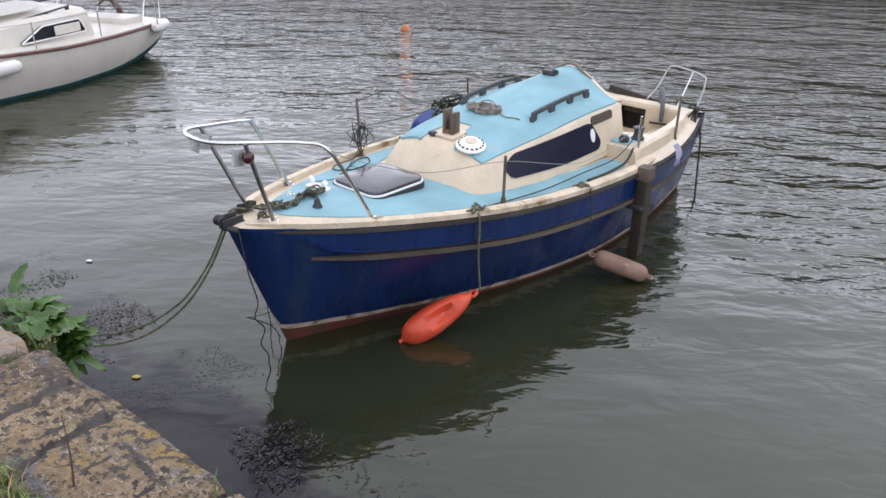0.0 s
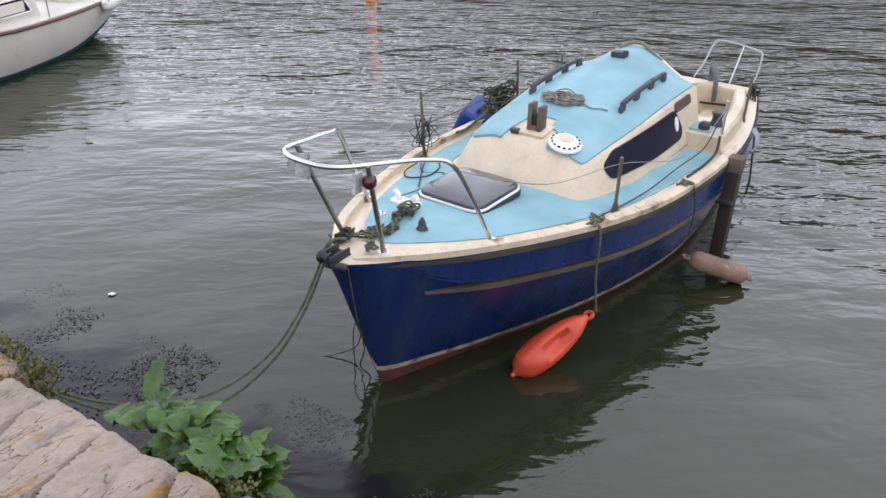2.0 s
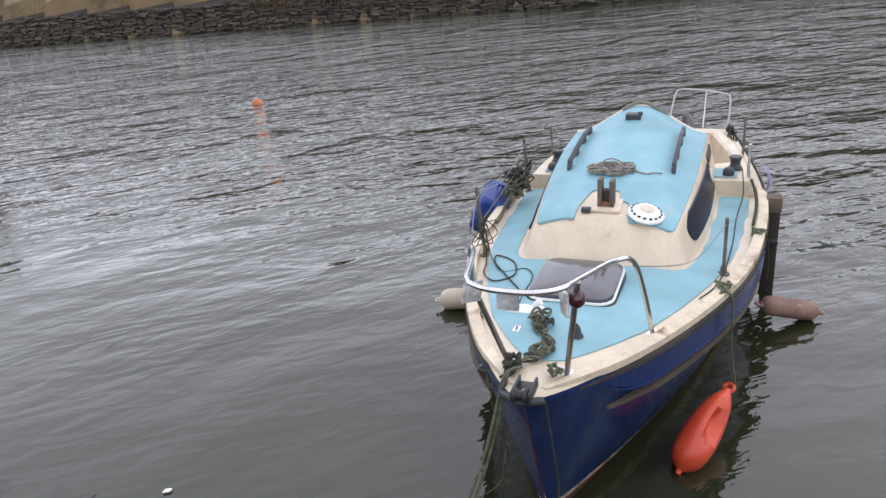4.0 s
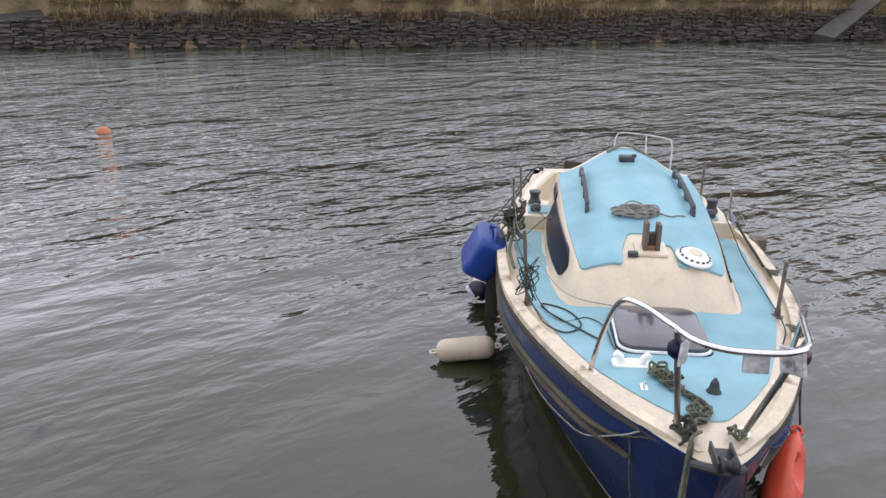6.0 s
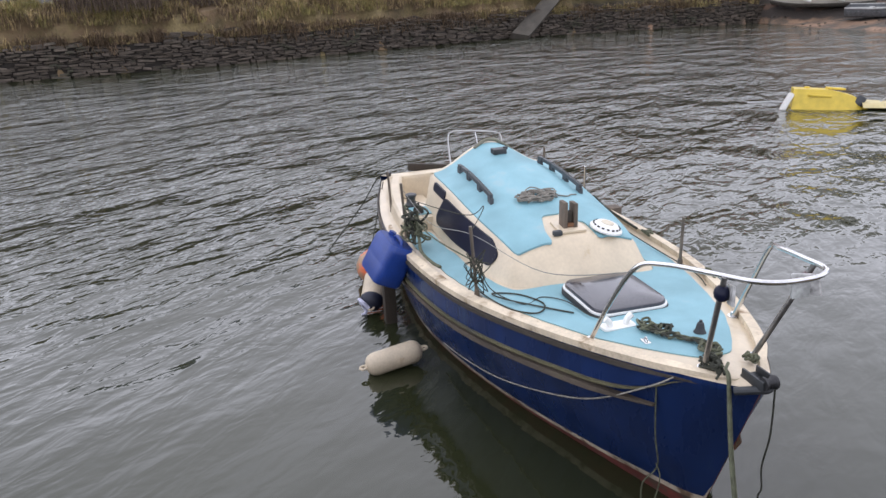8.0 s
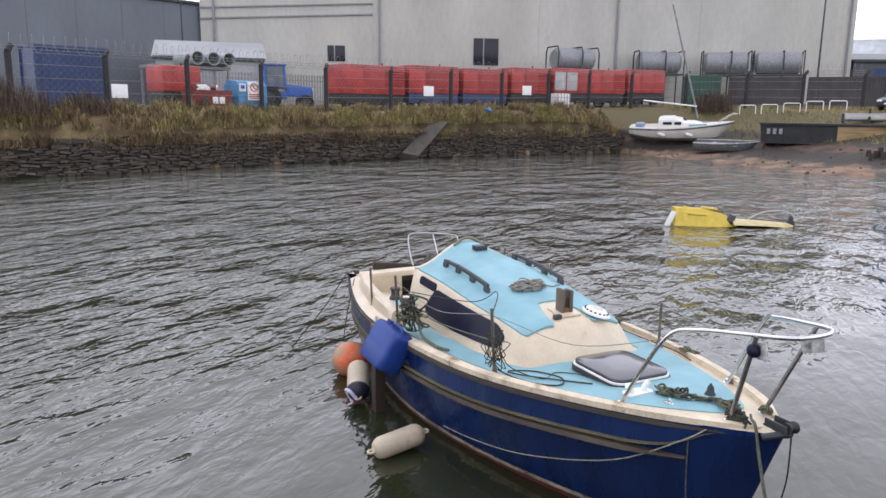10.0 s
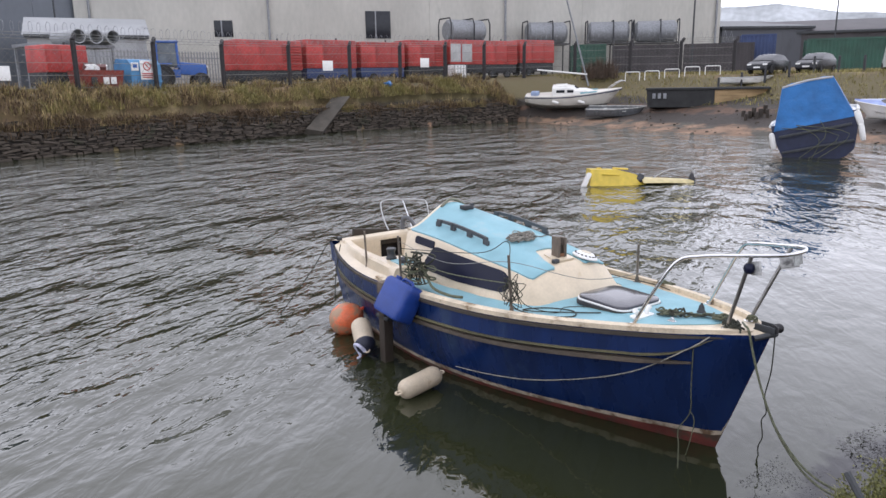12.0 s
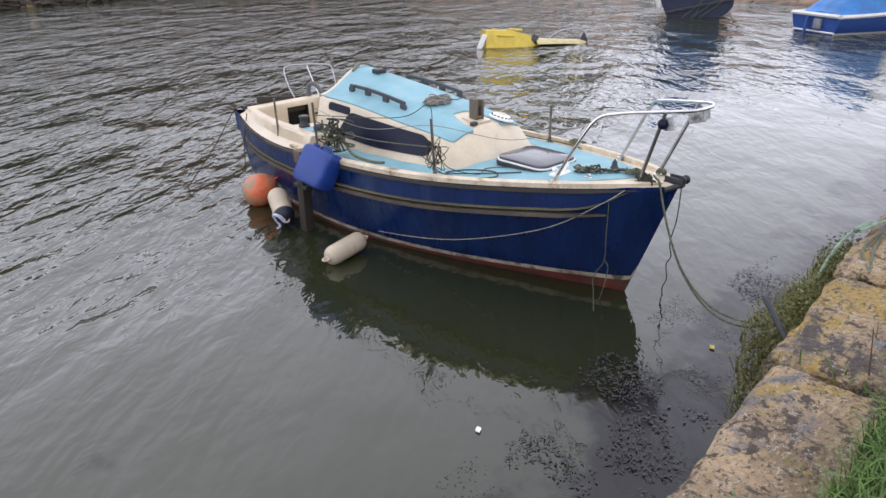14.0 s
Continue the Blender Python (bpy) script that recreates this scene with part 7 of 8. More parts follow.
# lorry tanks: silver cylinders in dark frames
for x, y, hd in ((63.5, 22.4, -43), (70.0, 15.4, -66), (72.2, 9.3, -80), (73.0, 4.6, -86)):
    ob = stand("silver_tank", x, y, hd, "silver cylindrical tank in a dark frame above the yard", "tank", "silver tanks", z=3.2)
    bm = bmesh.new()
    lathe(bm, [(0, -2.1), (0.8, -2.05), (1.05, -1.8), (1.05, 1.8), (0.8, 2.05), (0, 2.1)], Matrix.Translation((0, 0, 4.6)) @ Euler((0, radians(90), 0)).to_matrix().to_4x4(), 20)
    part("cylinder", bm, GALV, ob)
    for sx in (-2.2, 0.4, 2.2):
        bm = bmesh.new()
        tube(bm, [(sx, -1.15, 0), (sx, -1.15, 5.2), (sx, -0.9, 5.7), (sx, 0.9, 5.7), (sx, 1.15, 5.2), (sx, 1.15, 0)], 0.07, 5, 0)
        part("hoop", bm, MACHINE_BLACK, ob)
    bm = bmesh.new()
    box(bm, (4.4, 2.2, 0.14), (0, 0, 3.45))
    part("deck", bm, MACHINE_BLACK, ob)

# buildings
def building(name, a, b, depth, z0, h, m, label, seams=6.0, roof=PALE_ROOF):
    """A shed with its front from a to b: wall bays, roof and eaves."""
    a, b = Vector((*a, 0)), Vector((*b, 0))
    L = (b - a).length
    hd = math.degrees(math.atan2((b - a).y, (b - a).x))
    ob = thing(name, pose(a.x, a.y, z0, 0, 0, hd), label, "building")
    n = max(1, round(L / seams))
    for k in range(n):
        bm = bmesh.new()
        box(bm, (L / n - 0.02, 0.25, h), (L * (k + 0.5) / n, 0.13, h / 2), 0)
        part("wall_panel", bm, m, ob)
    bm = bmesh.new()
    box(bm, (L, depth, h - 0.1), (L / 2, depth / 2 + 0.27, h / 2 - 0.05))
    part("shell", bm, m, ob)
    bm = bmesh.new()
    prism(bm, [(-0.3, h), (depth + 0.5, h), (depth / 2, h + 1.6)], 0, L + 0.6)
    bm.transform(Matrix(((0, 0, 1, -0.3), (1, 0, 0, 0), (0, 1, 0, 0), (0, 0, 0, 1))))
    part("roof", bm, roof, ob)
    bm = bmesh.new()
    box(bm, (L + 0.4, 0.3, 0.3), (L / 2, -0.12, h - 0.1), 0.05)
    part("gutter", bm, GREY_DARK, ob)
    return ob


shed = building("warehouse", (50.1, 55.5), (82.0, -2.3), 40, 2.8, 13.5, CREAM_WALL, "long cream clad warehouse behind the yard", 17.0)
LW = math.hypot(31.9, 57.8)
for u, z, w, h in ((0.42, 5.9, 2.5, 2.6), (0.196, 5.5, 1.7, 1.5)):
    bm = bmesh.new()
    box(bm, (w, 0.1, h), (LW * u, -0.03, z), 0.02)
    win = part("window", bm, GLASS, shed)
    bm = bmesh.new()
    box(bm, (0.12, 0.14, h), (LW * u - w * 0.1, -0.06, z), 0.01)
    part("mullion", bm, GALV, win)
for u in (0.02, 0.26, 0.62, 0.99):
    bm = bmesh.new()
    tube(bm, [(LW * u, -0.2, 0), (LW * u, -0.2, 13.2)], 0.12, 6, 0)
    part("downpipe", bm, GALV, shed)
for z in (8.9, 9.9):
    bm = bmesh.new()
    box(bm, (LW * 0.25, 0.16, 0.14), (LW * 0.125, -0.08, z), 0.01, (0, -2.5, 0))
    part("cable_tray", bm, GALV, shed)
building("annex", (82.2, -2.6), (86.0, -12.5), 25, 3.0, 5.6, SLATE, "lower charcoal annex of the warehouse", 4.0, GREY_DARK)
building("grey_shed", (24.0, 63.5), (50.6, 55.7), 30, 2.8, 10.0, GREY_WALL, "large blue-grey clad shed", 4.0, GREY_WALL)
lean = building("lean_to", (39.4, 50.6), (44.9, 44.2), 8, 2.8, 4.2, PALE_ROOF, "pale lean-to shed with a sloping roof", 3.0)
building("dark_store", (86, -6), (84, -30), 12, 3.0, 5.0, BROWN_BOX, "dark fenced store building", 3.0, BROWN_BOX)

# lamp posts
for x, y, h in ((62, 1.5, 9.5), (75, -12.5, 8.5), (44, 52, 9.0)):
    ob = stand("street_lamp", x, y, 90, "grey steel street lamp column", "street lamp", "lamp columns", z=2.9)
    bm = bmesh.new()
    tube(bm, [(0, 0, 0), (0, 0, h)], (0.10, 0.06), 8, 0)
    part("column", bm, GREY_DARK, ob)
    bm = bmesh.new()
    box(bm, (0.9, 0.25, 0.12), (0.4, 0, h), 0.04)
    part("lantern", bm, GREY_DARK, ob)

# hills on the horizon, their haze put into the pale colour
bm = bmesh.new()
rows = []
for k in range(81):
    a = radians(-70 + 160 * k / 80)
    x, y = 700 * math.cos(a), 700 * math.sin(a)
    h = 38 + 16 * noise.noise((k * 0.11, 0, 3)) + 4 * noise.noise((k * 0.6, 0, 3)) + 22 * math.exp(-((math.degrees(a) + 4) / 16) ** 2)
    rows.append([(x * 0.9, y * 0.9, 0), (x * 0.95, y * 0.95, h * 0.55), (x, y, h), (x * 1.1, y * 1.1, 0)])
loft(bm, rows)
tagged(part("hill", bm, HILL), "distant wooded hills with haze painted into their colour", "hill", kind="structure")

# cars, van, hoops and bollards
def car(x, y, heading, label, scale=0.9):
    ob = thing("car", pose(x, y, rest(x, y), 0, 0, heading) @ Matrix.Scale(scale, 4), label, "car", "parked cars")
    bm = bmesh.new()
    L, W = 4.2, 1.75
    prof = [(-2.1, 0.35, 0.55), (-2.05, 0.30, 0.95), (-1.3, 0.28, 1.02), (0.7, 0.26, 0.98), (1.75, 0.28, 0.86), (2.08, 0.30, 0.68), (2.1, 0.34, 0.5)]
    rows = []
    for x0, lo, hi in prof:
        w = W / 2 * (1 - 0.10 * (abs(x0) / 2.1) ** 4)
        rows.append([(x0, -w * 0.94, lo), (x0, -w, (lo + hi) / 2), (x0, -w * 0.94, hi), (x0, 0, hi + 0.03), (x0, w * 0.94, hi), (x0, w, (lo + hi) / 2), (x0, w * 0.94, lo)])
    v = loft(bm, rows, close=True)
    bm.faces.new(v[0])
    bm.faces.new(v[-1][::-1])
    part("body", bm, CAR_BLACK, ob)
    bm = bmesh.new()
    rows = []
    for x0, w, z in ((-1.95, 0.78, 1.0), (-1.35, 0.66, 1.38), (-0.3, 0.64, 1.46), (0.35, 0.64, 1.40), (1.15, 0.76, 0.98)):
        rows.append([(x0, -0.80, 0.96), (x0, -w, z), (x0, 0, z + 0.03), (x0, w, z), (x0, 0.80, 0.96)])
    v = loft(bm, rows)
    part("glasshouse", bm, GLASS, ob)
    bm = bmesh.new()
    loft(bm, [[(x0, -0.63, z), (x0, 0, z + 0.035), (x0, 0.63, z)] for x0, z in ((-1.35, 1.40), (-0.3, 1.475), (0.3, 1.42))])
    part("roof", bm, CAR_BLACK, ob)
    for sy in (-0.6, 0.6):
        bm = bmesh.new()
        box(bm, (0.06, 0.34, 0.13), (2.06, sy, 0.68), 0.03)
        part("headlight", bm, PLASTIC_WHITE, ob)
    bm = bmesh.new()
    box(bm, (0.02, 0.5, 0.11), (2.11, 0, 0.48))
    part("number_plate", bm, PLASTIC_WHITE, ob)
    for sx in (-1.3, 1.3):
        for sy in (-0.78, 0.78):
            wheel(ob, sx, sy, 0.32, 0.2)
    return ob


car(49.6, -3.0, 150, "black saloon car parked behind the bollards")
car(49.2, -6.0, 150, "black hatchback parked behind the bollards")
van = stand("van", 51.8, -11.9, -6, "white panel van parked at the slipway", "van")
bm = bmesh.new()
rows = []
for x0, w, lo, hi in ((-2.4, 0.86, 0.4, 1.95), (-2.35, 0.9, 0.35, 2.0), (0.7, 0.9, 0.35, 2.0), (1.3, 0.88, 0.35, 1.85), (1.75, 0.86, 0.35, 1.2), (2.3, 0.82, 0.35, 1.0), (2.4, 0.8, 0.4, 0.85)):
    rows.append([(x0, -w, lo), (x0, -w, (lo + hi) * 0.5), (x0, -w * 0.92, hi), (x0, 0, hi + 0.04), (x0, w * 0.92, hi), (x0, w, (lo + hi) * 0.5), (x0, w, lo)])
v = loft(bm, rows, close=True)
bm.faces.new(v[0])
bm.faces.new(v[-1][::-1])
part("body", bm, VAN_WHITE, van)
for sy in (-0.43, 0.43):
    bm = bmesh.new()
    box(bm, (0.04, 0.66, 0.5), (-2.41, sy, 1.5), 0.02)
    part("rear_window", bm, GLASS, van)
    bm = bmesh.new()
    box(bm, (0.05, 0.12, 0.3), (-2.41, sy * 1.8, 0.9), 0.02)
    part("tail_lamp", bm, SIGN_RED, van)
for sx in (-1.5, 1.5):
    for sy in (-0.8, 0.8):
        wheel(van, sx, sy, 0.33, 0.22)
first = None
for k in range(9):
    x, y = 47.2 - 0.12 * k, 0.4 - 1.45 * k
    if first is None:
        first = stand("bollard", x, y, 0, "short black bollard at the edge of the green", "bollard", "bollards")
        bm = bmesh.new()
        lathe(bm, [(0.08, -0.1), (0.08, 0.85), (0.06, 0.92), (0.09, 0.95), (0.07, 1.05), (0, 1.07)], None, 10)
        part("column", bm, MACHINE_BLACK, first)
    else:
        copy_thing(first, pose(x, y, rest(x, y)))
first = None
for k in range(5):
    x, y = 54.2 - 0.05 * k, 6.3 - 1.5 * k
    if first is None:
        first = stand("cycle_hoop", x, y, -90, "white painted hoop barrier on the green", "barrier", "hoop barriers")
        bm = bmesh.new()
        tube(bm, [(-0.55, 0, -0.15), (-0.55, 0, 0.60), (-0.48, 0, 0.68), (0.48, 0, 0.68), (0.55, 0, 0.60), (0.55, 0, -0.15)], 0.035, 6, 0)
        part("tube", bm, PLASTIC_WHITE, first)
    else:
        copy_thing(first, pose(x, y, rest(x, y), 0, 0, -90))

# stone slip through the far wall, blue bag, water tank in a cage
slip = thing("slip_slab", Matrix(), "slanting concrete slab down the far wall", "slab")
bm = bmesh.new()
loft(bm, [[(33.5, 25.1, 0.05), (33.95, 24.2, -0.15), (37.4, 23.8, 1.95), (36.95, 24.85, 1.90)], [(33.40, 24.88, 0.36), (33.85, 23.97, 0.18), (37.34, 23.56, 2.22), (36.89, 24.60, 2.18)]], close=True)
bm.faces.new(bm.verts[:4])
bm.faces.new(bm.verts[4:8])
part("slab", bm, mat("dark_weathered_slab", (0.066, 0.058, 0.046), 0.9, vary=0.3, scale=1.5, fine=14, bump=0.5, stain=(0.06, 0.052, 0.04), stain_at=0.52, stain_scale=1.2), slip)
bag = stand("plastic_bag", 41.6, 22.5, 0, "crumpled bright blue plastic bag on the bank", "bag")
bm = bmesh.new()
bmesh.ops.create_icosphere(bm, subdivisions=2, radius=0.42)
for vv in bm.verts:
    vv.co = Vector((vv.co.x * 1.1, vv.co.y * 0.8, max(-0.05, vv.co.z * 0.6 + 0.1))) * (1 + 0.35 * noise.noise(vv.co * 4))
part("film", bm, TARP, bag)
ibc = stand("caged_tank", 49.6, 19.6, -40, "white plastic tank in a wire cage", "tank")
bm = bmesh.new()
box(bm, (1.1, 1.0, 1.0), (0, 0, 0.65), 0.08)
part("tank", bm, PLASTIC_WHITE, ibc)
for sx in (-0.56, -0.28, 0, 0.28, 0.56):
    bm = bmesh.new()
    tube(bm, [(sx, -0.55, 0.1), (sx, -0.55, 1.2)], 0.02, 4, 0)
    part("cage_bar", bm, GALV, ibc)
bm = bmesh.new()
box(bm, (1.2, 1.1, 0.14), (0, 0, 0.07), 0.01)
part("pallet", bm, PLANK, ibc)

# rough grass and brown weeds on the far bank
rg = random.Random(91)
tall, straw, brown = [], [], []
for (ax, ay), (bx, by) in list(zip(WALL, WALL[1:]))[2:]:
    a, b = Vector((ax, ay, 0)), Vector((bx, by, 0))
    d = (b - a).normalized()
    back = Vector((-d.y, d.x, 0))
    for _ in range(int((b - a).length * 1900)):
        p = a.lerp(b, rg.random()) + back * (0.05 + 5.6 * rg.random() ** 1.25)
        off = (p - a).dot(back)
        c = noise.noise((p.x * 0.45, p.y * 0.45, 3)) + 0.5 * noise.noise((p.x * 1.6, p.y * 1.6, 5))
        # a trodden earth track along the middle of the bank
        if c < -0.42 or (27 < p.x < 37.5 and 2.1 + 0.3 * c < off < 3.1):
            continue
        p.z = max(1.22 + 0.24 * min(1.6, off) if off < 2.2 else 0, land_z(p.x, p.y)) - 0.05
        pick = c + 0.7 * rg.random() - 0.35 * (off < 0.7)
        (brown if pick < 0.16 else straw if pick < 0.40 else tall).append(p)
    # brambles hanging over the wall's lip
    for _ in range(int((b - a).length * 160)):
        p = a.lerp(b, rg.random()) + back * rg.uniform(-0.12, 0.5)
        if noise.noise((p.x * 0.35, p.y * 0.35, 12)) > 0.0:
            p.z = rg.uniform(0.75, 1.45)
            brown.append(p)
v, f = blades(straw, (0.2, 0.7), (0.007, 0.016), (0.2, 1.3), 16, 1.3)
stuff("bank_grass", v, f, mat("straw_bank_blade", (0.33, 0.245, 0.115), 0.85, vary=0.3, scale=3, bump=0, island=True), "bleached straw grass on the far bank", "grass")
v, f = blades(tall, (0.16, 0.55), (0.009, 0.022), (0.3, 1.4), 11, 1.3)
stuff("bank_grass", v, f, mat("bank_grass_blade", (0.225, 0.195, 0.070), 0.85, vary=0.3, scale=3, bump=0, island=True), "long olive grass on the far bank", "grass")
v, f = blades(brown, (0.2, 0.6), (0.008, 0.020), (0.4, 1.5), 12, 1.0)
stuff("bank_weed", v, f, mat("brown_bank_weed", (0.125, 0.085, 0.050), 0.9, vary=0.3, scale=3, bump=0, island=True), "brown dead weeds overhanging the far wall", "weeds")
patch = []
for _ in range(18000):
    p = Vector((rg.uniform(36, 60), rg.uniform(-16, 17), 0))
    db = gap(p.x, p.y, BEACH)
    if not in_basin(p.x, p.y) and db > 7 + 3 * noise.noise((p.x * 0.4, p.y * 0.4, 2)):
        p.z = land_z(p.x, p.y) - 0.05
        patch.append(p)
v, f = blades(patch, (0.15, 0.42), (0.012, 0.03), (0.3, 1.0), 13)
stuff("bank_grass", v, f, MATS["bank_grass_blade"], "tufty green-brown grass above the foreshore", "grass")
# weeds and stones scattered on the foreshore
v, f = [], []
for _ in range(1300):
    x, y = rg.uniform(26, 50), rg.uniform(-10, 14)
    if in_basin(x, y) or gap(x, y, BEACH) > 10 or fence_side(x, y)[1]:
        continue
    r = 0.02 + 0.10 * rg.random() ** 4
    z = land_z(x, y)
    n0 = len(v)
    vv, ff = stone_verts(r * 2, r * 1.5, r, rg)
    v += [(p.x + x, p.y + y, p.z + z + r * 0.2) for p in vv]
    f += [tuple(i + n0 for i in q) for q in ff]
stuff("foreshore_stone", v, f, STONE_FAR, "dark stones scattered over the foreshore", "stones")

# bare brown bushes on the bank
TWIG = mat("bare_brown_twig", (0.085, 0.060, 0.042), 0.9, vary=0.3, scale=3, bump=0, island=True)
rg = random.Random(14)
for bx, by, spread, tall_by, many in ((54.8, 8.9, 1.5, 1.0, 900), (14.6, 34.6, 2.2, 0.85, 1100), (18.2, 33.4, 1.2, 0.6, 500)):
    bz = land_z(bx, by)
    twigs = []
    for _ in range(many):
        a, q = rg.uniform(0, math.tau), spread * rg.random() ** 0.6
        twigs.append(Vector((bx + q * math.cos(a), by + q * math.sin(a), bz - 0.1 + 0.5 * rg.random() * (spread + 0.1 - q))))
    v, f = blades(twigs, (0.7 * tall_by, 1.9 * tall_by), (0.010, 0.024), (0.2, 0.9), 15)
    stuff("bush", v, f, TWIG, "bare brown bush on the far bank", "bush")

# ---- the other boats ----
def hull_mesh(L, B, D, keel=0.3, bow_rise=0.25, stern_rise=0.05, transom=0.8, entry=0.55, n=18, counter=0.0):
    """A hull with its stem at x = 0 and transom at x = L; z = 0 at the waterline. Strips: 0 bottom, 1 topsides."""
    bm = bmesh.new()
    rows = []
    for i in range(n + 1):
        t = i / n
        b = B / 2 * min(1, (t / entry) ** 0.62) * (1 - (1 - transom) * max(0, (t - 0.55) / 0.45) ** 1.6)
        b = max(b, 0.012)
        s = D + bow_rise * (1 - t) ** 2 + stern_rise * t**3
        rake = 0.12 * L * (1 - t) ** 6
        half = []
        for z, w in ((-keel, 0.12), (-keel * 0.5, 0.62), (0.0, 0.80), (0.10 * D, 0.84), (0.45 * D, 0.93), (0.8 * D, 0.99), (s, 1.0)):
            lift = counter * max(0.0, (t - 0.70) / 0.30) ** 2 * (1 - max(0, z) / s)
            half.append((t * L + rake * (1 - max(0, z) / s) * 1.2, b * (w if t > 0.02 else 1), z + lift))
        rows.append([(x, -y, z) for x, y, z in half[::-1]] + half)
    k = len(rows[0])
    strips = []
    for i in range(k - 1):
        j = min(i, k - 2 - i)
        strips.append(0 if j >= 3 else 1)
    v = loft(bm, rows, mats=strips)
    bm.faces.new(v[-1]).material_index = 1
    return bm, rows


def deck_cap(rows, camber=0.05, drop=0.02, start=0):
    bm = bmesh.new()
    out = []
    for row in rows[start:]:
        a, b = Vector(row[0]), Vector(row[-1])
        out.append([a.lerp(b, k / 8) + Vector((0, 0, camber * math.sin(math.pi * k / 8) - drop)) for k in range(9)])
    loft(bm, out)
    return bm


def rim(rows, side, w=0.05, h=0.06, dz=-0.06):
    bm = bmesh.new()
    tube(bm, [Vector(row[0 if side < 0 else -1]) + Vector((0, side * 0.01, dz)) for row in rows], h / 2, 6, 0)
    return bm


def trunk(x0, x1, w0, w1, z0, h0, h1, rake=0.35):
    """A cabin trunk: sloping front, sides leaning in."""
    bm = bmesh.new()
    rows = []
    for x, w, h, in ((x0, w0 * 0.9, 0.0), (x0 + rake, w0, h0), ((x0 + x1) / 2, (w0 + w1) / 2, (h0 + h1) / 2 + 0.04), (x1 - 0.05, w1, h1), (x1, w1, 0.0)):
        rows.append([(x, -w / 2, z0), (x, -w / 2 * 0.9, z0 + h * 0.85), (x, -w / 2 * 0.78, z0 + h), (x, 0, z0 + h + 0.05 * (h > 0)), (x, w / 2 * 0.78, z0 + h), (x, w / 2 * 0.9, z0 + h * 0.85), (x, w / 2, z0)])
    loft(bm, rows)
    return bm


# the white cruiser moored along the same quay
wb = thing("white_cruiser", pose(-8.92, 8.25, 0, 0, 0, 75.9) @ Matrix.Diagonal((1, 1, 0.82, 1)), "white sailing cruiser with maroon strip and teal bottom, moored", "boat")
bm, rows = hull_mesh(7.25, 2.5, 0.86, 0.4, 0.25, 0.02, 0.66, counter=0.42)
hullw = part("hull", bm, [TEAL, CREAM_WHITE], wb)
part("deck", deck_cap(rows), CREAM_WHITE, wb)
for s in (-1, 1):
    part("rubbing_strip", rim(rows, s, dz=-0.05), MAROON, hullw, "maroon rubbing strip")
cab = part("cabin", trunk(1.9, 5.2, 1.25, 1.7, 0.88, 0.34, 0.58), CREAM_WHITE, wb)
for s in (-1, 1):
    bm = bmesh.new()
    pts = [(3.55, 0.97), (4.05, 1.24), (4.88, 1.27), (4.98, 1.0)]
    pts = rounder(pts, 0.06)
    a = [bm.verts.new((x, s * (0.845 - 0.10 * (z - 0.9) - 0.06 * (4.9 - x) / 1.3), z)) for x, z in pts]
    b = [bm.verts.new((x, s * (0.80 - 0.10 * (z - 0.9) - 0.06 * (4.9 - x) / 1.3), z)) for x, z in pts]
    bm.faces.new(a)
    for i in range(len(a)):
        bm.faces.new((a[i], a[(i + 1) % len(a)], b[(i + 1) % len(a)], b[i]))
    win = part("window", bm, GLASS, cab)
    bm = bmesh.new()
    ring = [(x, s * (0.852 - 0.10 * (z - 0.9) - 0.06 * (4.9 - x) / 1.3), z) for x, z in pts]
    tube(bm, ring + ring[:1], 0.016, 6, 0, False)
    part("window_frame", bm, PLASTIC_WHITE, win)
    bm = bmesh.new()
    box(bm, (0.62, 0.02, 0.19), (4.55, s * 0.834, 1.12), 0.01, (0, 0, -2.5 * s))
    part("curtain", bm, CREAM_WHITE, win, "white curtain behind the glass")
    bm = bmesh.new()
    tube(bm, [(3.0, s * 0.50, 1.26), (4.9, s * 0.62, 1.52)], 0.02, 6, 0)
    for k in range(5):
        x = 3.05 + 0.45 * k
        box(bm, (0.07, 0.04, 0.08), (x, s * (0.50 + 0.06 * k / 2), 1.235 + 0.06 * k), 0.01)
    part("grab_rail", bm, GREY_DARK, cab)
    for x in (2.1, 3.5, 5.0, 6.6):
        bm = bmesh.new()
        y = s * (1.12 if x > 3 else 0.98)
        tube(bm, [(x, y, 0.88), (x, y, 1.45)], 0.014, 6, 0)
        part("stanchion", bm, STEEL, wb)
    bm = bmesh.new()
    tube(bm, [(0.5, s * 0.5, 1.45), (3.5, s * 1.12, 1.42), (6.6, s * 1.12, 1.45), (7.15, s * 0.8, 1.5)], 0.005, 4, 4)
    part("guard_wire", bm, WIRE, wb)
bm = bmesh.new()
tube(bm, [(2.6, 0.1, 1.35), (6.4, 0.05, 1.72)], 0.045, 8, 0)
part("boom", bm, GREY_DARK, wb, "grey boom lying along the roof")
bm = bmesh.new()
loft(bm, [[(x, y, 1.40 + 0.10 * math.cos(y * 2.4) + 0.16 * (x - 2.6) / 2.4 + 0.05 * noise.noise((x * 2, y * 3, 1))) for y in np.linspace(-0.5, 0.5, 9)] for x in np.linspace(2.6, 4.6, 10)])
bmesh.ops.solidify(bm, geom=bm.faces[:], thickness=0.02)
part("sail_cover", bm, BOAT_WHITE, wb)
bm = bmesh.new()
box(bm, (0.6, 1.3, 0.22), (6.50, 0, 0.93), 0.05)
part("aft_deck", bm, CREAM_WHITE, wb)
bm = bmesh.new()
box(bm, (0.26, 0.24, 0.5), (6.9, 0.2, 1.55), 0.05, (0, 20, 0))
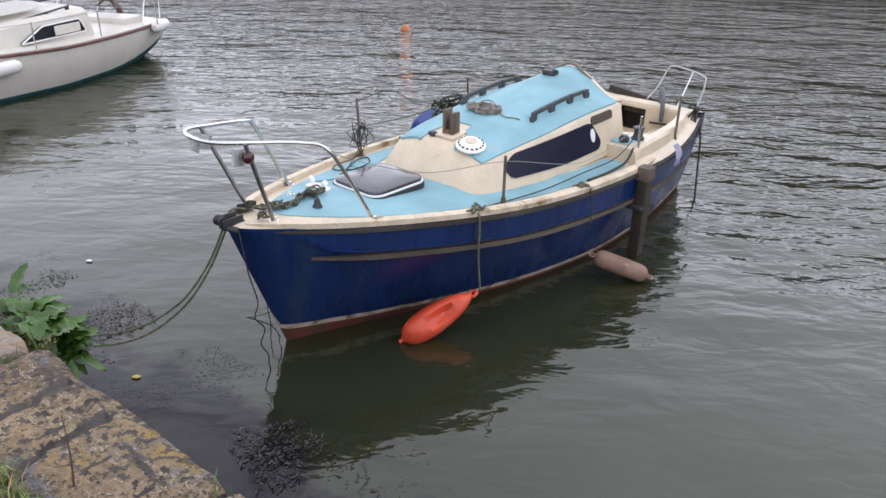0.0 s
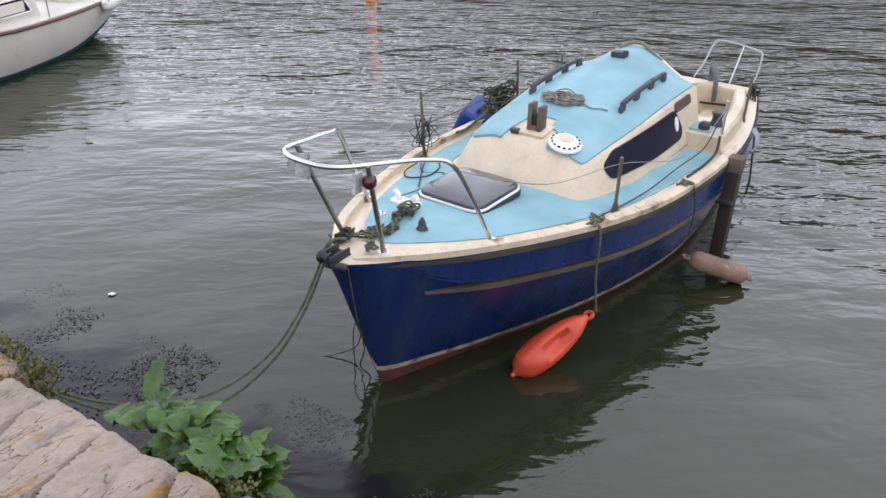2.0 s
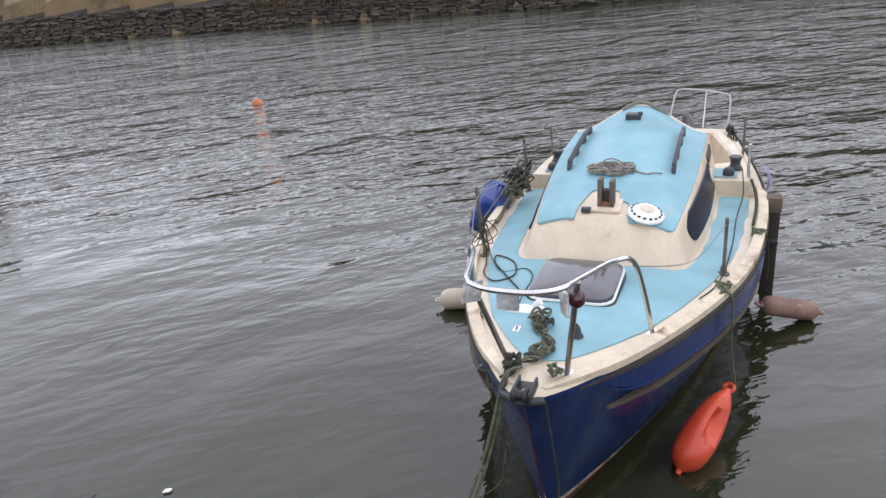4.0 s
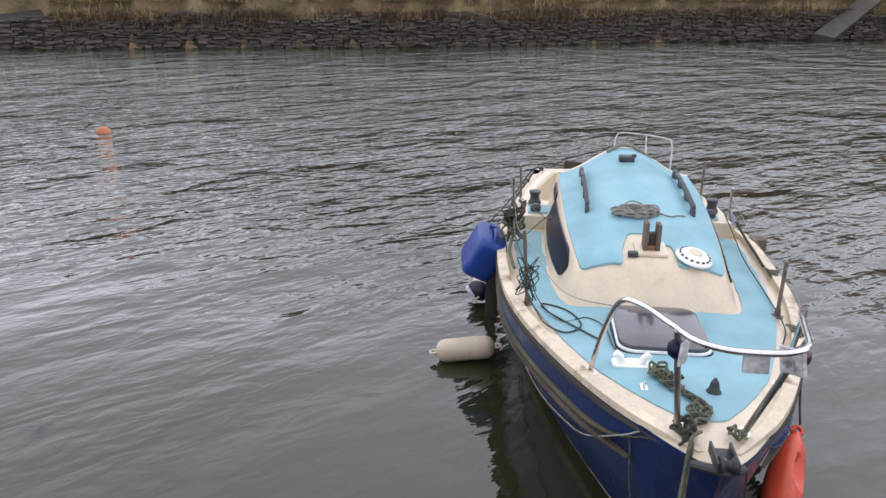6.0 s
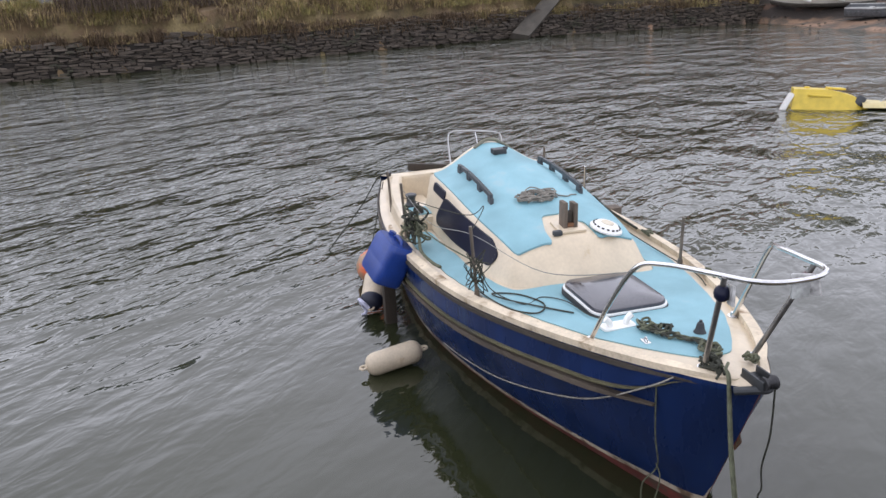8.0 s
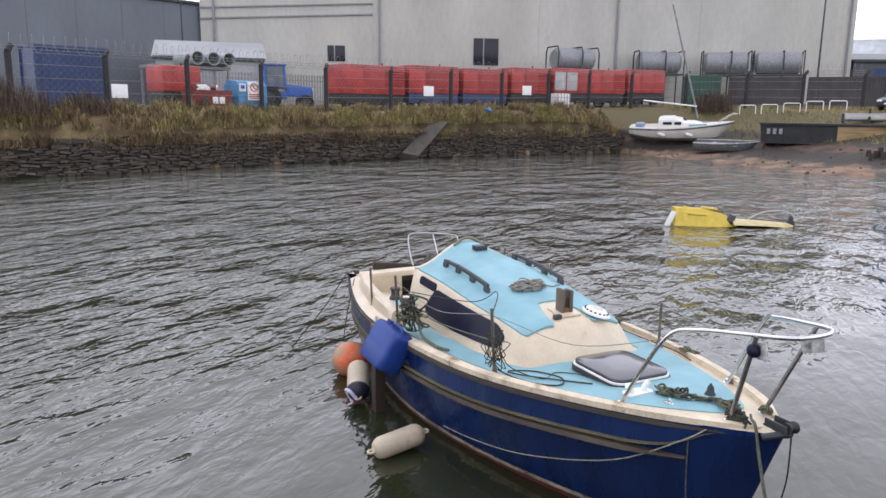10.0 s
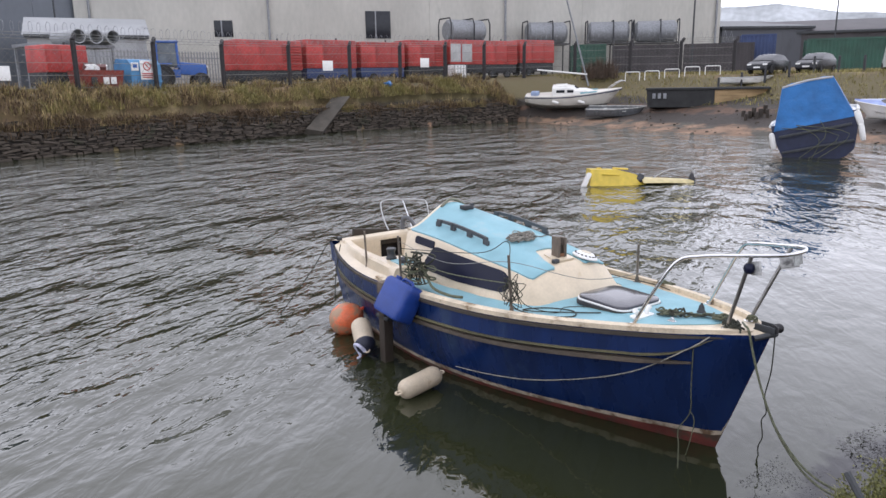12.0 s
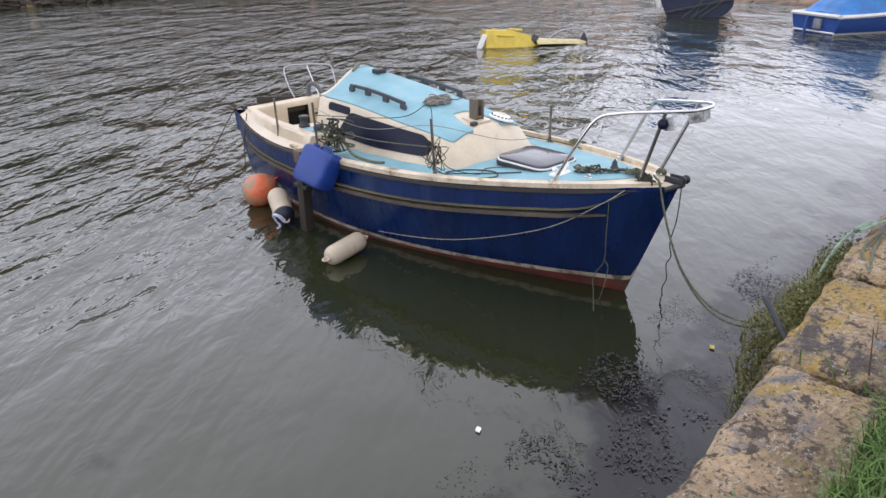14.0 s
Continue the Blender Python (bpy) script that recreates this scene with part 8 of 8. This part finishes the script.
tube(bm, [(6.95, 0.2, 1.35), (7.2, 0.2, 0.9), (7.3, 0.2, 0.2)], 0.06, 8, 3)
tube(bm, [(6.6, -0.2, 1.2), (6.85, 0.1, 1.45), (7.0, 0.6, 1.15)], 0.03, 6, 3)
part("outboard_motor", bm, mat("brown_black_outboard", (0.07, 0.035, 0.025), 0.5, vary=0.4), wb, "dark brown outboard motor on the stern")
for s in (-1, 1):
    bm = bmesh.new()
    tube(bm, [(6.3, s * 1.02, 0.9), (6.5, s * 1.0, 1.5), (7.2, s * 0.75, 1.55), (7.15, s * 0.78, 0.9)], 0.014, 6, 3)
    part("stern_rail", bm, STEEL, wb)
for x, y, z, y2 in ((6.55, -1.06, 0.78, -0.98), (2.55, -1.05, 0.68, -1.16)):
    p = wb.matrix_world @ Vector((x, y, z))
    q = wb.matrix_world @ Vector((x + 0.55, y2, z + 0.04))
    ob = thing("fender", aim(p, q), "clean white fender hung on the white cruiser", "fender", "white cruiser's fenders")
    bm = bmesh.new()
    lathe(bm, [(0, 0), (0.06, 0.01), (0.105, 0.08), (0.11, 0.28), (0.105, 0.47), (0.06, 0.54), (0, 0.55)], None, 16)
    part("body", bm, BOAT_WHITE, ob)

# orange floats out in the basin
for x, y in ((-1.70, 18.9),):
    ob = thing("mooring_float", pose(x, y, -0.04), "small orange mooring float on the water", "float", "mooring floats")
    bm = bmesh.new()
    lathe(bm, [(0, 0.17), (0.07, 0.15), (0.13, 0.09), (0.15, 0.0), (0.13, -0.09), (0, -0.17)], None, 16)
    part("ball", bm, mat("float_orange", (0.45, 0.15, 0.06), 0.6), ob)

# half-sunk yellow boat
yb = thing("sunken_boat", pose(14.75, 5.35, -0.02, -14, 0, -73), "capsized yellow boat lying half sunk with its cabin showing", "boat")
bm = bmesh.new()
rows = [[(-1.35, -0.5, -0.3), (-1.30, -0.42, 0.38), (-1.25, 0.35, 0.52), (-1.3, 0.6, -0.2)], [(-0.6, -0.55, -0.3), (-0.55, -0.48, 0.36), (-0.5, 0.4, 0.50), (-0.6, 0.65, -0.2)], [(0.10, -0.5, -0.3), (0.0, -0.42, 0.22), (0.0, 0.3, 0.36), (0.1, 0.6, -0.2)], [(0.35, -0.4, -0.3), (0.3, -0.3, 0.0), (0.3, 0.2, 0.08), (0.35, 0.4, -0.2)]]
v = loft(bm, rows)
bm.faces.new(v[0])
part("cabin", bm, YELLOW, yb)
bm = bmesh.new()
loft(bm, [[(0.15, -0.62, -0.06), (0.15, -0.5, 0.06), (0.15, 0.0, 0.20), (0.15, 0.5, 0.02)], [(0.9, -0.50, -0.05), (0.9, -0.4, 0.05), (0.9, 0.0, 0.16), (0.9, 0.35, 0.0)], [(1.5, -0.28, -0.05), (1.5, -0.2, 0.05), (1.5, 0.0, 0.12), (1.5, 0.15, -0.02)], [(1.8, -0.1, -0.05), (1.8, -0.06, 0.04), (1.8, 0.0, 0.08), (1.8, 0.05, -0.04)]])
part("foredeck", bm, mat("faded_yellow_foredeck", (0.50, 0.42, 0.20), 0.5, vary=0.15), yb, "faded pale yellow foredeck")
for x, y, z, sx, sy in ((-0.75, -0.46, 0.22, 0.5, 0.12), (-0.35, -0.05, 0.44, 0.4, 0.3), (-0.95, 0.05, 0.47, 0.12, 0.12)):
    bm = bmesh.new()
    box(bm, (sx, sy, 0.05), (x, y, z), 0.02, (10, 4, 0))
    part("hatch", bm, YELLOW, yb)
bm = bmesh.new()
box(bm, (0.2, 0.5, 0.24), (0.12, -0.2, 0.12), 0.05, (0, 30, 0))
part("patch", bm, GREY_DARK, yb)
bm = bmesh.new()
tube(bm, [(0.4, -0.1, 0.0), (0.9, -0.15, 0.32), (1.4, -0.12, 0.42), (1.75, -0.05, 0.36), (1.85, 0, 0.2), (1.6, 0, 0.0)], 0.016, 6, 5)
part("pulpit", bm, WHITE_TUBE, yb)
bm = bmesh.new()
lathe(bm, [(0, 0.28), (0.06, 0.2), (0.11, 0.05), (0.09, -0.1), (0, -0.15)], Matrix.Translation((1.78, 0.05, 0.05)), 10)
part("stem_cap", bm, RUBBER, yb)
bm = bmesh.new()
tube(bm, [(-1.3, -0.2, 0.12), (-2.3, -0.45, 0.05)], 0.02, 6, 0)
part("rudder_bar", bm, WHITE_TUBE, yb)
bm = bmesh.new()
box(bm, (0.14, 0.2, 0.5), (-1.45, -0.45, 0.05), 0.05, (0, 25, 0))
part("rudder", bm, BOAT_WHITE, yb)


def cover(bm, stations):
    """A draped cover over ridge stations (x, half width, low, high, ridge)."""
    rows = []
    for k, (x, w, lo, hi, rd) in enumerate(stations):
        row = []
        for j in range(17):
            u = j / 16 * 2 - 1
            a = abs(u)
            y = w * (u if a < 0.6 else math.copysign(0.6 + (a - 0.6) * 1.0, u))
            z = hi + (rd - hi) * (1 - (a / 0.62) ** 2) if a < 0.62 else hi - (hi - lo) * ((a - 0.62) / 0.38)
            row.append((x, y + 0.03 * noise.noise((x * 3, u * 3, 1)), z + 0.05 * noise.noise((x * 2.2, u * 4, 4))))
        rows.append(row)
    dense = []
    for a, b in zip(rows, rows[1:]):
        for k in range(4):
            t = k / 4
            dense.append([tuple(Vector(p).lerp(Vector(q), t) + Vector((0, 0, -0.04 * math.sin(math.pi * t) + 0.03 * noise.noise((p[0] + t * 2, p[1] * 3, 8))))) for p, q in zip(a, b)])
    dense.append(rows[-1])
    v = loft(bm, dense)
    bm.faces.new(v[0])
    bm.faces.new(v[-1])
    return bm


# listing boat with a blue tarpaulin, seen from its stern
tb = thing("covered_boat", pose(28.4, -2.4, 0.10, 13, 0, 168) @ Matrix.Scale(1.1, 4), "listing dark boat under a bright blue tarpaulin, aground", "boat")
bm, rows = hull_mesh(5.2, 2.75, 1.22, 0.35, 0.3, 0.05, 0.95)
hb = part("hull", bm, [HULK, BOAT_NAVY], tb)
part("deck", deck_cap(rows), BOAT_WHITE, tb)
for s in (-1, 1):
    part("gunwale", rim(rows, s, h=0.12, dz=0.0), BOAT_WHITE, tb)
bm = bmesh.new()
cover(bm, [(1.6, 0.85, 1.25, 1.4, 1.5), (2.6, 1.0, 1.25, 2.0, 2.1), (3.6, 1.20, 1.2, 2.3, 2.36), (5.0, 1.25, 1.12, 2.52, 2.56), (5.24, 1.24, 1.06, 2.46, 2.50)])
part("tarpaulin", bm, TARP, tb, "bright blue tarpaulin cover")
bm = bmesh.new()
tube(bm, [(5.22, -0.76, 2.48), (5.26, 0, 2.54), (5.22, 0.76, 2.48)], 0.04, 6, 3)
part("cover_bar", bm, PALE_PANEL, tb, "pale bar along the cover's edge")
for z in (0.3, 0.85):
    bm = bmesh.new()
    box(bm, (0.10, 2.2, 0.09), (5.32, 0, z), 0.02)
    part("transom_rail", bm, GREY_DARK, tb)
for y, z, m in ((-1.32, 0.75, BOAT_WHITE), (1.35, 0.5, BOAT_WHITE)):
    bm = bmesh.new()
    lathe(bm, [(0, -0.28), (0.07, -0.25), (0.09, -0.15), (0.09, 0.2), (0.06, 0.28), (0, 0.30)], Matrix.Translation((5.3, y, z)), 12)
    part("fender", bm, m, tb)
bm = bmesh.new()
box(bm, (0.3, 0.2, 0.5), (5.15, 1.32, 1.0), 0.08, (8, 0, 0))
part("side_box", bm, BOAT_WHITE, tb)
rg = random.Random(3)
for k in range(4):
    bm = bmesh.new()
    tube(bm, [(5.3, rg.uniform(-1, 1), 1.15), (5.42, rg.uniform(-1, 1), 0.55), (5.35, rg.uniform(-1, 1), -0.1)], 0.012, 5, 4)
    part("rope", bm, ROPE_GREEN, tb)

# blue boat with cover, nearer
bb = thing("blue_launch", pose(20.35, -8.62, 0, 0, 0, 115.4), "blue and white launch under a blue cover, afloat", "boat")
bm, rows = hull_mesh(5.4, 2.15, 0.56, 0.3, 0.4, 0.0, 0.92)
hb = part("hull", bm, [BOAT_WHITE, BOAT_BLUE], bb)
part("deck", deck_cap(rows), BOAT_WHITE, bb)
for s in (-1, 1):
    part("gunwale", rim(rows, s, h=0.13, dz=0.0), BOAT_WHITE, bb)
    bm = bmesh.new()
    tube(bm, [Vector((r[4][0], s * abs(r[4][1]) * 1.012, 0.06)) for r in rows], 0.03, 6, 0)
    part("waterline_stripe", bm, BOAT_WHITE, hb, "white stripe at the waterline")
bm = bmesh.new()
tube(bm, [(5.41, -0.84, 0.06), (5.41, 0.84, 0.06)], 0.03, 6, 0)
part("waterline_stripe", bm, BOAT_WHITE, hb, "white stripe at the waterline")
part("cuddy", trunk(0.9, 3.25, 1.3, 1.75, 0.55, 0.75, 1.55, 0.9), BOAT_WHITE, bb, "white cuddy in front of the cover")
bm = bmesh.new()
cover(bm, [(3.0, 0.93, 0.62, 1.95, 2.12), (3.25, 0.95, 0.60, 2.0, 2.15), (3.7, 0.97, 0.58, 1.78, 1.93), (4.4, 0.98, 0.57, 1.25, 1.38), (5.0, 0.96, 0.56, 0.82, 0.90), (5.32, 0.92, 0.55, 0.62, 0.66)])
part("cover", bm, TARP, bb, "taut blue canvas cover")
bm = bmesh.new()
tube(bm, [(5.42, -0.98, 0.57), (5.44, 0.98, 0.57)], 0.065, 6, 0)
part("transom_cap", bm, BOAT_WHITE, bb)
bm = bmesh.new()
box(bm, (0.10, 0.30, 0.30), (5.46, 0.18, 0.30), 0.03)
part("bracket", bm, GALV, bb)
bm = bmesh.new()
tube(bm, [(5.5, -0.22, 0.5), (5.55, -0.22, 0.1), (5.6, -0.22, -0.2)], 0.05, 6, 0)
part("rudder_stock", bm, BOAT_BLUE, bb)

# on the foreshore
sb = thing("beached_yacht", pose(48.9, 6.9, 1.30, -9, 0, 92) @ Matrix.Scale(1.10, 4), "white sailing yacht aground on the foreshore with mast", "boat")
bm, rows = hull_mesh(6.4, 2.2, 0.62, 0.30, 0.42, 0.02, 0.62, counter=0.22)
hb = part("hull", bm, [mat("grey_brown_bottom_paint", (0.16, 0.15, 0.13), 0.7, vary=0.3), CREAM_WHITE], sb)
part("deck", deck_cap(rows), CREAM_WHITE, sb)
for s in (-1, 1):
    part("rubbing_strip", rim(rows, s, h=0.07, dz=-0.09), BOAT_NAVY, hb)
cab = part("cabin", trunk(1.5, 3.3, 0.95, 1.35, 0.66, 0.26, 0.34, 0.5), BOAT_WHITE, sb)
house = part("doghouse", trunk(2.6, 4.6, 1.30, 1.5, 0.64, 0.52, 0.58, 0.55), BOAT_WHITE, sb, "raised white doghouse")
bm = bmesh.new()
box(bm, (0.8, 0.9, 0.09), (4.0, 0, 1.25), 0.04, (0, 2, 0))
part("sliding_hatch", bm, BOAT_WHITE, house)
for s in (-1, 1):
    for x, w in ((3.35, 0.42), (4.0, 0.55)):
        bm = bmesh.new()
        box(bm, (w, 0.03, 0.17), (x, s * (0.69 + 0.03 * (x - 3)), 0.96), 0.03, (0, 0, 3 * s))
        part("window", bm, GLASS, house)
    bm = bmesh.new()
    box(bm, (1.1, 0.03, 0.12), (2.15, s * 0.56, 0.84), 0.03, (0, 3, 7 * s))
    part("window", bm, DECK_BLUE, cab, "pale blue strip along the cabin side")
    for x, y in ((2.6, 1.05), (4.3, 1.12)):
        bm = bmesh.new()
        lathe(bm, [(0, -0.26), (0.09, -0.2), (0.11, 0), (0.09, 0.2), (0, 0.26)], Matrix.Translation((x, s * y, 0.30)) @ Euler((0, radians(72), 0)).to_matrix().to_4x4(), 12)
        part("fender", bm, BOAT_WHITE, sb)
bm = bmesh.new()
box(bm, (0.7, 0.9, 0.03), (1.15, 0, 0.86), 0.01, (0, 4, 0))
part("foredeck_panel", bm, DECK_BLUE, sb, "pale blue deck panel")
bm = bmesh.new()
box(bm, (0.34, 0.04, 0.22), (3.0, 0, 1.05), 0.02, (0, -38, 0))
part("front_window", bm, GLASS, house)
bm = bmesh.new()
tube(bm, [(2.2, 0, 1.2), (4.1, 0, 8.2)], 0.055, 8, 0)
part("mast", bm, GALV, sb)
bm = bmesh.new()
tube(bm, [(2.3, 0, 1.95), (5.6, 0.3, 2.35)], 0.05, 8, 0)
part("boom", bm, BOAT_WHITE, sb)
bm = bmesh.new()
tube(bm, [(0.9, -0.4, 1.0), (0.2, -0.25, 1.45), (-0.15, 0, 1.5), (0.2, 0.25, 1.45), (0.9, 0.4, 1.0)], 0.02, 6, 4)
part("pulpit", bm, STEEL, sb)
bm = bmesh.new()
box(bm, (0.55, 0.6, 0.30), (5.75, 0.2, 0.74), 0.08)
part("cockpit_cover", bm, mat("grey_blue_canvas", (0.22, 0.28, 0.40), 0.8), sb)


def open_boat(name, m, L, B, D, outside, inside, label, seats=2, rolls=0):
    ob = thing(name, m, label, "boat")
    bm, rows = hull_mesh(L, B, D, 0.12, 0.12, 0.05, 0.85)
    part("hull", bm, [outside, outside], ob)
    part("floor", deck_cap(rows, -0.05, D * 0.4, 2), inside, ob)
    for s in (-1, 1):
        part("gunwale", rim(rows, s, h=0.07, dz=0.0), inside, ob)
    for k in range(seats):
        bm = bmesh.new()
        box(bm, (0.25, B * 0.8, 0.05), (L * (0.35 + 0.35 * k), 0, D * 0.75), 0.01)
        part("thwart", bm, inside, ob)
    return ob


open_boat("dinghy", pose(45.1, 5.1, rest(45.3, 7.0) + 0.08, -8, 0, 85), 4.0, 1.6, 0.45, mat("dark_grey_dinghy", (0.10, 0.105, 0.11), 0.6, vary=0.3), mat("pale_grey_dinghy_inside", (0.36, 0.36, 0.34), 0.7, vary=0.3), "grey open dinghy lying on the mud")
open_boat("small_white_hull", pose(47.7, -3.1, rest(47.7, -1.6) + 0.10, 0, 0, 92), 3.4, 1.3, 0.30, BOAT_WHITE, mat("grey_white_boat_inside", (0.45, 0.46, 0.45), 0.6, vary=0.2), "small white boat hull lying on the bank", 1)
sp = thing("speedboat", pose(34.3, -5.0, rest(34.2, -6.8) + 0.16, 13, 0, -100), "white speedboat with a blue deck aground on the foreshore", "boat")
bm, rows = hull_mesh(4.0, 1.9, 0.55, 0.15, 0.22, 0.0, 0.88)
part("hull", bm, [BOAT_WHITE, BOAT_WHITE], sp)
SPEED_BLUE = mat("faded_lilac_blue_deck", (0.22, 0.29, 0.56), 0.4, vary=0.25, scale=2)
bm = bmesh.new()
for s in (-1, 1):
    out = []
    for k, row in enumerate(rows):
        t = k / (len(rows) - 1)
        x, y, z = row[-1]
        w = 0.0 if t < 0.30 or t > 0.93 else 0.66
        out.append([(x, s * y, z + 0.01), (x, s * y * (0.5 + 0.5 * w), z + 0.05), (x, s * y * w, z + (0.06 if w else 0.09))])
    loft(bm, out)
part("deck", bm, SPEED_BLUE, sp, "faded blue deck round the cockpit")
part("cockpit_floor", deck_cap(rows, 0.0, 0.35, 4), mat("brown_cockpit_sole", (0.09, 0.06, 0.045), 0.8, vary=0.4), sp)
for s in (-1, 1):
    part("gunwale", rim(rows, s, h=0.06, dz=0.0), BOAT_WHITE, sp)
bm = bmesh.new()
box(bm, (0.35, 1.2, 0.3), (2.9, 0, 0.38), 0.08)
part("seat", bm, SPEED_BLUE, sp)
# flat-sided black hulk
hk = thing("barge_hulk", pose(45.6, 1.35, rest(45.2, 1.4) - 0.25, 0, 0, -94), "derelict black barge with a bare tan bow on the mud", "boat")
bm = bmesh.new()
v = loft(bm, [[(-3.6, -1.4, 0), (-3.7, -1.5, 1.15), (-3.7, 1.5, 1.15), (-3.6, 1.4, 0)], [(0.6, -1.4, 0), (0.6, -1.5, 1.10), (0.6, 1.5, 1.10), (0.6, 1.4, 0)]], close=True)
bm.faces.new(v[0])
part("side", bm, HULK, hk)
bm = bmesh.new()
v = loft(bm, [[(0.62, -1.4, 0), (0.62, -1.5, 1.09), (0.62, 1.5, 1.09), (0.62, 1.4, 0)], [(2.4, -1.3, 0.25), (2.6, -1.4, 1.12), (2.6, 1.4, 1.12), (2.4, 1.3, 0.25)], [(3.6, -1.0, 0.85), (3.9, -1.1, 1.2), (3.9, 1.1, 1.2), (3.6, 1.0, 0.85)]], close=True)
bm.faces.new(v[-1])
part("bow", bm, TAN_HULK, hk, "bare tan planked bow")
bm = bmesh.new()
box(bm, (7.7, 3.2, 0.14), (0.1, 0, 1.20), 0.03)
part("deck", bm, HULK, hk)
for k in range(3):
    bm = bmesh.new()
    box(bm, (0.2, 0.03, 0.34), (-3.2 + 0.35 * k, -1.53, 0.75))
    part("mark", bm, GALV, hk)
# low posts of an old slip beside it
for k in range(12):
    x, y = 38.0 + 0.35 * (k % 4), -0.4 - 0.33 * (k // 4) - 0.25 * (k % 3)
    ob = stand("mooring_stake", x, y, 0, "short rotten timber stake in the mud", "stake", "rotten stakes")
    bm = bmesh.new()
    box(bm, (0.2, 0.16, 0.5 + 0.15 * (k % 3)), (0, 0, 0.08), 0.02, (4, 3, 20 * k))
    part("timber", bm, POST_WOOD, ob)
